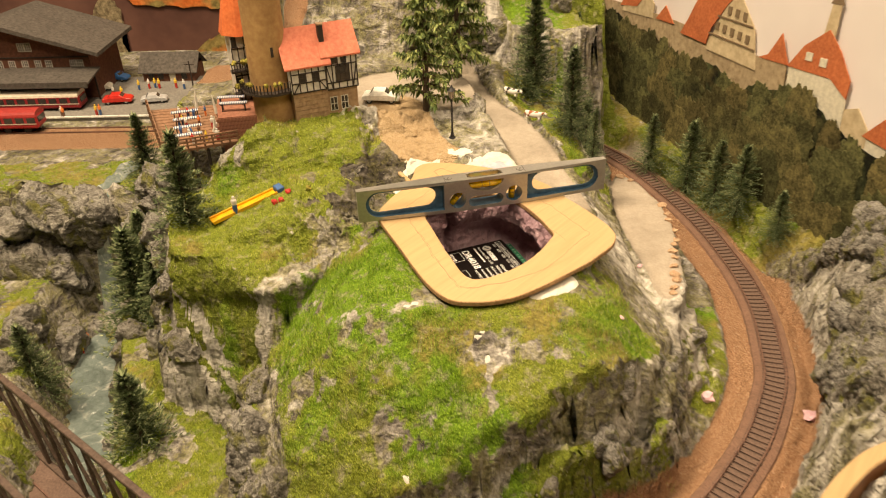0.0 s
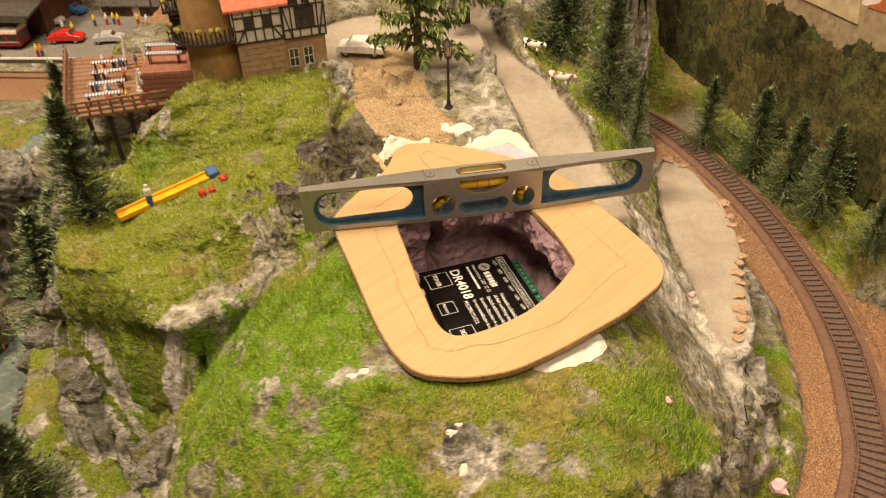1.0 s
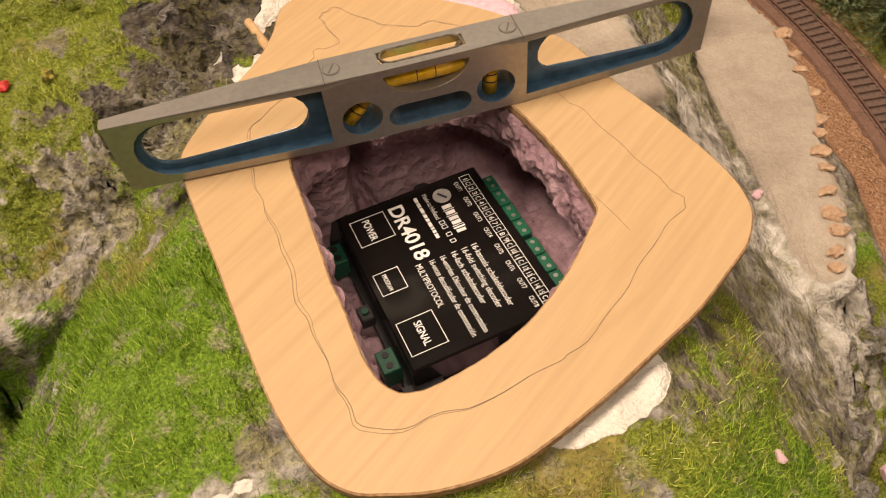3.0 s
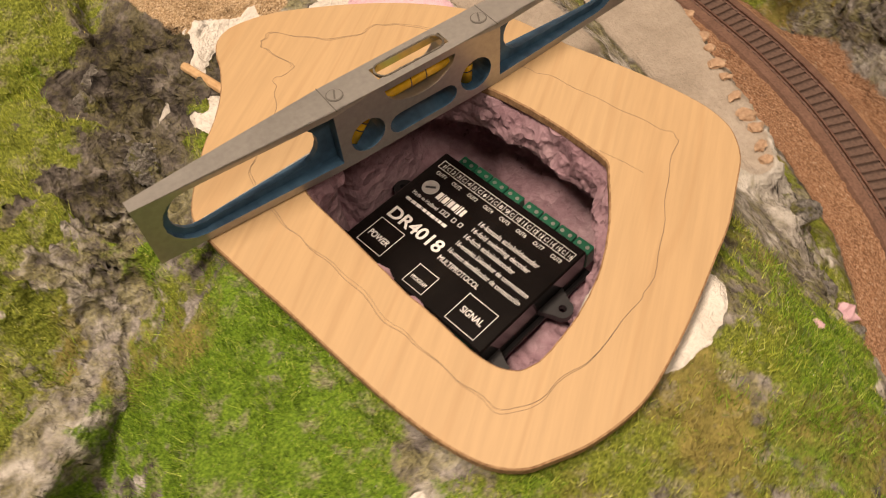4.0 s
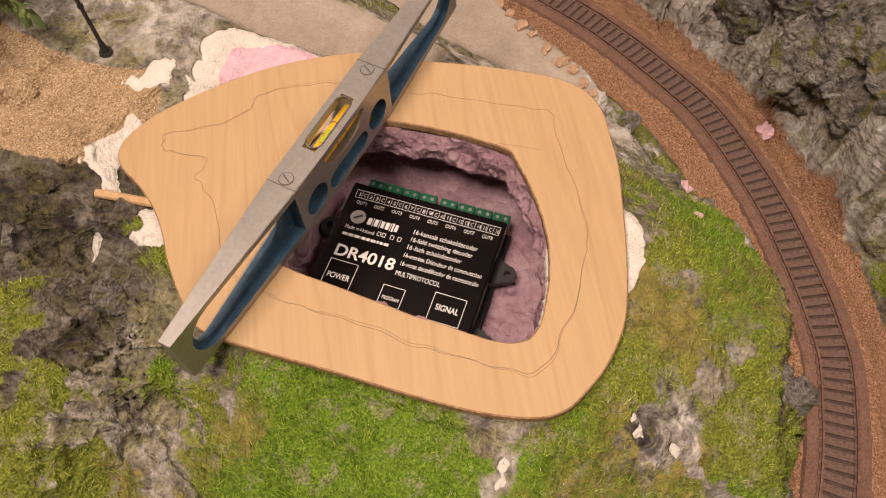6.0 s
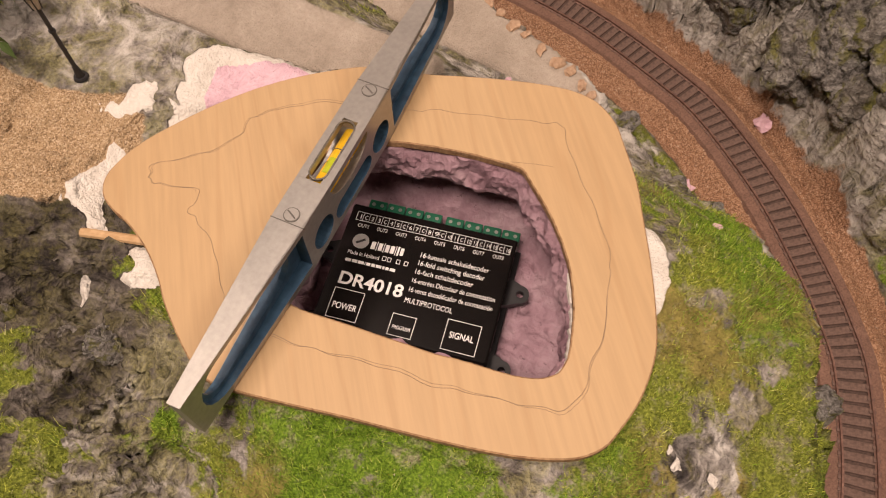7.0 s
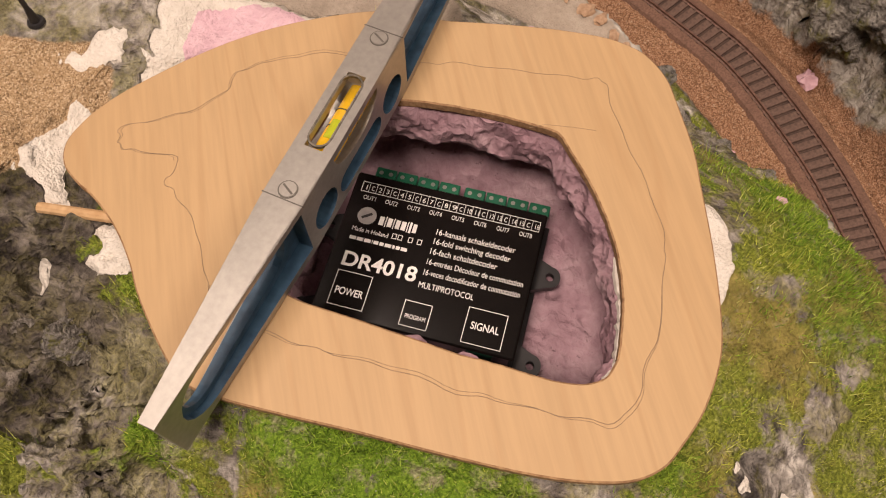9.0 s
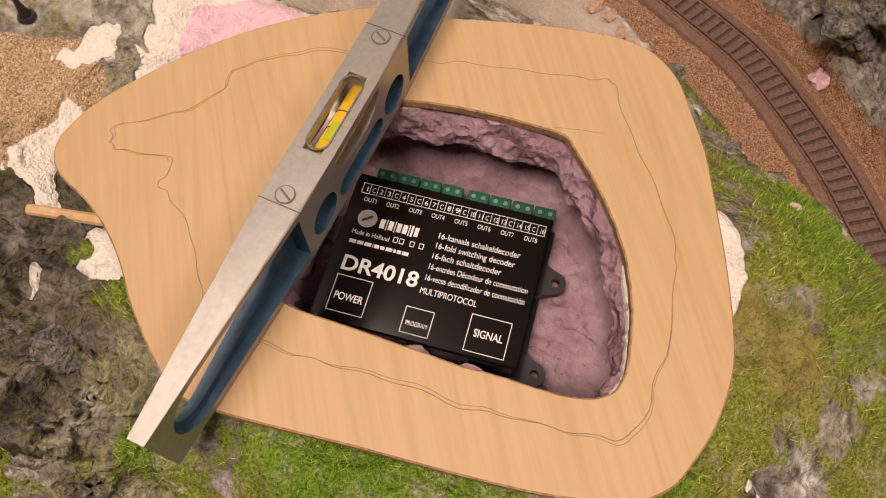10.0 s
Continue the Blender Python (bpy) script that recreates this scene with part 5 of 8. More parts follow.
blades("grass", 11, 430000, HILLTOP, 0.0052, lush, GREEN_BLADE, "short bright green static grass on the hill")
blades("yellow_green_grass", 13, 430000, HILLTOP, 0.0036, fresh, LIGHT_BLADE, "yellow-green static grass on hill and crag")
blades("dry_grass", 12, 260000, HILLTOP, 0.0032, dry, DRY_BLADE, "short dry brownish static grass on the hill")
blades("meadow_grass", 14, 50000, (0.09, 0.27, 0.78, 1.02), 0.0030, full, LIGHT_BLADE, "green meadow grass beside the track")
blades("bank_grass", 15, 60000, (0.30, 0.58, 0.42, 1.06), 0.0034, lambda a, b: 0.7 + 0 * a, DRY_BLADE, "dry olive grass on the bank beyond the line")
blades("plain_grass", 16, 40000, (-0.80, -0.30, 0.84, 0.99), 0.0040, full, GREEN_BLADE, "bright green grass in front of the station line")
blades("valley_grass", 17, 60000, (-0.60, -0.20, 0.40, 0.90), 0.0036, full, LIGHT_BLADE, "mossy grass tufts on the rocks above the stream")
SPECK = Nodes("pale_flock", 0.8, 0.0, 0.2)
SPECK.colour(SPECK.ramp(SPECK.island(), (0.0, (0.62, 0.60, 0.46)), (0.6, (0.80, 0.77, 0.66)), (0.9, (0.70, 0.60, 0.12)), (1.0, (0.55, 0.12, 0.04))))
blades("flock_specks", 18, 9000, HILLTOP, 0.0014, full, SPECK.mat, "pale flock specks and tiny petals in the grass", 0.9, 0.00034)


# ---------- conifers ----------
NEEDLE = blade_material("fir_needles", ((0.0, (0.028, 0.045, 0.018)), (0.45, (0.085, 0.120, 0.045)), (0.8, (0.18, 0.22, 0.095)), (1.0, (0.42, 0.45, 0.25))))
BARK = speckled("fir_bark", (0.05, 0.035, 0.022), (0.13, 0.09, 0.06), 500, 0.9)


def build_pine(seed, x, y, z, h, wide, label):
    rnd = random.Random(seed)
    root = empty("fir_tree", pose(x, y, z), label, "fir tree", "model fir trees")
    bm = bmesh.new()
    cyl_bm(bm, h * 0.022, h * 0.004, h * 0.97, None, 7)
    part("trunk", bm, BARK, root)
    vs, fs = [], []

    def tri(a, b, c):
        k = len(vs)
        vs.extend([tuple(a), tuple(b), tuple(c)])
        fs.append((k, k + 1, k + 2))

    levels = 26
    for i in range(levels):
        f = i / (levels - 1)
        zc = h * (0.07 + 0.91 * f)
        reach = wide * h * (1 - f) ** 0.85 + 0.02 * h
        count = int(13 - 6 * f)
        for b in range(count):
            a = 2 * math.pi * (b + rnd.random()) / count
            ln = reach * rnd.uniform(0.72, 1.12)
            rise = rnd.uniform(-0.28, 0.02) + 0.55 * f
            d = Vector((math.cos(a), math.sin(a), rise)).normalized()
            side = Vector((-math.sin(a), math.cos(a), 0))
            o = Vector((0, 0, zc + rnd.uniform(-0.015, 0.015) * h))
            steps = 7
            for s in range(steps):
                g = (s + 0.6) / steps
                q = o + d * ln * g + Vector((0, 0, -0.10 * ln * g * g))
                spread = h * 0.050 * (1 - 0.55 * g) * rnd.uniform(0.7, 1.3)
                for sg in (-1, 1):
                    tip = q + d * spread * 0.9 + side * sg * spread * 0.75 + Vector((0, 0, rnd.uniform(-0.2, 0.5) * spread))
                    tri(q - d * 0.0011, q + d * 0.0011, tip)
                tip = q + d * spread + Vector((0, 0, rnd.uniform(0.3, 1.0) * spread))
                tri(q - side * 0.0012, q + side * 0.0012, tip)
            tri(o - side * 0.0008, o + side * 0.0008, o + d * ln)
    raw_mesh("needles", vs, fs, NEEDLE, root)
    return root


FIR = "dark green bottle-brush model fir tree planted in the scenery"
PINES = [build_pine(1, -0.335, 0.885, 0.100, 0.100, 0.34, FIR), build_pine(2, -0.215, 0.685, 0.118, 0.145, 0.31, FIR), build_pine(3, -0.253, 0.552, -0.070, 0.155, 0.40, "large green model fir tree beside the river")]


def fir(k, x, y, z, h, turn, fat=1.0):
    src = PINES[k]
    s = h / (0.100, 0.145, 0.155)[k]
    ob = copy_thing(src, pose(x, y, z, 0, 0, turn) @ Matrix.Diagonal((s * fat, s * fat, s, 1)))
    ob["label"] = FIR
    return ob


fir(1, -0.325, 0.760, -0.035, 0.150, 40, 1.25)
fir(1, -0.318, 0.790, 0.015, 0.105, 130, 1.3)
fir(0, -0.288, 0.735, 0.020, 0.078, 75, 1.2)
fir(2, -0.425, 0.676, -0.060, 0.105, 10)
fir(0, 0.147, 0.962, height(0.147, 0.962) - 0.002, 0.130, 20, 1.0)
fir(1, 0.178, 0.838, height(0.178, 0.838) - 0.002, 0.104, 60, 1.1)
fir(1, 0.208, 0.905, height(0.208, 0.905) - 0.002, 0.150, 200, 0.9)
fir(2, 0.198, 0.792, height(0.198, 0.792) - 0.002, 0.078, 150, 0.62)
fir(2, 0.318, 1.010, height(0.318, 1.010) - 0.002, 0.086, 33, 1.05)
fir(2, 0.358, 0.962, height(0.358, 0.962) - 0.002, 0.104, 280, 1.05)
fir(2, 0.380, 0.912, height(0.380, 0.912) - 0.002, 0.094, 111, 1.05)
fir(2, 0.395, 0.868, height(0.395, 0.868) - 0.002, 0.096, 222, 1.05)
fir(2, 0.412, 0.787, height(0.412, 0.787) - 0.002, 0.062, 310, 1.1)
fir(0, 0.215, 1.075, height(0.215, 1.075), 0.10, 15)
fir(0, 0.160, 1.085, height(0.160, 1.085), 0.10, 215)
fir(1, 0.105, 1.09, height(0.105, 1.09), 0.09, 95)
fir(1, -0.86, 1.02, 0.098, 0.10, 5)

# ---------- backdrop on the right: a printed town above woods ----------
SKY = Nodes("printed_sky", 0.9, 0.0, 0.1)
SKY.colour(SKY.ramp(SKY.noise(6.0, 3), (0.3, (0.66, 0.61, 0.60)), (0.7, (0.76, 0.71, 0.69))))
WOODS = Nodes("printed_woods", 0.85, 0.0, 0.15)
_big, _mid, _fine = WOODS.noise(9.0, 3, 0.5), WOODS.noise(110.0, 5, 0.7, 0.4), WOODS.noise(420.0, 4, 0.7)
_crown = WOODS.cells(24.0, "Distance", WOODS.warped(0.030, 22.0))
_clump = WOODS.cells(75.0, "Distance", WOODS.warped(0.008, 80.0))
_tree = WOODS.split(WOODS.cells(24.0, "Color", WOODS.warped(0.030, 22.0)))
_shade = WOODS.maths("ADD", WOODS.maths("MULTIPLY", WOODS.maths("SUBTRACT", 0.75, _crown), 0.62), WOODS.maths("MULTIPLY", WOODS.maths("SUBTRACT", 0.7, _clump), 0.34))
_shade = WOODS.maths("ADD", _shade, WOODS.maths("MULTIPLY", WOODS.maths("SUBTRACT", _mid, 0.5), 0.8))
_c = WOODS.ramp(_shade, (0.02, (0.012, 0.014, 0.008)), (0.22, (0.06, 0.07, 0.03)), (0.42, (0.12, 0.13, 0.055)), (0.70, (0.20, 0.21, 0.09)))
_d = WOODS.ramp(_shade, (0.02, (0.016, 0.013, 0.008)), (0.22, (0.09, 0.075, 0.03)), (0.42, (0.17, 0.14, 0.055)), (0.70, (0.26, 0.21, 0.085)))
_c = WOODS.mix(WOODS.ramp(WOODS.maths("ADD", _tree[0], WOODS.maths("MULTIPLY", _big, 0.6)), (0.85, 0.0), (1.05, 0.8)), _c, _d)
_c = WOODS.mix(1.0, _c, WOODS.ramp(_tree[1], (0.0, 0.6), (1.0, 1.0)), "MULTIPLY")
WOODS.colour(WOODS.mix(0.6, _c, WOODS.ramp(_fine, (0.38, 0.35), (0.6, 1.0)), "MULTIPLY"))
CROWN = Nodes("printed_tree_crown", 0.85, 0.0, 0.15)
_leaf, _bough = CROWN.noise(330.0, 4, 0.7, 0.4), CROWN.noise(75.0, 4, 0.6, 0.6)
_up = CROWN.split(CROWN.coord.outputs["Generated"])[2]
_tone = CROWN.maths("ADD", CROWN.maths("MULTIPLY", _leaf, 0.75), CROWN.maths("ADD", CROWN.maths("MULTIPLY", _bough, 0.75), CROWN.maths("MULTIPLY", _up, 0.07)))
_green = CROWN.ramp(_tone, (0.50, (0.012, 0.014, 0.008)), (0.72, (0.085, 0.088, 0.036)), (0.98, (0.27, 0.27, 0.11)))
_olive = CROWN.ramp(_tone, (0.50, (0.016, 0.014, 0.008)), (0.72, (0.115, 0.100, 0.040)), (0.98, (0.32, 0.265, 0.11)))
_hue = CROWN.mix(CROWN.ramp(CROWN.object_random(), (0.35, 0.0), (0.9, 1.0)), _green, _olive)
_own = CROWN.maths("FRACT", CROWN.maths("MULTIPLY", CROWN.object_random(), 7.31))
CROWN.colour(CROWN.mix(1.0, _hue, CROWN.ramp(_own, (0.0, 0.32), (1.0, 0.68)), "MULTIPLY"))
ROOF_PRINT = speckled("printed_red_tiles", (0.40, 0.10, 0.035), (0.60, 0.19, 0.07), 300, 0.85)
WALL_PRINT = speckled("printed_cream_wall", (0.46, 0.36, 0.22), (0.66, 0.55, 0.36), 120, 0.85)
STONE_PRINT = speckled("printed_town_wall", (0.30, 0.22, 0.13), (0.52, 0.41, 0.26), 150, 0.85)
DARK_PRINT = plain("printed_window", (0.20, 0.14, 0.08), 0.8)
PALE_PRINT = plain("printed_pale_window", (0.66, 0.62, 0.50), 0.8)

BD = Vector((0.42, 0.90, 0.0))
BD_ALONG = Vector((-0.30, 0.954, 0.0)).normalized()
BD_OUT = Vector((BD_ALONG.y, -BD_ALONG.x, 0.0))


def on_backdrop(s, z, lift):
    return BD + BD_ALONG * s + Vector((0, 0, z)) - BD_OUT * lift


def print_shape(name, pts, mat, parent, lift, label=""):
    bm = bmesh.new()
    a = [bm.verts.new(on_backdrop(s, z, lift)) for s, z in pts]
    b = [bm.verts.new(on_backdrop(s, z, lift - 0.0012)) for s, z in pts]
    bm.faces.new(a)
    bm.faces.new(list(reversed(b)))
    for k in range(len(a)):
        bm.faces.new((a[k], b[k], b[(k + 1) % len(a)], a[(k + 1) % len(a)]))
    bmesh.ops.recalc_face_normals(bm, faces=bm.faces)
    return part(name, bm, mat, parent, label)


def build_backdrop():
    bm = bmesh.new()
    line = smooth_loop([(0.72, -0.05), (0.62, 0.264), (0.52, 0.582), (0.42, 0.90), (0.32, 1.218), (0.24, 1.40), (0.08, 1.50), (-0.2, 1.52), (-0.7, 1.50), (-1.25, 1.47), (-1.45, 1.30), (-1.5, 0.9)], 6, closed=False)
    for k in range(len(line) - 1):
        (ax, ay), (bx, by) = line[k], line[k + 1]
        vs = [bm.verts.new(p) for p in ((ax, ay, -0.12), (bx, by, -0.12), (bx, by, 0.75), (ax, ay, 0.75))]
        bm.faces.new(vs)
    bmesh.ops.remove_doubles(bm, verts=bm.verts, dist=1e-5)
    bmesh.ops.recalc_face_normals(bm, faces=bm.faces)
    ob = part("backdrop", bm, SKY.mat)
    so = ob.modifiers.new("sheet", "SOLIDIFY")
    so.thickness, so.offset = 0.004, 1.0
    tagged(ob, "curved printed backdrop sheet with sky, a walled town and woods", "backdrop", kind="structure")
    # woods with a ragged top
    rnd = random.Random(8)
    top = []
    for k in range(160):
        s = 0.47 - 1.0 * k / 159
        z = float(np.interp(-s, [-0.47, -0.34, -0.25, -0.177, -0.115, -0.047, -0.006, 0.04, 0.076, 0.118, 0.187, 0.6], [0.205, 0.204, 0.202, 0.196, 0.208, 0.192, 0.212, 0.222, 0.226, 0.208, 0.203, 0.23]))
        top.append((s, z + 0.012 * abs(noise.noise(Vector((s * 26, 1, 0)))) + 0.007 * abs(noise.noise(Vector((s * 90, 2, 0)))) + rnd.uniform(-0.0015, 0.0015)))
    bm = bmesh.new()
    for (s0, z0), (s1, z1) in zip(top, top[1:]):
        bm.faces.new([bm.verts.new(on_backdrop(s, z, 0.009)) for s, z in ((s0, -0.1), (s1, -0.1), (s1, z1), (s0, z0))])
    bmesh.ops.remove_doubles(bm, verts=bm.verts, dist=1e-5)
    part("woods", bm, WOODS.mat, ob, "dark printed broadleaf woods")
    # printed tree crowns, each row in front of the one above
    for row, (count, low, size) in enumerate(((26, -0.022, 0.020), (24, -0.050, 0.025), (22, -0.080, 0.028), (20, -0.112, 0.030))):
        for k in range(count):
            s = 0.46 - (k + rnd.uniform(-0.35, 0.35)) * 0.98 / count
            zt = float(np.interp(-s, [-t[0] for t in top], [t[1] for t in top])) + low + rnd.uniform(-0.006, 0.006)
            w, hh = size * rnd.uniform(0.75, 1.25), size * rnd.uniform(1.0, 1.6)
            pts = []
            for a in range(60):
                t = 2 * math.pi * a / 60
                r = 1 + 0.22 * noise.noise(Vector((math.cos(t) * 1.6, math.sin(t) * 1.6, k * 3.1 + row * 50))) + 0.22 * noise.noise(Vector((math.cos(t) * 5, math.sin(t) * 5, k * 1.7 + row * 20))) + 0.14 * noise.noise(Vector((math.cos(t) * 13, math.sin(t) * 13, k * 2.3 + row * 31)))
                pts.append((s + w * r * math.cos(t), zt + hh * r * math.sin(t) - (0.02 if math.sin(t) < -0.3 else 0.0)))
            print_shape("printed_tree", pts, CROWN.mat, ob, 0.0098 + 0.0007 * row + 0.00002 * k)
    S = lambda name, pts, mat, lift, label="": print_shape(name, pts, mat, ob, lift, label)
    S("town_wall", [(0.47, 0.215), (0.36, 0.226), (0.24, 0.236), (0.195, 0.238), (0.026, 0.243), (-0.04, 0.236), (-0.04, 0.16), (0.47, 0.14)], STONE_PRINT, 0.0030, "sandstone town wall")
    S("house_wall", [(0.134, 0.222), (0.030, 0.226), (0.044, 0.272), (0.082, 0.306), (0.101, 0.290)], WALL_PRINT, 0.0045, "cream gabled house")
    S("house_roof", [(0.195, 0.226), (0.180, 0.250), (0.160, 0.287), (0.082, 0.306), (0.101, 0.286), (0.128, 0.250), (0.134, 0.228)], ROOF_PRINT, 0.0052, "red tiled roof")
    for z in (0.243, 0.268):
        S("timber_line", [(0.131 if z < 0.25 else 0.117, z), (0.037 if z < 0.25 else 0.046, z + 0.004), (0.037 if z < 0.25 else 0.046, z + 0.006), (0.131 if z < 0.25 else 0.117, z + 0.002)], DARK_PRINT, 0.0056)
    for z, n, s0 in ((0.252, 5, 0.118), (0.276, 3, 0.098)):
        for k in range(n):
            s = s0 - k * 0.0155
            S("window", [(s, z), (s - 0.007, z + 0.0003), (s - 0.007, z + 0.010), (s, z + 0.0097)], DARK_PRINT, 0.0058)
    S("round_tower", [(0.022, 0.246), (-0.023, 0.252), (-0.027, 0.195), (0.014, 0.190)], STONE_PRINT, 0.0058, "round stone wall tower")
    S("tower_cone", [(0.026, 0.244), (0.010, 0.252), (-0.007, 0.281), (-0.018, 0.262), (-0.026, 0.250)], ROOF_PRINT, 0.0065, "red pointed tower roof")
    S("gate_wall", [(-0.026, 0.250), (-0.091, 0.255), (-0.118, 0.243), (-0.120, 0.200), (-0.086, 0.200), (-0.030, 0.205)], PALE_PRINT, 0.0052, "whitewashed gate house")
    S("gate_roof", [(-0.024, 0.249), (-0.044, 0.278), (-0.075, 0.303), (-0.097, 0.286), (-0.118, 0.262), (-0.118, 0.243), (-0.091, 0.256)], ROOF_PRINT, 0.0058, "red hipped roof")
    for s in (-0.050, -0.072):
        S("dormer", [(s, 0.264), (s - 0.010, 0.265), (s - 0.010, 0.274), (s, 0.273)], PALE_PRINT, 0.0066)
    S("spire", [(-0.067, 0.297), (-0.083, 0.298), (-0.082, 0.330), (-0.070, 0.329)], WALL_PRINT, 0.0050, "slim stone spire")
    S("spire_cap", [(-0.067, 0.328), (-0.085, 0.330), (-0.080, 0.338), (-0.076, 0.352), (-0.072, 0.338)], DARK_PRINT, 0.0054)
    S("far_house", [(0.362, 0.215), (0.272, 0.226), (0.270, 0.246), (0.300, 0.262), (0.352, 0.244)], WALL_PRINT, 0.0040, "small cream house")
    S("far_roof", [(0.368, 0.222), (0.346, 0.252), (0.291, 0.266), (0.300, 0.250), (0.318, 0.232)], ROOF_PRINT, 0.0046, "red roof")
    S("far_gable", [(0.262, 0.228), (0.240, 0.252), (0.215, 0.232)], ROOF_PRINT, 0.0044, "red gable roof")
    S("edge_house", [(-0.117, 0.232), (-0.136, 0.240), (-0.156, 0.222), (-0.156, 0.190), (-0.118, 0.190)], WALL_PRINT, 0.0046, "yellow house")
    S("edge_roof", [(-0.150, 0.216), (-0.172, 0.242), (-0.215, 0.214)], ROOF_PRINT, 0.0052, "red roof")
    S("edge_wall", [(-0.152, 0.216), (-0.215, 0.214), (-0.215, 0.18), (-0.152, 0.18)], PALE_PRINT, 0.0040, "white house")
    return ob


backdrop = build_backdrop()

# ---------- backdrop on the left: autumn mountainside ----------
MOUNTAIN = Nodes("printed_mountain", 0.9, 0.0, 0.1)
MOUNTAIN.colour(MOUNTAIN.ramp(MOUNTAIN.noise(9.0, 4, 0.6), (0.3, (0.085, 0.042, 0.034)), (0.7, (0.17, 0.085, 0.065))))
AUTUMN = Nodes("printed_autumn_leaves", 0.85, 0.0, 0.1)
_m = AUTUMN.noise(90.0, 5, 0.7)
AUTUMN.colour(AUTUMN.mix(AUTUMN.ramp(AUTUMN.noise(20.0, 3), (0.42, 0.0), (0.6, 1.0)), AUTUMN.ramp(_m, (0.3, (0.30, 0.07, 0.015)), (0.7, (0.70, 0.20, 0.05))), AUTUMN.ramp(_m, (0.3, (0.11, 0.085, 0.03)), (0.7, (0.36, 0.28, 0.10)))))

AUTUMN_GREY = Nodes("printed_grey_trees", 0.85, 0.0, 0.1)
AUTUMN_GREY.colour(AUTUMN_GREY.ramp(AUTUMN_GREY.noise(120.0, 5, 0.7), (0.35, (0.10, 0.07, 0.045)), (0.5, (0.20, 0.165, 0.10)), (0.65, (0.34, 0.27, 0.17))))


def ragged_print(name, y, pts, mat, label, seed, parent):
    """A ragged printed patch on the left sheet, given by a few corner points."""
    loop = smooth_loop(pts, 9)
    bm = bmesh.new()
    ring = []
    for k, (x, z) in enumerate(loop):
        j = 0.009 * noise.noise(Vector((x * 28, z * 28, seed))) + 0.005 * noise.noise(Vector((x * 90, z * 90, seed + 5)))
        ring.append(bm.verts.new((x + j, y, z + j * 1.2)))
    f = bm.faces.new(ring)
    bmesh.ops.triangulate(bm, faces=[f])
    bmesh.ops.recalc_face_normals(bm, faces=bm.faces)
    return part(name, bm, mat, parent, label)


ragged_print("mountainside", 1.462, [(-1.4, -0.05), (-1.4, 0.62), (-0.9, 0.66), (-0.45, 0.60), (-0.12, 0.62), (-0.05, 0.3), (-0.1, -0.05)], MOUNTAIN.mat, "purple-brown printed mountainside", 1, backdrop)
ragged_print("autumn_trees", 1.452, [(-0.50, 0.00), (-0.478, 0.06), (-0.426, 0.115), (-0.374, 0.145), (-0.335, 0.215), (-0.25, 0.26), (-0.12, 0.24), (-0.10, 0.00)], AUTUMN.mat, "orange and olive printed autumn trees", 2, backdrop)
ragged_print("autumn_trees", 1.455, [(-0.62, 0.02), (-0.605, 0.062), (-0.555, 0.085), (-0.505, 0.088), (-0.50, 0.02)], AUTUMN.mat, "orange printed autumn trees", 3, backdrop)
ragged_print("printed_trees", 1.456, [(-0.655, 0.08), (-0.635, 0.142), (-0.610, 0.195), (-0.575, 0.185), (-0.578, 0.121), (-0.584, 0.075)], AUTUMN_GREY.mat, "grey-green printed trees", 4, backdrop)
ragged_print("autumn_trees", 1.457, [(-0.56, 0.20), (-0.46, 0.186), (-0.36, 0.178), (-0.30, 0.22), (-0.30, 0.33), (-0.55, 0.33)], AUTUMN.mat, "yellow printed autumn trees", 5, backdrop)

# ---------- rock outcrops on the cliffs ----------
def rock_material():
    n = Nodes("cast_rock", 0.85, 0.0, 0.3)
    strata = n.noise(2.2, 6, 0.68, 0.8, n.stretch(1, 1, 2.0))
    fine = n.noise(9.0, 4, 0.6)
    # Hollows of the strata bump dark, ridges pale: wash and crevice shade in colour.
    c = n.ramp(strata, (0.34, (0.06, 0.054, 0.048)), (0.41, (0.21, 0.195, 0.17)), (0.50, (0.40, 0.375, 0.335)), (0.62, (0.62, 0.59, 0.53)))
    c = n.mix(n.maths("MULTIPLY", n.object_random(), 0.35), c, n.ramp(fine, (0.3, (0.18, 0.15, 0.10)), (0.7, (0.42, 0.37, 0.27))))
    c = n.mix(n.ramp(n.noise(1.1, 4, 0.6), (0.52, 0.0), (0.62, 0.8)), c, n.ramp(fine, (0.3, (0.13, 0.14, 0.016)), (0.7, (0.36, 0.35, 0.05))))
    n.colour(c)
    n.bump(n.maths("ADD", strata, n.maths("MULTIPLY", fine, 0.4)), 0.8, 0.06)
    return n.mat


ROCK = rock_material()


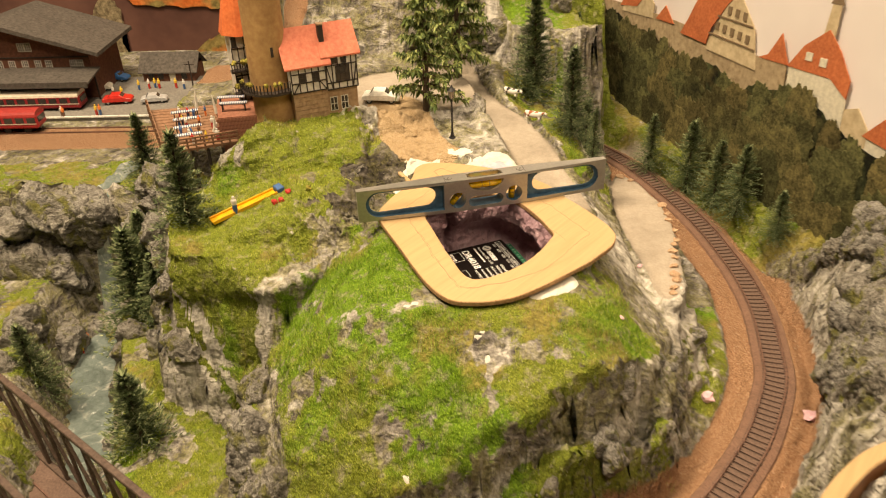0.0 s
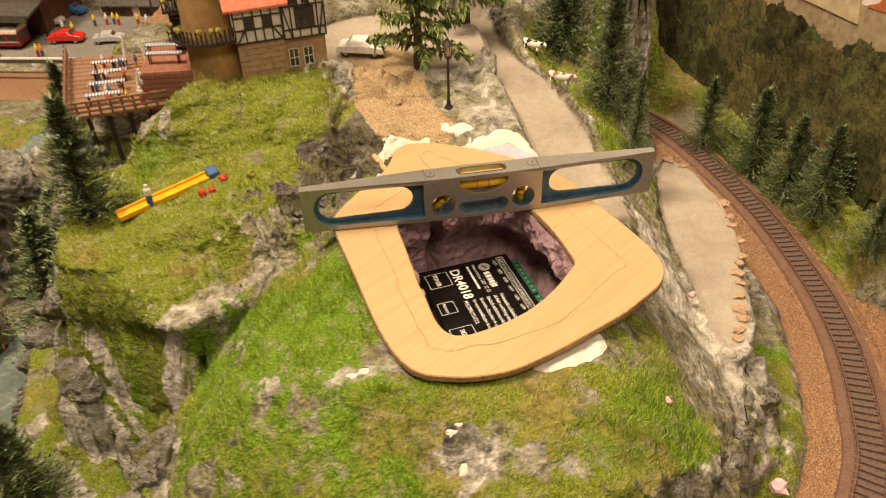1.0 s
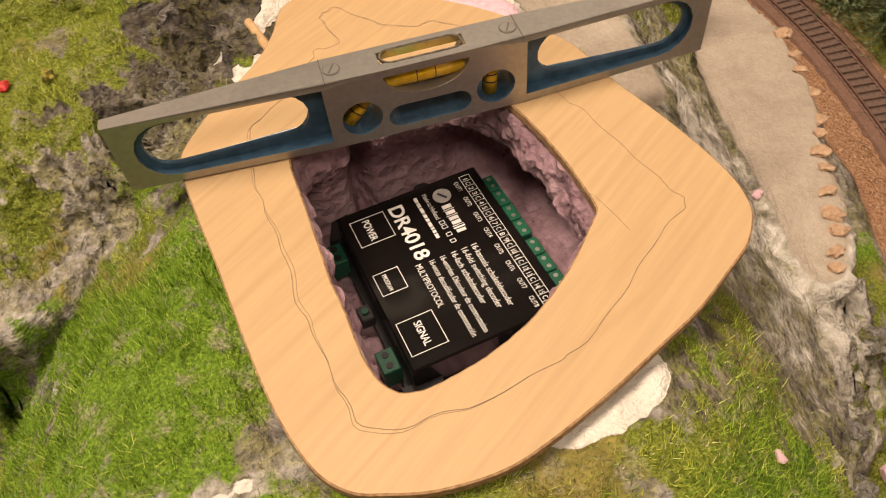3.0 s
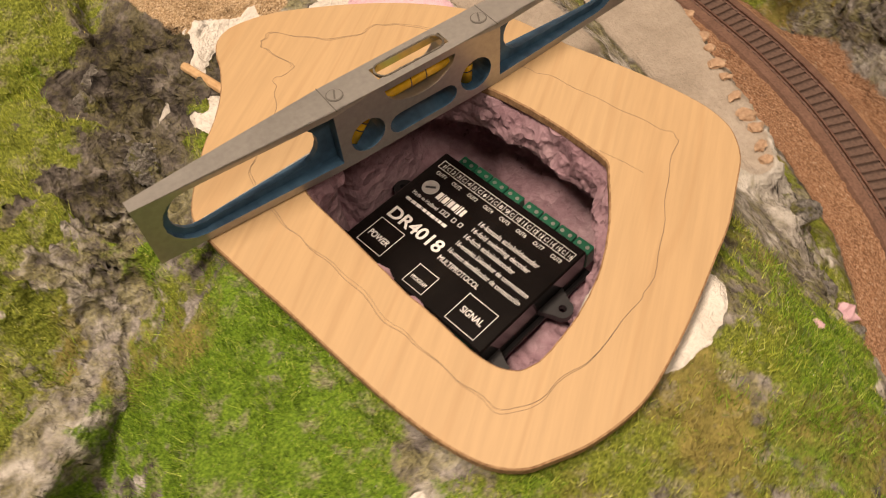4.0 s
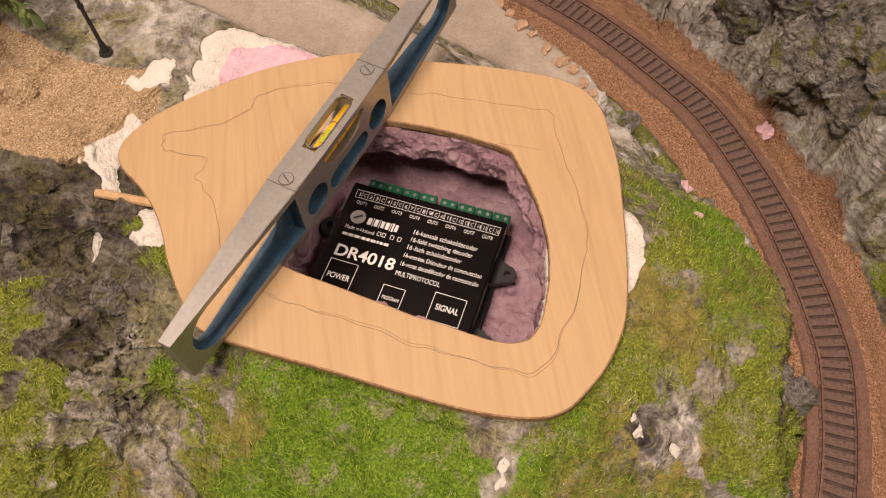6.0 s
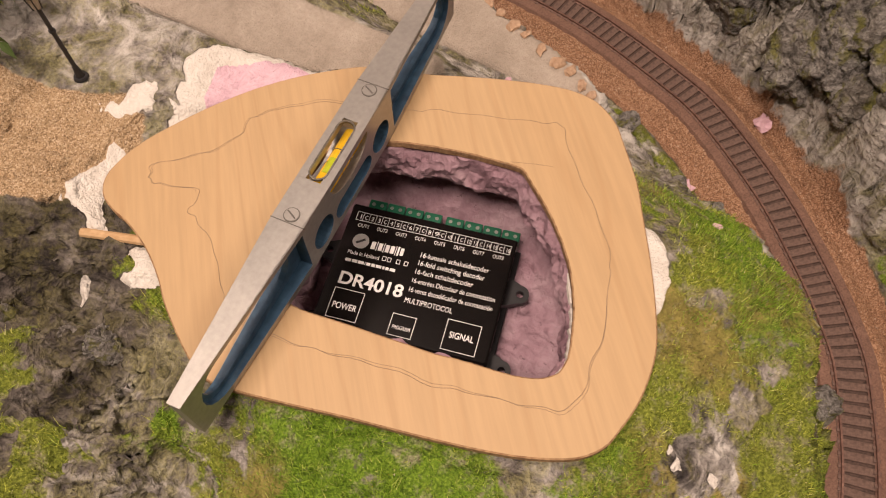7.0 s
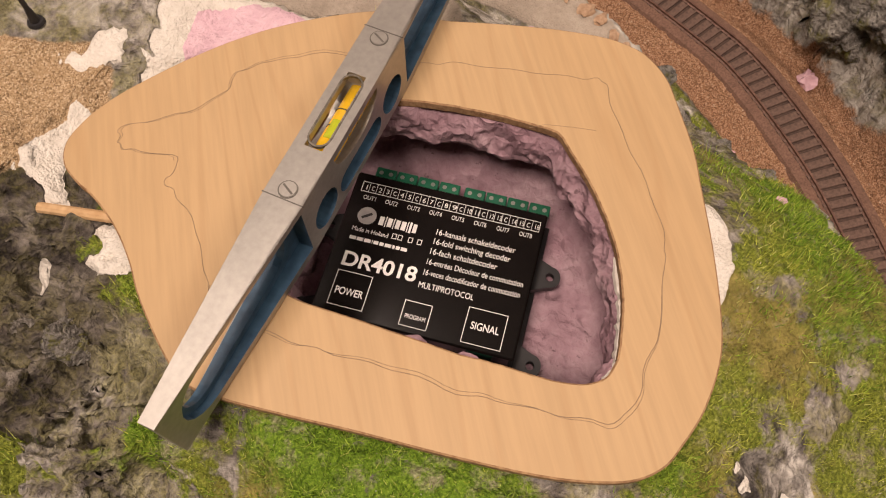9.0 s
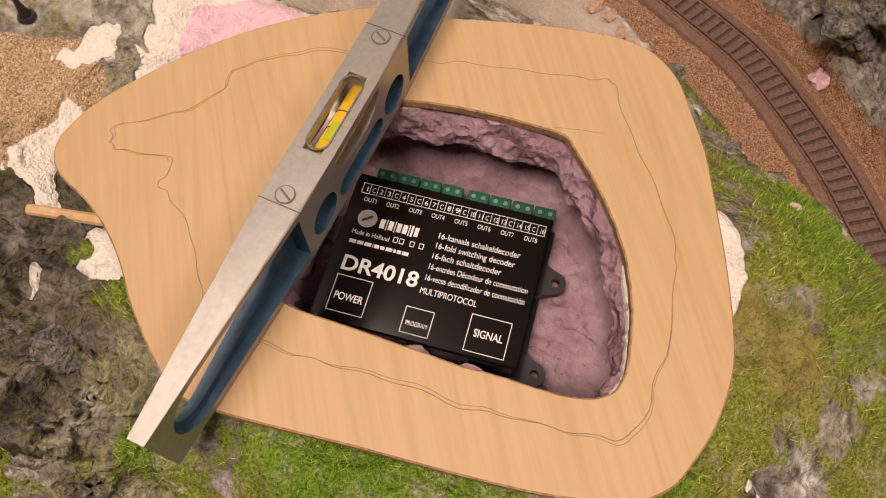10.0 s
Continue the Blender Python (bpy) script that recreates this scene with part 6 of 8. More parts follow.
def rock_mesh(seed):
    """A blocky boulder: a ball cut by a few flat planes, then roughened."""
    rnd = random.Random(seed)
    cuts = [(Vector((rnd.gauss(0, 1), rnd.gauss(0, 1), rnd.gauss(0, 1))).normalized(), rnd.uniform(0.55, 0.95)) for _ in range(16)]
    bm = bmesh.new()
    bmesh.ops.create_icosphere(bm, subdivisions=5, radius=1.0)
    for v in bm.verts:
        p = v.co.copy()
        q = p * 1.3 + Vector((seed * 7.1, seed * 3.3, 0))
        r = 1.05
        for nrm, d in cuts:
            c = nrm.dot(p)
            if c > 0.1:
                r = min(r, d / c)
        r *= 1 + 0.16 * noise.noise(q * 2.2) + 0.22 * (0.3 - abs(noise.noise(q * 4))) + 0.12 * (0.3 - abs(noise.noise(q * 10))) + 0.03 * noise.noise(q * 26)
        v.co = p * max(r, 0.3)
    me = bpy.data.meshes.new("rock_outcrop")
    bm.to_mesh(me)
    bm.free()
    for f in me.polygons:
        f.use_smooth = True
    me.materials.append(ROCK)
    return me


ROCKS = [rock_mesh(k) for k in range(5)]


def scatter_rocks(seed, line, count, spread, low, high, zoff, label):
    rnd = random.Random(seed)
    pts = smooth_loop(line, 12, closed=False)
    for k in range(count):
        q = pts[int((k + rnd.random()) / count * (len(pts) - 1))]
        x, y = q[0] + rnd.uniform(-spread, spread), q[1] + rnd.uniform(-spread, spread)
        if float(inside_distance(np.array([x]), np.array([y]), BOARD_OUT)[0]) > -0.022 or float(inside_distance(np.array([x]), np.array([y]), PATHWAY)[0]) > -0.010 or float(inside_distance(np.array([x]), np.array([y]), TRACK_PATH)[0]) > -0.010:
            continue
        r = rnd.uniform(low, high)
        if float(line_distance(np.array([x]), np.array([y]), TRACK)[0][0]) < 0.030 + r * 0.7:
            continue
        ob = new("rock_outcrop", rnd.choice(ROCKS))
        ob.matrix_world = pose(x, y, height(x, y) + zoff * r, rnd.uniform(-25, 25), rnd.uniform(-25, 25), rnd.uniform(0, 360)) @ Matrix.Diagonal((r, r * rnd.uniform(0.7, 1.1), r * rnd.uniform(0.9, 1.5), 1))
        tagged(ob, label, "rock", "rocks in the scenery")


GREY = "jagged grey cast plaster rock in the cliff"
scatter_rocks(1, [(-0.13, 0.50), (-0.105, 0.435), (-0.05, 0.375), (0.02, 0.365)], 16, 0.012, 0.010, 0.022, -0.35, GREY)
scatter_rocks(2, [(0.05, 0.378), (0.10, 0.395), (0.15, 0.43), (0.19, 0.46)], 12, 0.014, 0.007, 0.014, -0.30, GREY)
scatter_rocks(3, [(0.19, 0.47), (0.225, 0.515), (0.25, 0.56), (0.268, 0.61)], 9, 0.008, 0.005, 0.009, -0.35, GREY)
scatter_rocks(4, [(-0.235, 0.67), (-0.215, 0.60), (-0.17, 0.575), (-0.14, 0.545), (-0.13, 0.50)], 10, 0.018, 0.008, 0.017, -0.40, GREY)
scatter_rocks(6, [(-0.06, 0.76), (-0.045, 0.72), (-0.05, 0.68)], 5, 0.012, 0.006, 0.011, -0.70, "flat dark rock in the hillside")
scatter_rocks(7, [(-0.70, 0.87), (-0.56, 0.865), (-0.47, 0.86), (-0.41, 0.855)], 26, 0.02, 0.018, 0.04, -0.4, GREY)
scatter_rocks(8, [(-0.34, 0.84), (-0.29, 0.79), (-0.27, 0.74), (-0.265, 0.68)], 16, 0.015, 0.014, 0.03, -0.4, GREY)
scatter_rocks(11, [(-0.12, 1.03), (-0.02, 1.06), (0.08, 1.07), (0.16, 1.06), (0.225, 1.06)], 10, 0.02, 0.014, 0.026, -0.5, "tall grey cliff rock behind the meadow")
scatter_rocks(13, [(-0.46, 0.80), (-0.46, 0.70), (-0.45, 0.60)], 12, 0.02, 0.012, 0.03, -0.4, GREY)
scatter_rocks(14, [(-0.33, 0.72), (-0.335, 0.62), (-0.32, 0.52)], 10, 0.012, 0.010, 0.02, -0.4, GREY)

scatter_rocks(15, [(0.440, 0.705), (0.436, 0.67), (0.428, 0.62), (0.406, 0.556), (0.376, 0.503), (0.345, 0.455)], 36, 0.013, 0.012, 0.024, 0.0, "craggy grey cast rock on the bank beyond the line")

# ---------- stones that edge the path ----------
STONE = speckled("kerb_stone", (0.36, 0.225, 0.13), (0.58, 0.41, 0.27), 420, 0.85)


def build_kerb_stones():
    rnd = random.Random(6)
    pts = smooth_loop([(0.245, 0.862), (0.268, 0.838), (0.280, 0.815), (0.279, 0.790), (0.280, 0.762), (0.282, 0.742), (0.278, 0.722), (0.273, 0.702), (0.268, 0.682), (0.265, 0.660), (0.259, 0.640), (0.254, 0.626)], 6, closed=False)
    for k in range(19):
        q = pts[int(k / 18 * (len(pts) - 1))]
        bm = bmesh.new()
        bmesh.ops.create_icosphere(bm, subdivisions=2, radius=1.0)
        for v in bm.verts:
            v.co *= 1 + 0.55 * noise.noise(v.co * 1.5 + Vector((k * 3.7, 0, 0)))
        r = rnd.uniform(0.0030, 0.0050)
        x, y = q[0] + rnd.uniform(-0.0015, 0.0015), q[1]
        bmesh.ops.scale(bm, vec=(r * 1.25, r * rnd.uniform(0.7, 1.0), r * 0.55), verts=bm.verts)
        ob = part("kerb_stone", bm, STONE, None)
        ob.matrix_world = pose(x, y, height(x, y) + r * 0.3, 0, 0, rnd.uniform(-30, 30))
        tagged(ob, "flat pale brown stone edging the gravel path", "stone", "stones along the path")


build_kerb_stones()

# ---------- foam crumbs, plaster chips, dowel ----------
CRUMB = speckled("foam_crumb", (0.62, 0.38, 0.44), (0.80, 0.55, 0.60), 300, 0.8)
for k, (x, y, r) in enumerate(((0.2775, 0.555, 0.0056), (0.366, 0.538, 0.0068), (0.232, 0.672, 0.0026), (0.305, 0.925, 0.0022), (0.181, 0.518, 0.0022))):
    bm = bmesh.new()
    bmesh.ops.create_icosphere(bm, subdivisions=2, radius=r)
    for v in bm.verts:
        v.co *= 1 + 0.8 * noise.noise(v.co * 330 + Vector((k * 5.1, 0, 0)))
        v.co.z *= 0.75
    ob = part("foam_crumb", bm, CRUMB, None)
    ob.matrix_world = Matrix.Translation((x, y, height(x, y) + r * 0.6))
    tagged(ob, "pink foam crumb lying on the scenery", "foam crumb", "foam crumbs")
bm = bmesh.new()
cyl_bm(bm, 0.0022, 0.0022, 0.034, pose(0, 0, 0, 0, 90, 0), 10)
ob = part("dowel", bm, speckled("dowel_wood", (0.50, 0.31, 0.14), (0.66, 0.45, 0.24), 300, 0.6), None)
ob.matrix_world = pose(-0.008, 0.740, 0.1895, 0, -2, -62)
tagged(ob, "short pale wooden dowel under the board", "dowel")

# ---------- tower house ----------
ROOF_RED = speckled("red_roof_tiles", (0.50, 0.13, 0.075), (0.66, 0.22, 0.13), 260, 0.7)
ORANGE_ROOF = speckled("orange_roof_tiles", (0.62, 0.13, 0.035), (0.78, 0.22, 0.07), 260, 0.7)
RENDER_WHITE = plain("white_infill", (0.70, 0.66, 0.58), 0.8)
TIMBER = plain("dark_timber", (0.035, 0.024, 0.018), 0.7)
SANDSTONE = speckled("sandstone_block", (0.30, 0.19, 0.11), (0.48, 0.33, 0.20), 260, 0.85)
TOWER_STONE = speckled("ochre_tower_stone", (0.36, 0.20, 0.08), (0.50, 0.31, 0.13), 160, 0.85, bump=0.5)
GLASS_DARK = plain("dark_pane", (0.05, 0.045, 0.04), 0.15)
FLOWER = speckled("yellow_flowers", (0.09, 0.11, 0.02), (0.42, 0.33, 0.05), 600, 0.8)
BRICK = speckled("red_brick", (0.20, 0.075, 0.045), (0.36, 0.16, 0.10), 420, 0.85)
PLANK = speckled("deck_plank", (0.17, 0.085, 0.045), (0.30, 0.17, 0.10), 380, 0.8)
CLOTH = speckled("white_cloth", (0.60, 0.57, 0.52), (0.78, 0.75, 0.70), 500, 0.8)
CLOTH_BLUE = plain("blue_check", (0.10, 0.13, 0.24), 0.8)


def beam(parent, x0, z0, x1, z1, y, w=0.0011):
    bm = bmesh.new()
    ln = math.hypot(x1 - x0, z1 - z0)
    ang = math.degrees(math.atan2(z1 - z0, x1 - x0))
    box_bm(bm, ln, 0.0009, w, pose((x0 + x1) / 2, y, (z0 + z1) / 2, 0, -ang, 0) @ Matrix.Translation((0, 0, -w / 2)))
    return part("timber_beam", bm, TIMBER, parent)


def small_window(parent, x, z, w, h, y, frame_mat=None, bars=(1, 1)):
    bm = bmesh.new()
    box_bm(bm, w, 0.0006, h, Matrix.Translation((x, y, z)))
    win = part("window", bm, GLASS_DARK, parent, "dark small-paned window")
    for k in range(bars[0] + 2):
        bm = bmesh.new()
        box_bm(bm, 0.0006, 0.0010, h + 0.0006, Matrix.Translation((x - w / 2 + w * k / (bars[0] + 1), y - 0.0004, z - 0.0003)))
        part("glazing_bar", bm, frame_mat or RENDER_WHITE, win)
    for k in range(bars[1] + 2):
        bm = bmesh.new()
        box_bm(bm, w + 0.0004, 0.0008, 0.0006, Matrix.Translation((x, y - 0.0005, z - 0.0003 + h * k / (bars[1] + 1))))
        part("glazing_bar", bm, frame_mat or RENDER_WHITE, win)
    return win


def block_courses(parent, x0, x1, y, z0, z1, rows, cols, mat, seed):
    """Squared stones laid in courses on a front face."""
    rnd = random.Random(seed)
    hgt = (z1 - z0) / rows
    for r in range(rows):
        x = x0
        while x < x1 - 0.001:
            w = min(rnd.uniform(0.7, 1.4) * (x1 - x0) / cols, x1 - x)
            if x1 - x - w < 0.0015:
                w = x1 - x
            bm = bmesh.new()
            box_bm(bm, w - 0.0004, 0.0012, hgt - 0.0004, Matrix.Translation((x + w / 2, y - rnd.uniform(0, 0.0003), z0 + r * hgt + 0.0002)))
            part("stone", bm, mat, parent)
            x += w


def gable_roof(parent, x0, x1, y0, y1, z0, z1, over, mat, name="roof", thick=0.0018):
    """A pitched roof with its ridge along x."""
    bm = bmesh.new()
    ym = (y0 + y1) / 2
    prof = [(y0 - over, z0 - over * 0.9), (ym, z1), (y1 + over, z0 - over * 0.9), (y1 + over, z0 - over * 0.9 + thick), (ym, z1 + thick * 1.4), (y0 - over, z0 - over * 0.9 + thick)]
    a = [bm.verts.new((x0 - over, y, z)) for y, z in prof]
    b = [bm.verts.new((x1 + over, y, z)) for y, z in prof]
    n = len(prof)
    for k in range(n):
        bm.faces.new((a[k], a[(k + 1) % n], b[(k + 1) % n], b[k]))
    bm.faces.new(a)
    bm.faces.new(list(reversed(b)))
    bmesh.ops.recalc_face_normals(bm, faces=bm.faces)
    return part(name, bm, mat, parent)


def build_tower_house():
    root = empty("tower_house", pose(-0.120, 0.797, 0.212, 0, 0, 25), "half-timbered model house with round tower and red tiled roof", "house")

    def wall(name, x0, x1, y0, y1, z0, z1, mat, label=""):
        bm = bmesh.new()
        box_bm(bm, x1 - x0, y1 - y0, z1 - z0, Matrix.Translation(((x0 + x1) / 2, (y0 + y1) / 2, z0)))
        return part(name, bm, mat, root, label)

    base = wall("stone_storey", 0.0, 0.0365, 0.0, 0.045, -0.012, 0.043, SANDSTONE, "sandstone ground floor")
    block_courses(base, 0.0, 0.0365, -0.0002, 0.0, 0.043, 9, 6, SANDSTONE, 3)
    base2 = wall("stone_storey", 0.037, 0.071, 0.003, 0.045, -0.012, 0.040, SANDSTONE, "sandstone ground floor")
    for x in (0.0435, 0.0555):
        small_window(base2, x, 0.017, 0.0075, 0.015, 0.0026, None, (1, 1))
    up1 = wall("timber_storey", -0.0008, 0.037, -0.0012, 0.045, 0.0432, 0.0735, RENDER_WHITE, "white half-timbered storey")
    up2 = wall("timber_storey", 0.0375, 0.0722, 0.0015, 0.045, 0.0402, 0.078, RENDER_WHITE, "white half-timbered storey")
    y = -0.0017
    for z in (0.0436, 0.0540, 0.0640, 0.0728):
        beam(up1, -0.0008, z, 0.037, z, y)
    for x in (-0.0004, 0.0078, 0.0150, 0.0220, 0.0290, 0.0366):
        beam(up1, x, 0.0436, x, 0.0728, y - 0.0001)
    beam(up1, 0.0004, 0.0436, 0.0074, 0.0540, y - 0.0002)
    beam(up1, 0.0364, 0.0436, 0.0294, 0.0540, y - 0.0002)
    for x in (0.0114, 0.0255):
        small_window(up1, x, 0.0550, 0.0060, 0.0085, y + 0.0001, TIMBER)
    y = 0.0010
    for z in (0.0408, 0.0480, 0.0668, 0.0772):
        beam(up2, 0.0375, z, 0.0722, z, y)
    for x in (0.0380, 0.0445, 0.0510, 0.0600, 0.0660, 0.0718):
        beam(up2, x, 0.0408, x, 0.0772, y - 0.0001)
    beam(up2, 0.0385, 0.0668, 0.0440, 0.0410, y - 0.0002)
    beam(up2, 0.0715, 0.0668, 0.0665, 0.0410, y - 0.0002)
    small_window(up2, 0.0555, 0.0490, 0.0150, 0.0165, y - 0.0002, TIMBER, (2, 1))
    small_window(up2, 0.0475, 0.0690, 0.0055, 0.0070, y - 0.0002, TIMBER)
    small_window(up2, 0.0575, 0.0690, 0.0055, 0.0070, y - 0.0002, TIMBER)
    gable_roof(root, -0.003, 0.039, 0.0, 0.045, 0.0730, 0.104, 0.004, ROOF_RED)
    gable_roof(root, 0.0362, 0.0735, 0.002, 0.045, 0.0782, 0.104, 0.003, ROOF_RED)
    chimney = wall("chimney", 0.036, 0.0415, 0.010, 0.016, 0.085, 0.108, TIMBER, "dark brick chimney")
    bm = bmesh.new()
    box_bm(bm, 0.0066, 0.0072, 0.0014, Matrix.Translation((0.03875, 0.013, 0.108)))
    part("cap", bm, SANDSTONE, chimney)
    # tower
    cx, cy = -0.016, 0.0290
    bm = bmesh.new()
    prof = [(0.0225, -0.015), (0.0215, 0.03), (0.0208, 0.10), (0.0205, 0.17), (0.0212, 0.20), (0.0240, 0.21), (0.0240, 0.23)]
    rows = [[bm.verts.new((cx + r * math.cos(2 * math.pi * k / 32), cy + r * math.sin(2 * math.pi * k / 32), z)) for k in range(32)] for r, z in prof]
    for a, b in zip(rows, rows[1:]):
        for k in range(32):
            bm.faces.new((a[k], a[(k + 1) % 32], b[(k + 1) % 32], b[k]))
    bm.faces.new(rows[-1])
    tower = part("tower", bm, TOWER_STONE, root, "round ochre stone tower", True)
    bm = bmesh.new()
    box_bm(bm, 0.0026, 0.004, 0.010, pose(cx + 0.0195 * math.sin(radians(4)), cy - 0.0200, 0.083))
    part("slit_window", bm, TIMBER, tower)
    bm = bmesh.new()
    cyl_bm(bm, 0.027, 0.001, 0.05, Matrix.Translation((cx, cy, 0.23)), 24)
    part("tower_roof", bm, ORANGE_ROOF, root)
    # balcony round the tower
    bm = bmesh.new()
    for r0, r1, z0, z1 in ((0.0205, 0.0310, 0.0445, 0.0470),):
        a = [[bm.verts.new((cx + r * math.cos(t), cy + r * math.sin(t), z)) for t in [math.pi * (0.95 + 1.0 * k / 24) for k in range(25)]] for r, z in ((r0, z0), (r1, z0), (r1, z1), (r0, z1))]
        for i in range(4):
            p, q = a[i], a[(i + 1) % 4]
            for k in range(24):
                bm.faces.new((p[k], p[k + 1], q[k + 1], q[k]))
    bmesh.ops.recalc_face_normals(bm, faces=bm.faces)
    balcony = part("balcony", bm, TIMBER, root, "dark wooden balcony with yellow flowers")
    for k in range(26):
        t = math.pi * (0.96 + 0.98 * k / 25)
        bm = bmesh.new()
        box_bm(bm, 0.0013, 0.0008, 0.0100, pose(cx + 0.0302 * math.cos(t), cy + 0.0302 * math.sin(t), 0.0468, 0, 0, math.degrees(t) + 90))
        part("baluster", bm, TIMBER, balcony)
    rnd = random.Random(9)
    for k in range(9):
        t = math.pi * (1.02 + 0.9 * (k + 0.4 * math.sin(k * 2.3)) / 8)
        bm = bmesh.new()
        bmesh.ops.create_icosphere(bm, subdivisions=2, radius=0.0024)
        for v in bm.verts:
            v.co *= 1 + 0.7 * noise.noise(v.co * 900 + Vector((k, 0, 0)))
        bmesh.ops.translate(bm, verts=bm.verts, vec=(cx + 0.0305 * math.cos(t), cy + 0.0305 * math.sin(t), 0.0568))
        part("flowers", bm, FLOWER, balcony)
    # turret with orange roof
    tx, ty = -0.028, 0.092
    turret = wall("turret", tx - 0.017, tx + 0.017, ty - 0.014, ty + 0.016, -0.01, 0.094, RENDER_WHITE, "white half-timbered turret")
    yy = ty - 0.0147
    for z in (0.012, 0.030, 0.046, 0.062, 0.076, 0.093):
        beam(turret, tx - 0.017, z, tx + 0.017, z, yy)
    for k in range(6):
        beam(turret, tx - 0.0165 + k * 0.0066, 0.0, tx - 0.0165 + k * 0.0066, 0.078, yy - 0.0001)
    for z in (0.033, 0.078):
        for k in (0, 2, 4):
            small_window(turret, tx - 0.0132 + k * 0.0066, z, 0.0050, 0.0105, yy + 0.0001, TIMBER)
    for z in (0.026, 0.052):
        bm = bmesh.new()
        box_bm(bm, 0.041, 0.010, 0.0020, Matrix.Translation((tx - 0.001, ty - 0.019, z)))
        gallery = part("gallery", bm, TIMBER, root, "dark wooden gallery with flower boxes")
        for k in range(15):
            bm = bmesh.new()
            box_bm(bm, 0.0009, 0.0009, 0.0085, Matrix.Translation((tx - 0.0205 + k * 0.00283, ty - 0.0235, z + 0.002)))
            part("baluster", bm, TIMBER, gallery)
        bm = bmesh.new()
        box_bm(bm, 0.042, 0.0016, 0.0012, Matrix.Translation((tx - 0.001, ty - 0.0235, z + 0.0104)))
        part("handrail", bm, TIMBER, gallery)
        for k in range(5):
            bm = bmesh.new()
            bmesh.ops.create_icosphere(bm, subdivisions=2, radius=0.0030)
            for v in bm.verts:
                v.co *= 1 + 0.7 * noise.noise(v.co * 800 + Vector((k * 3, z * 100, 0)))
            bmesh.ops.translate(bm, verts=bm.verts, vec=(tx - 0.018 + k * 0.0085 + rnd.uniform(-0.002, 0.002), ty - 0.0245, z + 0.0118))
            part("flowers", bm, FLOWER, gallery)
    bm = bmesh.new()
    geo = bmesh.ops.create_cone(bm, cap_ends=True, segments=8, radius1=0.0255, radius2=0.0006, depth=0.100)
    bmesh.ops.transform(bm, matrix=pose(tx, ty, 0.091 + 0.050, 0, 0, 22.5), verts=geo["verts"])
    part("turret_roof", bm, ORANGE_ROOF, root, "steep orange turret roof")
    return root


build_tower_house()


# ---------- terrace and deck ----------
def slab(name, quad, z0, z1, mat, parent=None, label=""):
    bm = bmesh.new()
    a = [bm.verts.new((x, y, z0)) for x, y in quad]
    b = [bm.verts.new((x, y, z1)) for x, y in quad]
    n = len(quad)
    bm.faces.new(list(reversed(a)))
    bm.faces.new(b)
    for k in range(n):
        bm.faces.new((a[k], a[(k + 1) % n], b[(k + 1) % n], b[k]))
    bmesh.ops.recalc_face_normals(bm, faces=bm.faces)
    return part(name, bm, mat, parent, label)


terrace = slab("brick_terrace", [(-0.205, 0.797), (-0.156, 0.806), (-0.172, 0.862), (-0.223, 0.862)], 0.185, 0.2300, BRICK)
tagged(terrace, "red brick terrace beside the tower house", "terrace")
for r in range(5):
    for k in range(13):
        bm = bmesh.new()
        box_bm(bm, 0.0034, 0.0010, 0.0036, None, 0.0)
        b = part("brick", bm, BRICK, terrace)
        f = (k + 0.5 * (r % 2) + 0.1) / 13.4
        b.matrix_basis = pose(-0.205 + 0.049 * f, 0.797 + 0.009 * f - 0.0003, 0.2085 + r * 0.0042, 0, 0, 10.4)


def bench_table(x, y, z, yaw, n=12):
    root = empty("beer_table", pose(x, y, z, 0, 0, yaw), "long folding table under a blue and white check cloth", "table", "tables in the beer garden")
    bm = bmesh.new()
    box_bm(bm, 0.030, 0.0062, 0.0012, Matrix.Translation((0, 0, 0.0084)), 0.0003)
    part("tabletop", bm, CLOTH, root)
    for k in range(n):
        bm = bmesh.new()
        box_bm(bm, 0.0012, 0.0064, 0.0014, Matrix.Translation((-0.0138 + k * 0.0276 / (n - 1), 0, 0.0084)))
        part("check_stripe", bm, CLOTH_BLUE, root)
    for sx in (-1, 1):
        for sy in (-1, 1):
            bm = bmesh.new()
            box_bm(bm, 0.0009, 0.0009, 0.0085, Matrix.Translation((sx * 0.012, sy * 0.0022, 0)))
            part("leg", bm, TIMBER, root)
    return root


bench_table(-0.192, 0.818, 0.2301, 6)
bench_table(-0.199, 0.836, 0.2301, 6)


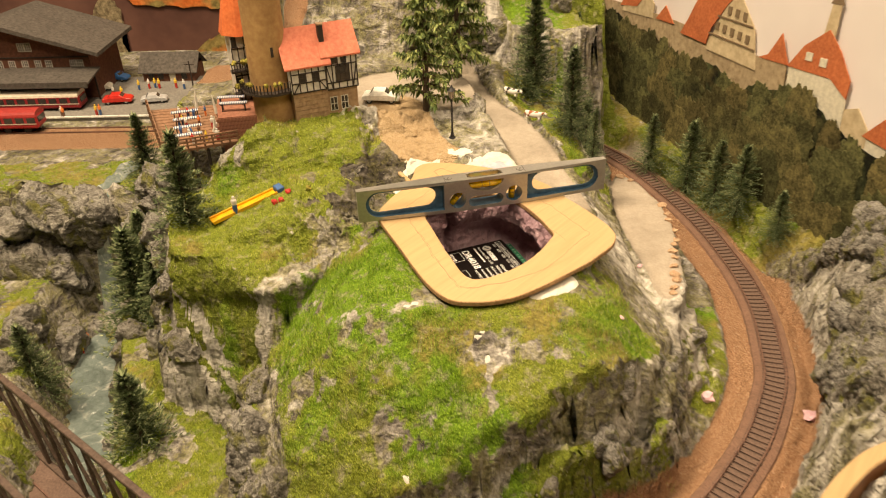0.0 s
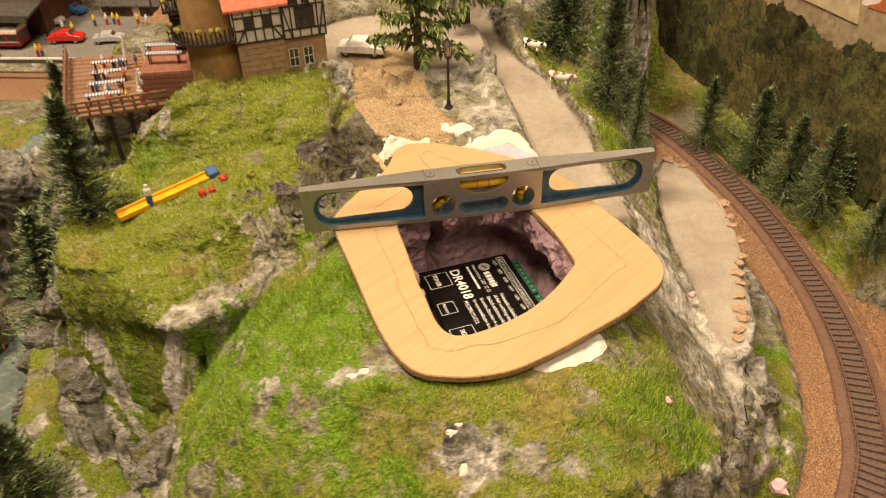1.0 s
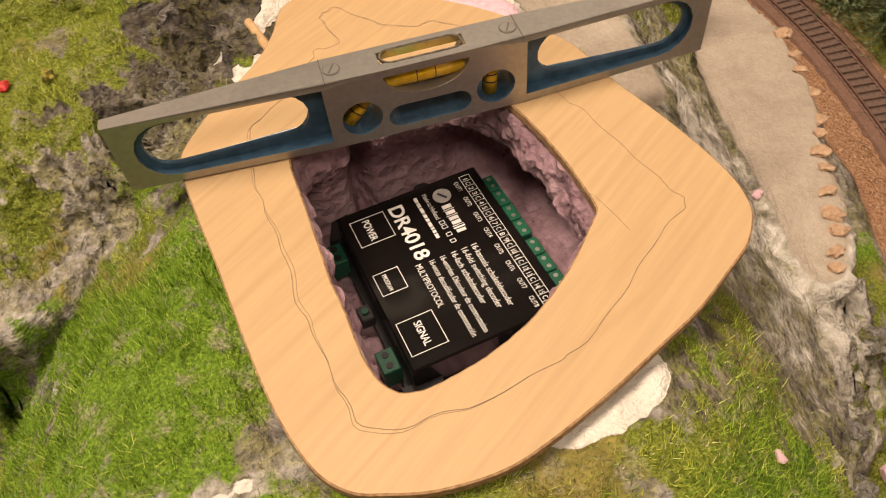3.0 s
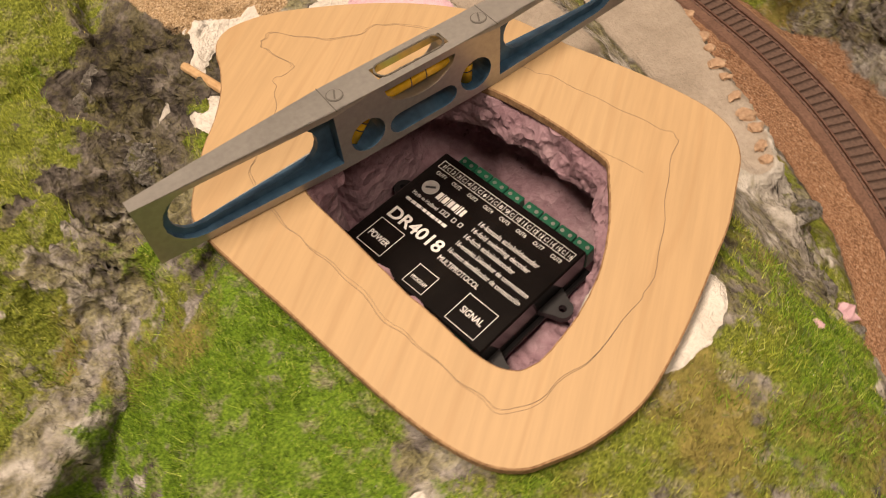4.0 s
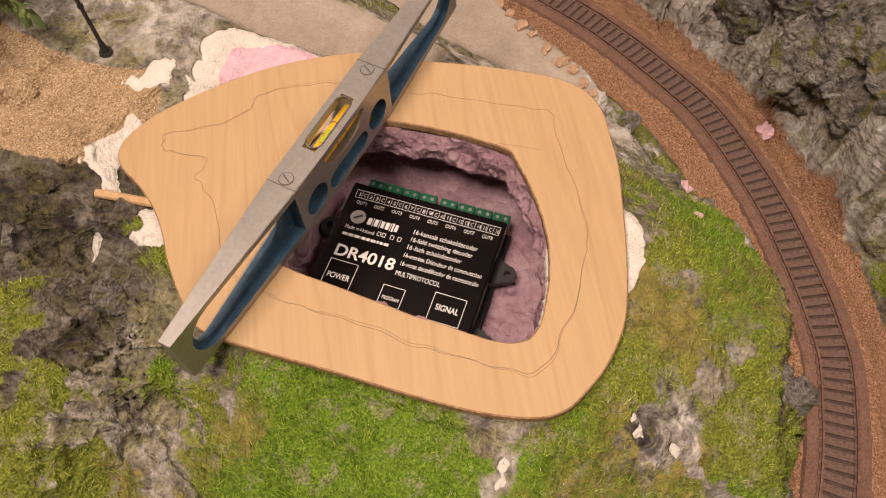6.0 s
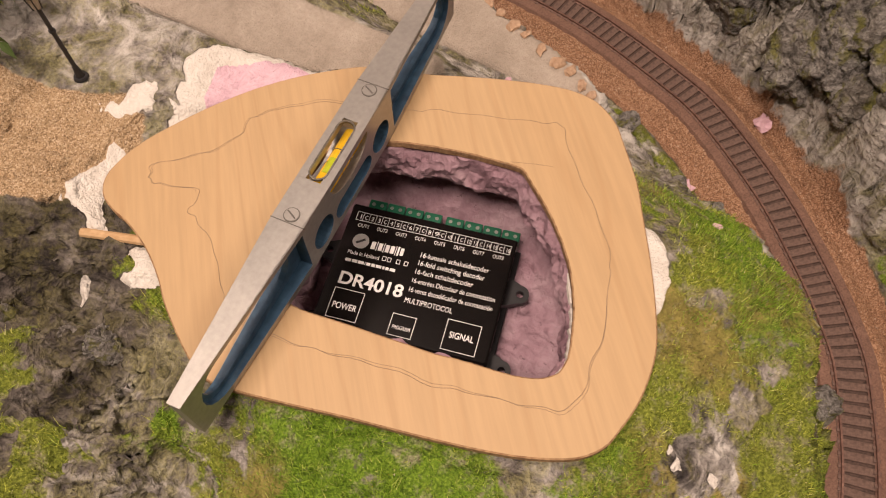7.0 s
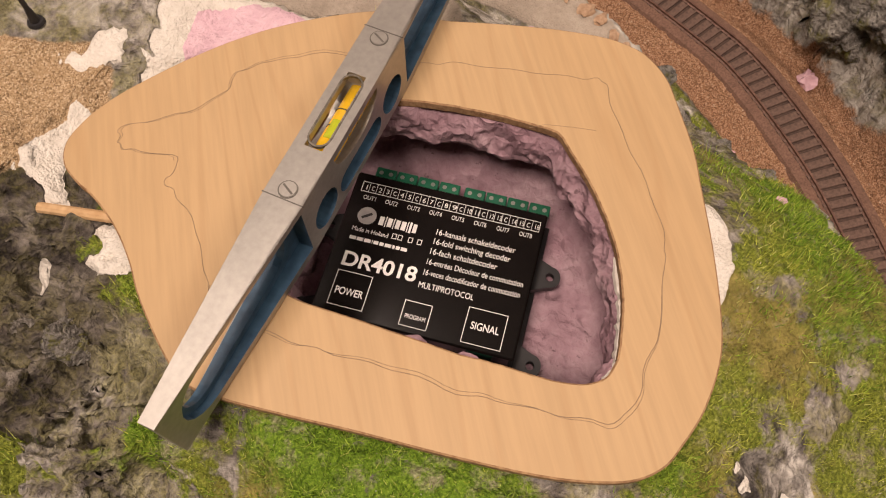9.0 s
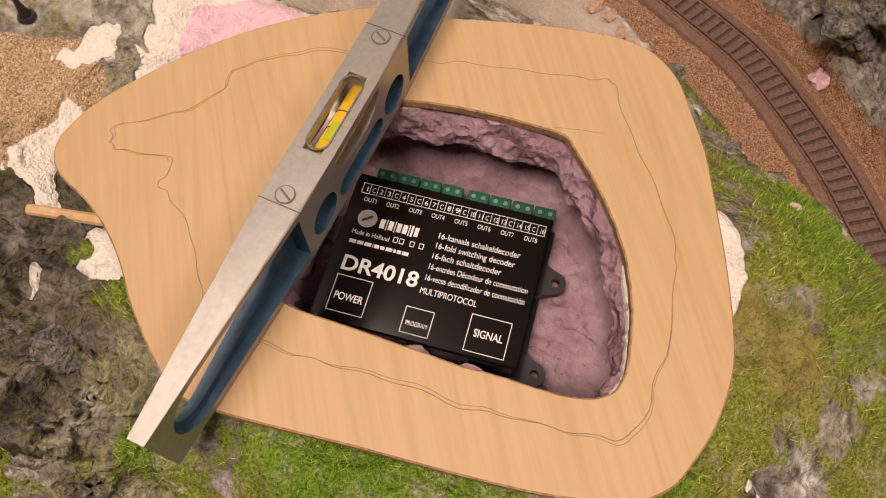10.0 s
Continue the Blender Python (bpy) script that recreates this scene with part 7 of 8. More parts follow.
def build_deck():
    a, b, c, d = (Vector(p) for p in ((-0.258, 0.762, 0.206), (-0.185, 0.791, 0.206), (-0.238, 0.900, 0.206), (-0.316, 0.884, 0.206)))
    root = empty("wooden_deck", Matrix(), "brown plank deck with a rail fence overhanging the gorge", "deck")
    n = 14
    for k in range(n):
        f0, f1 = (k + 0.06) / n, (k + 0.94) / n
        q = [a.lerp(d, f0), b.lerp(c, f0), b.lerp(c, f1), a.lerp(d, f1)]
        slab("plank", [(p.x, p.y) for p in q], 0.2035, 0.2060, PLANK, root)
    rail_lines = [(a, b, 9), (a, d, 10)]
    for p, q, m in rail_lines:
        way = (q - p)
        yaw = math.degrees(math.atan2(way.y, way.x))
        for k in range(m + 1):
            o = p.lerp(q, k / m)
            bm = bmesh.new()
            box_bm(bm, 0.0018, 0.0018, 0.0170, pose(o.x, o.y, o.z - 0.004, 0, 0, yaw))
            part("post", bm, PLANK, root)
        for z in (0.0035, 0.0075, 0.0115):
            mid = (p + q) / 2
            bm = bmesh.new()
            box_bm(bm, way.length, 0.0010, 0.0017, pose(mid.x, mid.y, p.z + z, 0, 0, yaw) @ Matrix.Translation((0, -0.0012, 0)))
            part("rail", bm, PLANK, root)
    for k in range(5):
        o = a.lerp(b, (k + 0.5) / 5)
        bm = bmesh.new()
        box_bm(bm, 0.0026, 0.0026, 0.060, pose(o.x + 0.004, o.y + 0.008, o.z - 0.0630))
        part("strut", bm, TIMBER, root)
    return root


build_deck()
for k, (x, y) in enumerate(((-0.238, 0.790), (-0.245, 0.812), (-0.253, 0.835), (-0.262, 0.856))):
    bench_table(x, y, 0.2061, 18)
PARASOL = plain("folded_parasol_cloth", (0.70, 0.66, 0.56), 0.8)
for x, y, h, lean in ((-0.213, 0.800, 0.042, 8), (-0.222, 0.850, 0.050, -6), (-0.252, 0.868, 0.048, 5)):
    root = empty("parasol", pose(x, y, 0.2061, 0, lean, 0) @ Matrix.Diagonal((0.8, 0.8, 0.62, 1)), "folded cream garden parasol standing on the deck", "parasol", "folded parasols")
    bm = bmesh.new()
    cyl_bm(bm, 0.0007, 0.0006, h, None, 6)
    part("pole", bm, TIMBER, root)
    bm = bmesh.new()
    cyl_bm(bm, 0.0030, 0.0006, h * 0.72, Matrix.Translation((0, 0, h * 0.28)), 8)
    part("canopy", bm, PARASOL, root)


# ---------- figurines, one plain mesh each ----------
def figurine(x, y, z, h, top, low, yaw=0):
    bm = bmesh.new()
    prof = [(0.10, 0.0), (0.13, 0.25), (0.12, 0.5), (0.16, 0.72), (0.13, 0.80), (0.05, 0.83), (0.085, 0.90), (0.07, 0.97), (0.01, 1.0)]
    rows = [[bm.verts.new((r * h * math.cos(2 * math.pi * k / 8), 0.7 * r * h * math.sin(2 * math.pi * k / 8), f * h)) for k in range(8)] for r, f in prof]
    for i, (a, b) in enumerate(zip(rows, rows[1:])):
        for k in range(8):
            bm.faces.new((a[k], a[(k + 1) % 8], b[(k + 1) % 8], b[k])).material_index = 0 if i < 2 else 1
    bm.faces.new(rows[-1])
    ob = part("figurine", bm, [low, top], None, smooth=True)
    ob.matrix_world = pose(x, y, z, 0, 0, yaw)
    return tagged(ob, "tiny plain painted model figure standing on the layout", "figurine", "model figures")


PAINTS = [plain("paint_" + n, c, 0.6) for n, c in (("white", (0.7, 0.66, 0.6)), ("orange", (0.75, 0.2, 0.04)), ("yellow", (0.75, 0.5, 0.05)), ("red", (0.55, 0.04, 0.03)), ("blue", (0.05, 0.12, 0.3)), ("brown", (0.16, 0.08, 0.05)))]
_r = random.Random(3)
for x, y, z in ((-0.555, 1.125, 0.104), (-0.551, 1.121, 0.104), (-0.503, 1.128, 0.104), (-0.497, 1.128, 0.104), (-0.508, 1.21, 0.104), (-0.492, 1.205, 0.104), (-0.46, 1.24, 0.104), (-0.451, 1.243, 0.104), (-0.443, 1.24, 0.104), (-0.415, 1.24, 0.104), (-0.40, 1.235, 0.104), (-0.475, 1.235, 0.104)):
    figurine(x, y, z, 0.017, _r.choice(PAINTS[:3]), _r.choice(PAINTS[3:]), _r.uniform(0, 90))
for k in range(16):
    f, g = _r.random(), _r.random()
    x, y = -0.244 + 0.03 * g - 0.03 * f, 0.778 + 0.085 * f + 0.012 * g
    figurine(x, y, 0.2061, 0.0125, _r.choice(PAINTS), _r.choice(PAINTS), _r.uniform(0, 90))
for x, y in ((-0.206, 0.790), (-0.214, 0.812), (-0.221, 0.825)):
    figurine(x, y, 0.2061, 0.016, PAINTS[0], PAINTS[3], 20)
figurine(-0.255, 0.652, height(-0.255, 0.652), 0.019, PAINTS[1], PAINTS[4], 10)
figurine(-0.434, 0.787, height(-0.434, 0.787), 0.017, PAINTS[2], PAINTS[3], 10)
figurine(-0.438, 0.814, height(-0.438, 0.814), 0.016, PAINTS[1], PAINTS[5], 60)
figurine(-0.166, 0.683, height(-0.166, 0.683) + 0.001, 0.019, PAINTS[0], PAINTS[4], 10)
figurine(-0.262, 0.698, height(-0.262, 0.698), 0.016, PAINTS[2], PAINTS[1], 0)
figurine(-0.445, 0.785, height(-0.445, 0.785), 0.018, PAINTS[1], PAINTS[5], 0)

# ---------- slide ----------
YELLOW = plain("yellow_slide_plastic", (0.80, 0.42, 0.01), 0.4)
slide = empty("slide", pose(-0.188, 0.672, 0.1715, 0, -8, 37.5), "long yellow plastic toy slide with a blue end on grass", "slide")
bm = bmesh.new()
box_bm(bm, 0.070, 0.0105, 0.0016, Matrix.Translation((0.036, 0, 0.001)), 0.0003)
for s in (-1, 1):
    box_bm(bm, 0.070, 0.0012, 0.0040, Matrix.Translation((0.036, s * 0.0052, 0.001)), 0.0003)
part("chute", bm, YELLOW, slide)
bm = bmesh.new()
box_bm(bm, 0.008, 0.0115, 0.0065, Matrix.Translation((0.0755, 0, 0.0005)), 0.0008)
part("end_cap", bm, PAINTS[4], slide, "blue end")
for k, (x, y) in enumerate(((-0.118, 0.708), (-0.122, 0.693), (-0.098, 0.712), (-0.128, 0.688))):
    bm = bmesh.new()
    bmesh.ops.create_icosphere(bm, subdivisions=2, radius=0.0030)
    for v in bm.verts:
        v.co *= 1 + 0.8 * noise.noise(v.co * 700 + Vector((k, 0, 0)))
    ob = part("flower_tuft", bm, PAINTS[3] if k != 2 else FLOWER, None)
    ob.matrix_world = Matrix.Translation((x, y, height(x, y) + 0.002))
    tagged(ob, "small tuft of flowers in the grass", "flowers", "flower tufts")

# ---------- street lamp ----------
lamp = empty("street_lamp", pose(0.046, 0.797, height(0.046, 0.797)), "black old-style street lamp beside the sandy path", "street lamp")
bm = bmesh.new()
cyl_bm(bm, 0.0038, 0.0032, 0.0012, None, 16)
cyl_bm(bm, 0.0022, 0.0013, 0.006, Matrix.Translation((0, 0, 0.0012)), 12)
cyl_bm(bm, 0.0011, 0.0010, 0.036, Matrix.Translation((0, 0, 0.007)), 12)
cyl_bm(bm, 0.0016, 0.0016, 0.001, Matrix.Translation((0, 0, 0.030)), 12)
part("post", bm, MATTE_BLACK, lamp)
bm = bmesh.new()
cyl_bm(bm, 0.0021, 0.0034, 0.0085, Matrix.Translation((0, 0, 0.0445)), 6)
part("lantern_glass", bm, plain("milky_lamp_glass", (0.55, 0.47, 0.36), 0.3), lamp)
for k in range(6):
    t = math.pi * k / 3
    bm = bmesh.new()
    cyl_bm(bm, 0.0003, 0.0003, 0.009, pose(0.0022 * math.cos(t), 0.0022 * math.sin(t), 0.0442, 0, 8, math.degrees(t)), 5)
    part("lantern_bar", bm, MATTE_BLACK, lamp)
bm = bmesh.new()
cyl_bm(bm, 0.0046, 0.0018, 0.0035, Matrix.Translation((0, 0, 0.0530)), 12)
cyl_bm(bm, 0.0014, 0.0004, 0.0025, Matrix.Translation((0, 0, 0.0565)), 8)
part("lantern_cap", bm, MATTE_BLACK, lamp)


# ---------- cows ----------
def cow(x, y, yaw, patch, label):
    root = empty("cow_figure", pose(x, y, height(x, y), 0, 0, yaw), label, "cow figure", "model cows")
    hide = Nodes("spotted_hide_" + patch, 0.7)
    dark = {"black": (0.02, 0.018, 0.016), "brown": (0.30, 0.09, 0.03)}[patch]
    hide.colour(hide.ramp(hide.noise(170.0, 2, 0.4), (0.52, (0.70, 0.66, 0.60)), (0.55, dark)))
    bm = bmesh.new()
    prof = [(-0.0110, 0.0008, 0.0096), (-0.0105, 0.0028, 0.0092), (-0.0070, 0.0037, 0.0088), (0.0, 0.0040, 0.0084), (0.0065, 0.0037, 0.0088), (0.0095, 0.0026, 0.0098), (0.0120, 0.0019, 0.0112), (0.0135, 0.0021, 0.0116), (0.0165, 0.0012, 0.0100), (0.0172, 0.0004, 0.0096)]
    rows = [[bm.verts.new((px, 0.8 * r * math.cos(2 * math.pi * k / 10), z + r * math.sin(2 * math.pi * k / 10))) for k in range(10)] for px, r, z in prof]
    for a, b in zip(rows, rows[1:]):
        for k in range(10):
            bm.faces.new((a[k], a[(k + 1) % 10], b[(k + 1) % 10], b[k]))
    for lx in (-0.0080, 0.0070):
        for ly in (-0.0018, 0.0018):
            cyl_bm(bm, 0.0006, 0.0010, 0.0068, Matrix.Translation((lx, ly, 0)), 6)
    for sy in (-1, 1):
        cyl_bm(bm, 0.0004, 0.0001, 0.0020, pose(0.0132, sy * 0.0014, 0.0130, -sy * 35, 0, 0), 5)
    cyl_bm(bm, 0.0003, 0.0003, 0.0060, pose(-0.0112, 0, 0.0040), 5)
    bmesh.ops.recalc_face_normals(bm, faces=bm.faces)
    body = part("body", bm, hide.mat, root, "", True)
    return root


cow(0.117, 0.925, -40, "black", "black and white model cow grazing on the meadow")
cow(0.140, 0.872, -28, "brown", "brown and white model cow standing on the meadow")


# ---------- cars ----------
TYRE = plain("black_tyre", (0.015, 0.015, 0.015), 0.8)
RIM = plain("grey_rim", (0.4, 0.39, 0.37), 0.4, 0.5)


def car(x, y, z, yaw, length, paint, label, kind="car"):
    root = empty(kind, pose(x, y, z, 0, 0, yaw), label, kind, "model vehicles")
    L, W = length, length * 0.42
    prof = [(-0.50, 0.10), (-0.50, 0.20), (-0.44, 0.235), (-0.30, 0.245), (-0.20, 0.345), (0.10, 0.35), (0.24, 0.245), (0.45, 0.205), (0.50, 0.16), (0.50, 0.08)]
    bm = bmesh.new()
    sides = [[bm.verts.new((px * L, sy * W / 2 * (1.0 if pz < 0.25 else 0.82), pz * L)) for px, pz in prof] for sy in (-1, 1)]
    a, b = sides
    n = len(prof)
    for k in range(n):
        bm.faces.new((a[k], a[(k + 1) % n], b[(k + 1) % n], b[k]))
    bm.faces.new(a)
    bm.faces.new(list(reversed(b)))
    bmesh.ops.recalc_face_normals(bm, faces=bm.faces)
    bmesh.ops.bevel(bm, geom=list(bm.edges), offset=L * 0.012, segments=1, affect="EDGES")
    part("body", bm, paint, root)
    for sy in (-1, 1):
        for x0, x1 in ((-0.20, -0.06), (-0.04, 0.12)):
            bm = bmesh.new()
            box_bm(bm, (x1 - x0) * L, L * 0.01, L * 0.075, pose((x0 + x1) / 2 * L, sy * W * 0.445, 0.252 * L, -sy * -20, 0, 0))
            part("side_window", bm, GLASS_DARK, root)
        for wx in (-0.31, 0.30):
            bm = bmesh.new()
            cyl_bm(bm, L * 0.085, L * 0.085, L * 0.06, pose(wx * L, sy * W * 0.40, L * 0.085, 90, 0, 0) @ Matrix.Translation((0, 0, -L * 0.03)), 14)
            wheel = part("wheel", bm, TYRE, root)
            bm = bmesh.new()
            cyl_bm(bm, L * 0.05, L * 0.05, L * 0.066, pose(wx * L, sy * W * 0.40, L * 0.085, 90, 0, 0) @ Matrix.Translation((0, 0, -L * 0.033)), 12)
            part("rim", bm, RIM, wheel)
    for px, w, tilt in ((0.175, 0.30, 38), (-0.252, 0.30, -45)):
        bm = bmesh.new()
        box_bm(bm, L * 0.12, W * 0.74, L * 0.006, pose(px * L, 0, 0.298 * L, 0, tilt, 0))
        part("windscreen", bm, GLASS_DARK, root)
    return root


CAR_WHITE = plain("white_car_paint", (0.86, 0.84, 0.78), 0.3)
CAR_RED = plain("red_car_paint", (0.55, 0.03, 0.02), 0.3)
car(-0.037, 0.881, height(-0.037, 0.881) + 0.0005, -4, 0.043, CAR_WHITE, "white model saloon car parked on the gravel road")
car(-0.488, 1.178, 0.104, 8, 0.045, CAR_RED, "red model sports car parked on the platform road")
car(-0.430, 1.178, 0.104, 12, 0.040, plain("silver_car_paint", (0.45, 0.45, 0.45), 0.3), "silver model car parked beside the deck")
car(-0.545, 1.238, 0.104, 5, 0.045, plain("cream_van_paint", (0.66, 0.63, 0.56), 0.4), "cream model van parked by the shed", "van")
car(-0.53, 1.285, 0.104, -10, 0.040, plain("blue_car_paint", (0.04, 0.16, 0.42), 0.4), "blue model truck parked by the shed", "truck")


# ---------- two leafy conifers behind the lamp ----------
LEAF = blade_material("feathery_leaf", ((0.0, (0.05, 0.08, 0.018)), (0.5, (0.13, 0.175, 0.045)), (0.85, (0.25, 0.29, 0.085)), (1.0, (0.40, 0.42, 0.16))))


def build_leafy(seed, x, y, z, h, spread, label):
    rnd = random.Random(seed)
    root = empty("conifer", pose(x, y, z - 0.003), label, "tree", "larger trees")
    bm = bmesh.new()
    cyl_bm(bm, h * 0.032, h * 0.010, h * 0.96, None, 9)
    vs, fs = [], []
    for i in range(46):
        f = 0.16 + 0.84 * (i / 45)
        a = i * 2.399 + rnd.uniform(-0.3, 0.3)
        ln = spread * h * (1.05 - 0.78 * f) * rnd.uniform(0.75, 1.15)
        d = Vector((math.cos(a), math.sin(a), 0.25 - 0.25 * (1 - f)))
        side = Vector((-math.sin(a), math.cos(a), 0))
        o = Vector((0, 0, h * f))
        tip = o + d * ln + Vector((0, 0, -0.14 * ln))
        twig = bmesh.new()
        cyl_bm(twig, h * 0.008, h * 0.002, ln, Matrix.Translation(o) @ (tip - o).to_track_quat("Z", "Y").to_matrix().to_4x4(), 5)
        part("branch", twig, BARK, root)
        for k in range(56):
            g = 0.12 + 0.88 * (k + rnd.random()) / 56
            q = o + (tip - o) * g
            out = (side * rnd.uniform(-1, 1) + d * rnd.uniform(-0.1, 0.9) + Vector((0, 0, rnd.uniform(-0.6, 0.7)))).normalized()
            l2, w = h * rnd.uniform(0.030, 0.062), h * rnd.uniform(0.009, 0.017)
            cr = out.cross(Vector((rnd.uniform(-1, 1), rnd.uniform(-1, 1), 0.6))).normalized()
            fold = out.cross(cr) * w * 0.6
            m = q + out * l2 * 0.5
            b0 = len(vs)
            vs += [tuple(q), tuple(m - cr * w), tuple(m + fold), tuple(m + cr * w), tuple(q + out * l2 + Vector((0, 0, -0.03 * h)))]
            fs += [(b0, b0 + 1, b0 + 2), (b0, b0 + 2, b0 + 3), (b0 + 1, b0 + 4, b0 + 2), (b0 + 2, b0 + 4, b0 + 3)]
    part("trunk", bm, BARK, root)
    raw_mesh("crown", vs, fs, LEAF, root)
    return root


build_leafy(21, 0.017, 0.850, height(0.017, 0.850), 0.140, 0.36, "tall feathery green model conifer beside the gravel road")
build_leafy(22, 0.052, 0.962, height(0.052, 0.962), 0.165, 0.33, "tall feathery green model conifer below the cliff")


# ---------- station, shed, railcars ----------
STATION_WOOD = speckled("brown_timber_boards", (0.10, 0.04, 0.025), (0.20, 0.085, 0.05), 200, 0.8)
SLATE = speckled("grey_slate_roof", (0.055, 0.047, 0.040), (0.125, 0.108, 0.092), 220, 0.85)
TRAIN_RED = plain("dark_red_train_paint", (0.26, 0.015, 0.02), 0.3)
CREAM = plain("cream_train_roof", (0.62, 0.55, 0.44), 0.5)
ASPHALT = speckled("platform_asphalt", (0.16, 0.15, 0.135), (0.27, 0.25, 0.22), 260, 0.9)


def build_station():
    root = empty("station_building", pose(-0.655, 1.205, 0.098), "brown timber model station chalet with a wide grey roof", "station")
    bm = bmesh.new()
    box_bm(bm, 0.25, 0.11, 0.078, Matrix.Translation((0, 0.055, 0)))
    a = [bm.verts.new((x, y, z)) for y in (0.0, 0.11) for x, z in ((-0.125, 0.078), (0.125, 0.078), (0, 0.115))]
    bm.faces.new(a[:3])
    bm.faces.new(a[3:])
    body = part("wall", bm, STATION_WOOD, root)
    bm = bmesh.new()
    prof = [(-0.150, 0.079), (0.0, 0.124), (0.150, 0.079), (0.150, 0.085), (0.0, 0.131), (-0.150, 0.085)]
    p = [bm.verts.new((x, -0.022, z)) for x, z in prof]
    q = [bm.verts.new((x, 0.125, z)) for x, z in prof]
    for k in range(6):
        bm.faces.new((p[k], p[(k + 1) % 6], q[(k + 1) % 6], q[k]))
    bm.faces.new(p)
    bm.faces.new(list(reversed(q)))
    bmesh.ops.recalc_face_normals(bm, faces=bm.faces)
    part("roof", bm, SLATE, root)
    for z, xs in ((0.055, (-0.02, 0.0, 0.021, 0.042, 0.059, 0.098, 0.109)), (0.083, (0.022, 0.033))):
        for x in xs:
            small_window(body, x, z, 0.0095, 0.0130, -0.0008, RENDER_WHITE, (2, 2))
    for z in (0.050, 0.072):
        bm = bmesh.new()
        box_bm(bm, 0.25, 0.0014, 0.0018, Matrix.Translation((0, -0.0010, z)))
        part("string_board", bm, TIMBER, body)
    bm = bmesh.new()
    box_bm(bm, 0.27, 0.058, 0.003, pose(0.005, -0.030, 0.050, 8, 0, 0))
    canopy = part("canopy", bm, SLATE, root, "grey platform canopy")
    bm = bmesh.new()
    box_bm(bm, 0.27, 0.002, 0.009, Matrix.Translation((0.005, -0.058, 0.043)))
    part("fascia_board", bm, SLATE, canopy)
    for k in range(6):
        bm = bmesh.new()
        box_bm(bm, 0.0022, 0.0022, 0.046, Matrix.Translation((-0.12 + k * 0.050, -0.008, 0)))
        part("post", bm, TIMBER, canopy)
    return root


build_station()


def build_shed():
    root = empty("goods_shed", pose(-0.437, 1.275, 0.098), "low dark brown wooden shed with a grey roof", "shed")
    bm = bmesh.new()
    box_bm(bm, 0.088, 0.05, 0.026, Matrix.Translation((0, 0.025, 0)))
    body = part("wall", bm, STATION_WOOD, root)
    gable_roof(root, -0.044, 0.044, 0.0, 0.05, 0.026, 0.046, 0.006, SLATE)
    bm = bmesh.new()
    box_bm(bm, 0.010, 0.001, 0.020, Matrix.Translation((0.006, -0.0006, 0.001)))
    part("door", bm, PALE_PRINT, root, "pale door")
    for x in (-0.030, -0.014, 0.026):
        small_window(body, x, 0.010, 0.0085, 0.0095, -0.0006, TIMBER)
    return root


build_shed()


def railcar(x, y, z, yaw, length, body_mat, roof_mat, label):
    root = empty("railcar", pose(x, y, z, 0, 0, yaw), label, "railcar", "model railcars")
    W, H = 0.030, 0.030
    bm = bmesh.new()
    box_bm(bm, length, W, H * 0.72, Matrix.Translation((0, 0, 0.008)), 0.003)
    part("body", bm, body_mat, root)
    bm = bmesh.new()
    n = 8
    prof = [(W * 0.5 * math.cos(math.pi * k / n), 0.0265 + 0.008 * math.sin(math.pi * k / n)) for k in range(n + 1)]
    a = [bm.verts.new((-length / 2 + 0.001, yy, zz)) for yy, zz in prof]
    b = [bm.verts.new((length / 2 - 0.001, yy, zz)) for yy, zz in prof]
    for k in range(n):
        bm.faces.new((a[k], a[k + 1], b[k + 1], b[k]))
    bm.faces.new(a)
    bm.faces.new(list(reversed(b)))
    bmesh.ops.recalc_face_normals(bm, faces=bm.faces)
    part("roof", bm, roof_mat, root)
    m = int(length / 0.016)
    for k in range(m):
        wx = -length / 2 + (k + 0.5) * length / m
        bm = bmesh.new()
        box_bm(bm, length / m * 0.72, 0.0008, 0.0078, Matrix.Translation((wx, -W / 2 - 0.0002, 0.0175)))
        part("window", bm, GLASS_DARK, root)
    bm = bmesh.new()
    box_bm(bm, length * 0.99, 0.0008, 0.0012, Matrix.Translation((0, -W / 2 - 0.0002, 0.0155)))
    part("trim_line", bm, CREAM, root)
    for s in (-1, 1):
        bm = bmesh.new()
        box_bm(bm, 0.0008, W * 0.7, 0.0080, Matrix.Translation((s * (length / 2 + 0.0002), 0, 0.0172)))
        part("end_window", bm, GLASS_DARK, root)
        for wx in (0.30, 0.42):
            bm = bmesh.new()
            cyl_bm(bm, 0.0055, 0.0055, W * 0.66, pose(s * wx * length, -W * 0.33, 0.0055, -90, 0, 0), 14)
            part("wheel", bm, TYRE, root)
    return root


railcar(-0.650, 1.160, 0.099, 1, 0.230, TRAIN_RED, CREAM, "dark red model railcar standing under the station canopy")
railcar(-0.690, 1.082, 0.099, 1, 0.250, plain("red_train_paint", (0.34, 0.02, 0.025), 0.3), plain("red_train_roof", (0.36, 0.04, 0.035), 0.4), "red model railcar standing at the platform edge")
platform = slab("platform", [(-1.2, 1.112), (-0.36, 1.122), (-0.335, 1.30), (-1.2, 1.30)], 0.085, 0.1035, ASPHALT)
tagged(platform, "grey asphalt station platform with pale edge stones", "platform", kind="structure")
for k in range(24):
    bm = bmesh.new()
    box_bm(bm, 0.0210, 0.0040, 0.0024, Matrix.Translation((-0.87 + k * 0.0218, 1.1125 + k * 0.00026 + 0.0030, 0.1032)), 0.0003)
    part("edge_stone", bm, CLOTH, platform)
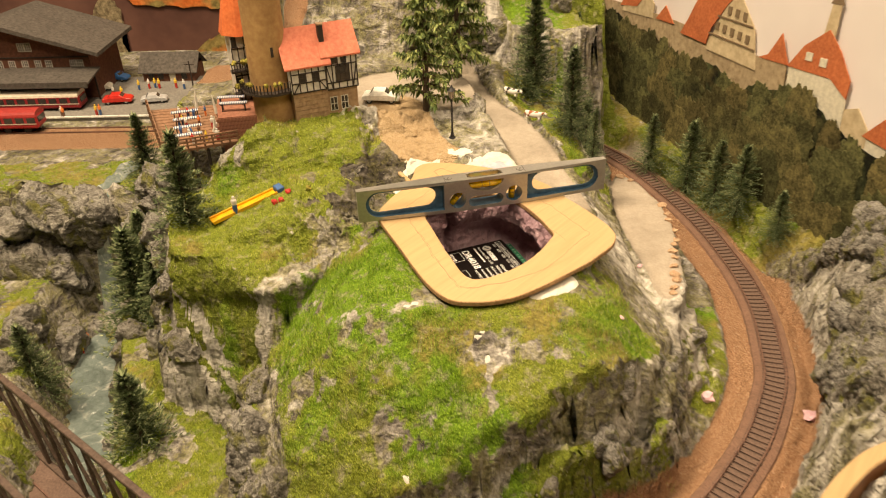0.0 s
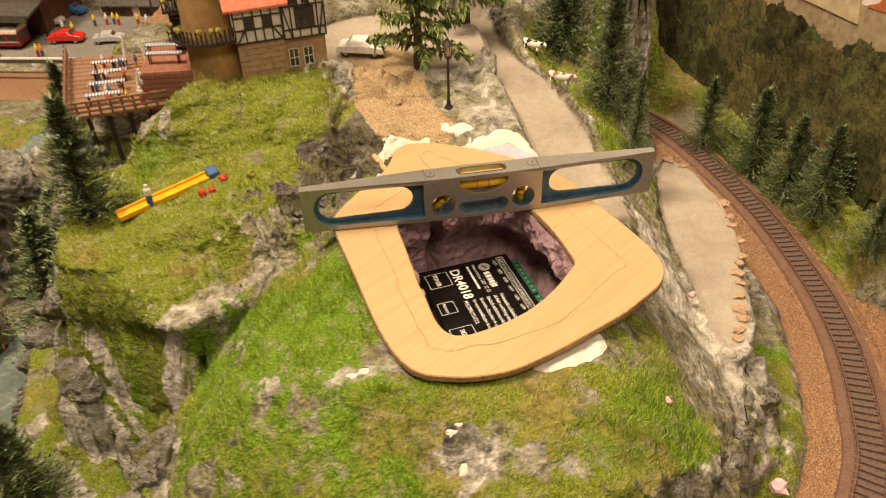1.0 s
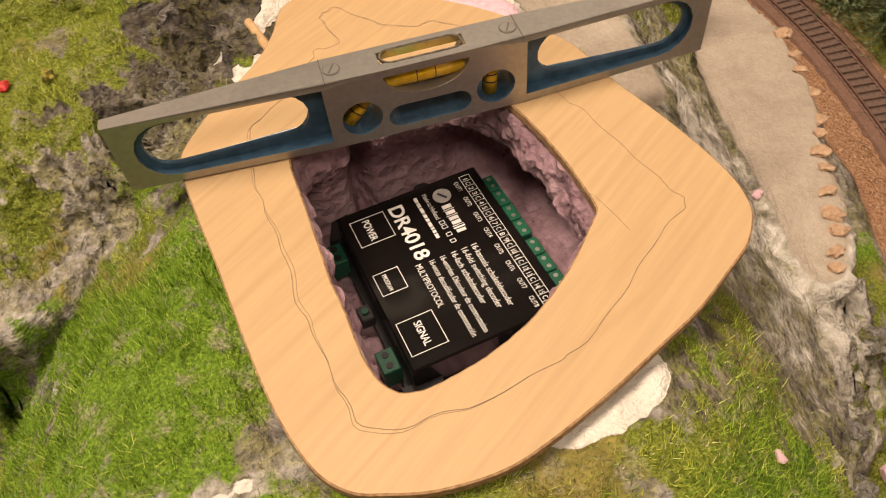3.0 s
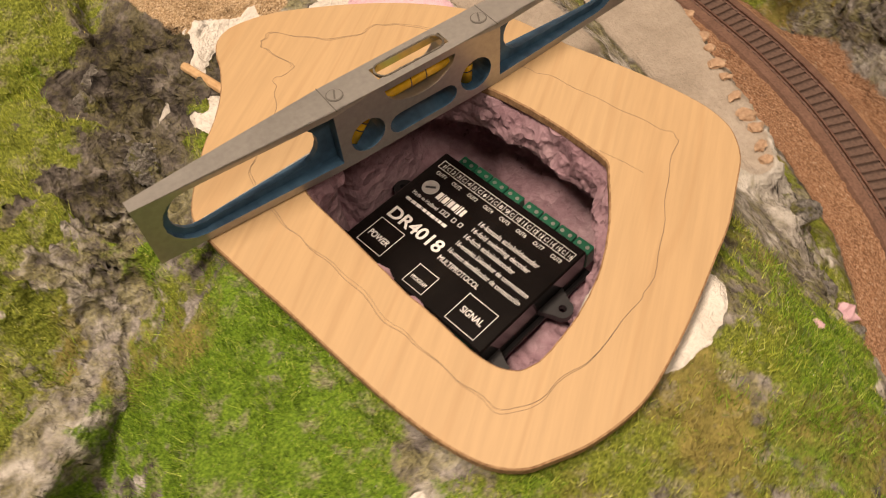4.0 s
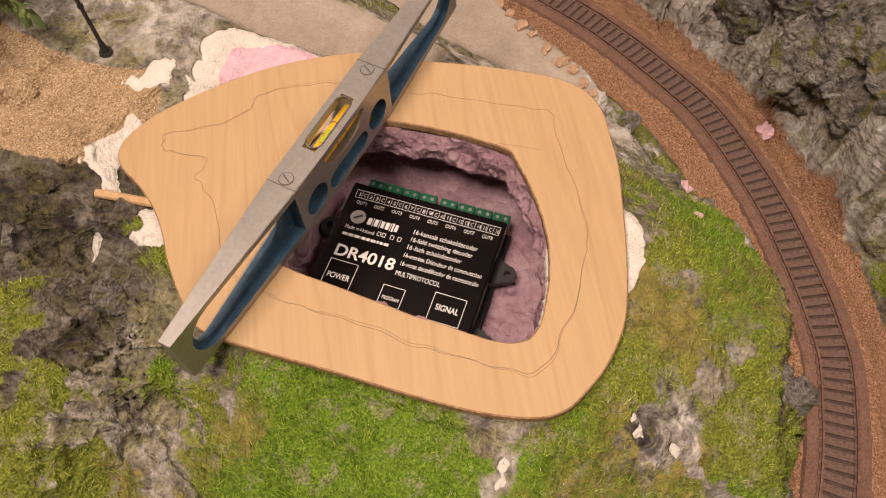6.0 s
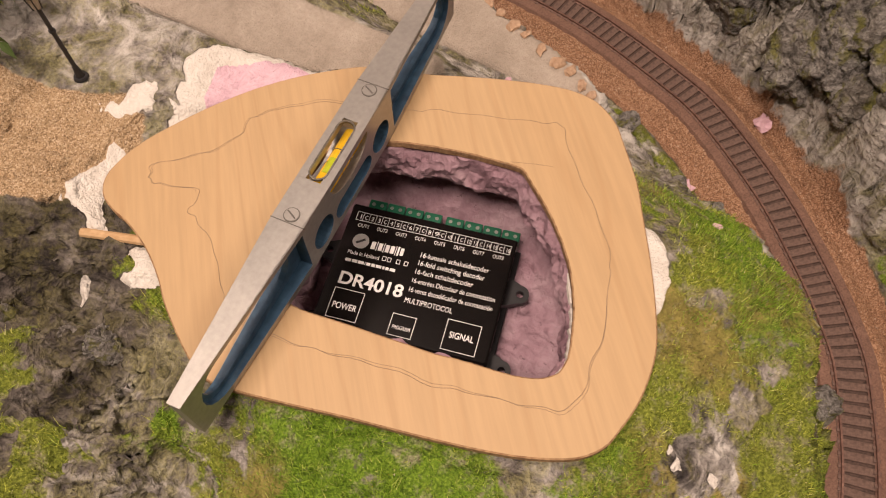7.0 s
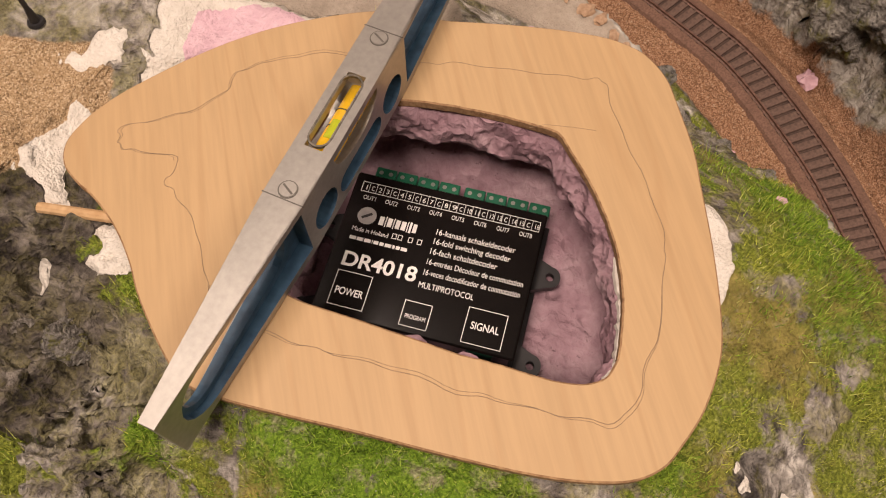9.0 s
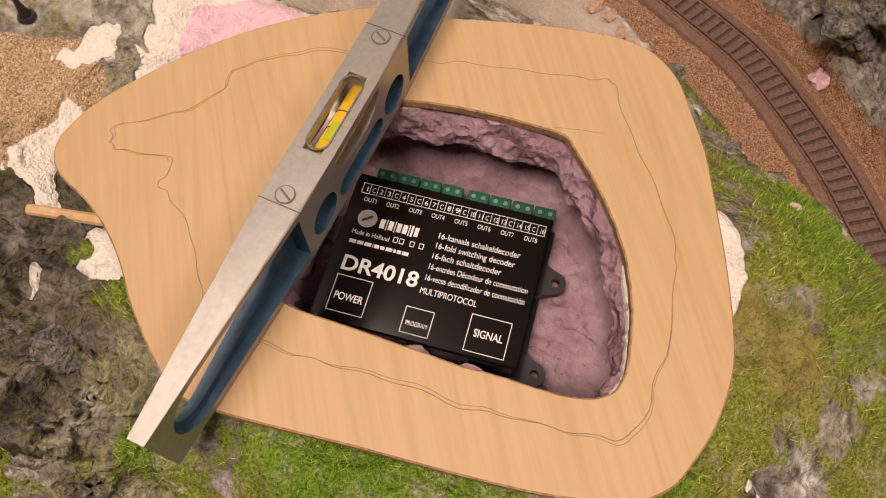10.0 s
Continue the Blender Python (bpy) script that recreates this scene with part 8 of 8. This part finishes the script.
for y in (1.0735, 1.0900):
    bm = bmesh.new()
    box_bm(bm, 0.90, 0.0012, 0.0026, Matrix.Translation((-0.80, y, 0.0975)))
    tagged(part("station_rail", bm, RAIL), "rusty rail of the station line", "rail", "station rails")
mast = empty("signal_mast", pose(-0.372, 1.20, 0.10), "thin dark pole with a crossbar behind the deck", "pole")
bm = bmesh.new()
cyl_bm(bm, 0.0014, 0.0010, 0.062, None, 8)
part("pole", bm, TIMBER, mast)
bm = bmesh.new()
box_bm(bm, 0.016, 0.0012, 0.0012, Matrix.Translation((0, 0, 0.056)))
part("crossbar", bm, TIMBER, mast)

# ---------- river and waterfall ----------
WATER = Nodes("resin_water", 0.12, 0.0, 0.6)
_w = WATER.noise(45.0, 5, 0.6, 1.0)
WATER.colour(WATER.ramp(_w, (0.30, (0.085, 0.11, 0.10)), (0.54, (0.17, 0.205, 0.19)), (0.74, (0.50, 0.50, 0.45))))
WATER.bump(WATER.noise(120.0, 4, 0.6, 0.8), 0.7, 0.003)


def ribbon(name, line, half, mat, label):
    bm = bmesh.new()
    p = smooth_loop(line, 8, closed=False)
    rows = []
    for k in range(len(p)):
        t = p[min(k + 1, len(p) - 1)] - p[max(k - 1, 0)]
        side = np.array((t[1], -t[0], 0.0))
        if np.hypot(side[0], side[1]) < 1e-4:
            side = np.array((1.0, 0, 0))
        side = side / np.linalg.norm(side)
        w = half * (1 + 0.10 * math.sin(k * 0.35))
        rows.append([bm.verts.new(tuple(p[k] + side * w * f + np.array((0, 0, 0.002 * math.sin(k * 0.9 + 5 * f))))) for f in (-1, -0.6, -0.2, 0.2, 0.6, 1)])
    for a, b in zip(rows, rows[1:]):
        for k in range(5):
            bm.faces.new((a[k], a[k + 1], b[k + 1], b[k]))
    bmesh.ops.recalc_face_normals(bm, faces=bm.faces)
    ob = part(name, bm, mat, None, smooth=True)
    return tagged(ob, label, "water", kind="structure")


ribbon("water", [(x, y, -0.083) for x, y in RIVER[::3]], 0.034, WATER.mat, "pale blue-green resin river in the gorge")
ribbon("waterfall", [(-0.385, 0.960, 0.104), (-0.390, 0.920, 0.103), (-0.397, 0.893, 0.101), (-0.402, 0.872, 0.085), (-0.405, 0.860, 0.045), (-0.408, 0.850, -0.02), (-0.410, 0.835, -0.080)], 0.012, WATER.mat, "thin pale waterfall dropping into the gorge")


# ---------- girder bridge ----------
def build_bridge():
    steel = speckled("rusty_brown_steel", (0.07, 0.045, 0.035), (0.16, 0.11, 0.085), 300, 0.6, 0.2)
    a, b = Vector((-0.560, 0.713, 0.050)), Vector((-0.140, 0.397, 0.050))
    way = b - a
    yaw = math.degrees(math.atan2(way.y, way.x))
    root = empty("girder_bridge", pose(a.x, a.y, 0, 0, 0, yaw), "brown steel lattice girder model railway bridge over the gorge", "bridge")
    L = way.length
    for yy in (0.0, -0.062):
        for z, hh in ((0.047, 0.005), (-0.048, 0.005)):
            bm = bmesh.new()
            box_bm(bm, L, 0.006, hh, Matrix.Translation((L / 2, yy, z)), 0.0006)
            part("chord", bm, steel, root)
        n = 15
        for k in range(n + 1):
            x = L * k / n
            bm = bmesh.new()
            box_bm(bm, 0.0026, 0.0030, 0.092, Matrix.Translation((x, yy, -0.045)))
            part("upright", bm, steel, root)
            if k < n:
                bm = bmesh.new()
                ln = math.hypot(L / n, 0.092)
                box_bm(bm, ln, 0.0026, 0.0034, pose(x + L / n / 2, yy, 0.001, 0, math.degrees(math.atan2(0.092, L / n)), 0) @ Matrix.Translation((0, 0, -0.0017)))
                part("diagonal", bm, steel, root)
    bm = bmesh.new()
    box_bm(bm, L, 0.060, 0.004, Matrix.Translation((L / 2, -0.031, -0.050)))
    part("deck_plate", bm, SLEEPER, root)
    for yy in (-0.0228, -0.0393):
        bm = bmesh.new()
        box_bm(bm, L, 0.0014, 0.0028, Matrix.Translation((L / 2, yy, -0.046)))
        part("rail", bm, RAIL, root)
    return root


build_bridge()
wire = bpy.data.curves.new("wire", "CURVE")
wire.dimensions, wire.bevel_depth = "3D", 0.0004
sp = wire.splines.new("POLY")
sp.points.add(1)
sp.points[0].co, sp.points[1].co = (-0.235, 0.478, 0.012, 1), (-0.118, 0.452, 0.020, 1)
wire.materials.append(CAST)
tagged(new("wire", wire), "thin pale wire stretched between bridge and hill", "wire")


# ---------- wooden fascia of the layout ----------
def build_fascia():
    wood = speckled("varnished_fascia_wood", (0.16, 0.06, 0.02), (0.28, 0.12, 0.045), 60, 0.45)
    pts = smooth_loop([(0.225, 0.20), (0.235, 0.27), (0.258, 0.330), (0.295, 0.375), (0.345, 0.405), (0.44, 0.42), (0.60, 0.41)], 8, closed=False)
    bm = bmesh.new()
    rows = []
    for k, (x, y) in enumerate(pts):
        t = pts[min(k + 1, len(pts) - 1)] - pts[max(k - 1, 0)]
        nrm = np.array((t[1], -t[0])) / np.hypot(*t)
        rows.append([bm.verts.new((x + nrm[0] * o, y + nrm[1] * o, z)) for o, z in ((0, -0.1), (0, 0.152), (0.001, 0.153), (0.011, 0.153), (0.012, 0.152), (0.012, -0.1))])
    for a, b in zip(rows, rows[1:]):
        for k in range(6):
            f = bm.faces.new((a[k], a[(k + 1) % 6], b[(k + 1) % 6], b[k]))
            f.material_index = 1 if k in (1, 2, 3) else 0
    bm.faces.new(rows[0])
    bm.faces.new(rows[-1])
    bmesh.ops.recalc_face_normals(bm, faces=bm.faces)
    return tagged(part("fascia_panel", bm, [wood, PLY]), "curved brown wooden edge panel of the layout", "panel", kind="structure")


build_fascia()

# ---------- the room round the layout ----------
def build_room():
    wallm = speckled("room_wall_paint", (0.26, 0.235, 0.20), (0.31, 0.28, 0.24), 20, 0.9)
    for name, sx, sy, sz, x, y, z in (("floor", 6.4, 6.4, 0.1, 0, 0.5, -1.15), ("ceiling", 6.4, 6.4, 0.1, 0, 0.5, 2.10), ("wall_south", 6.4, 0.1, 3.1, 0, -2.6, -1.05), ("wall_north", 6.4, 0.1, 3.1, 0, 3.6, -1.05), ("wall_west", 0.1, 6.1, 3.1, -3.1, 0.5, -1.05), ("wall_east", 0.1, 6.1, 3.1, 3.1, 0.5, -1.05)):
        bm = bmesh.new()
        box_bm(bm, sx, sy, sz, Matrix.Translation((x, y, z)))
        tagged(part(name, bm, wallm), "plain warm white painted room surface", "room", kind="structure")


build_room()


# ---------- broken plaster edge on the rim of the pit ----------
def build_rim_plaster():
    white = speckled("broken_plaster", (0.52, 0.48, 0.42), (0.78, 0.74, 0.67), 260, 0.85)
    way = smooth_loop([(0.1060, 0.5562), (0.0938, 0.5462), (0.0860, 0.5412), (0.0755, 0.5358), (0.0690, 0.5342), (0.0635, 0.5348), (0.0585, 0.5388), (0.0540, 0.5458), (0.0505, 0.5550)], 14, closed=False)
    mid = np.array((0.0800, 0.6000))
    bm = bmesh.new()
    rows = []
    for k, q in enumerate(way):
        inward = (mid - q) / np.hypot(*(mid - q))
        end = min(1.0, k / 8, (len(way) - 1 - k) / 8)
        j = noise.noise(Vector((q[0] * 260, q[1] * 260, 2.0)))
        deep = (0.0022 + 0.0030 * abs(j)) * end + 0.0004
        lip = (0.0010 + 0.0012 * noise.noise(Vector((q[0] * 420, q[1] * 420, 7.0)))) * end
        row = []
        for off, dz in ((-0.0010, -0.0044), (lip, -0.0046), (lip + 0.0006, -0.0046 - deep * 0.5), (lip, -0.0046 - deep), (-0.0012, -0.0050 - deep)):
            x, y = q + inward * off
            row.append(bm.verts.new((x, y, board_z(x, y) + dz)))
        rows.append(row)
    for a, b in zip(rows, rows[1:]):
        for k in range(4):
            bm.faces.new((a[k], a[k + 1], b[k + 1], b[k]))
    bmesh.ops.recalc_face_normals(bm, faces=bm.faces)
    return tagged(part("plaster_rim", bm, white), "broken white plaster edge clinging to the pit rim", "plaster")


build_rim_plaster()
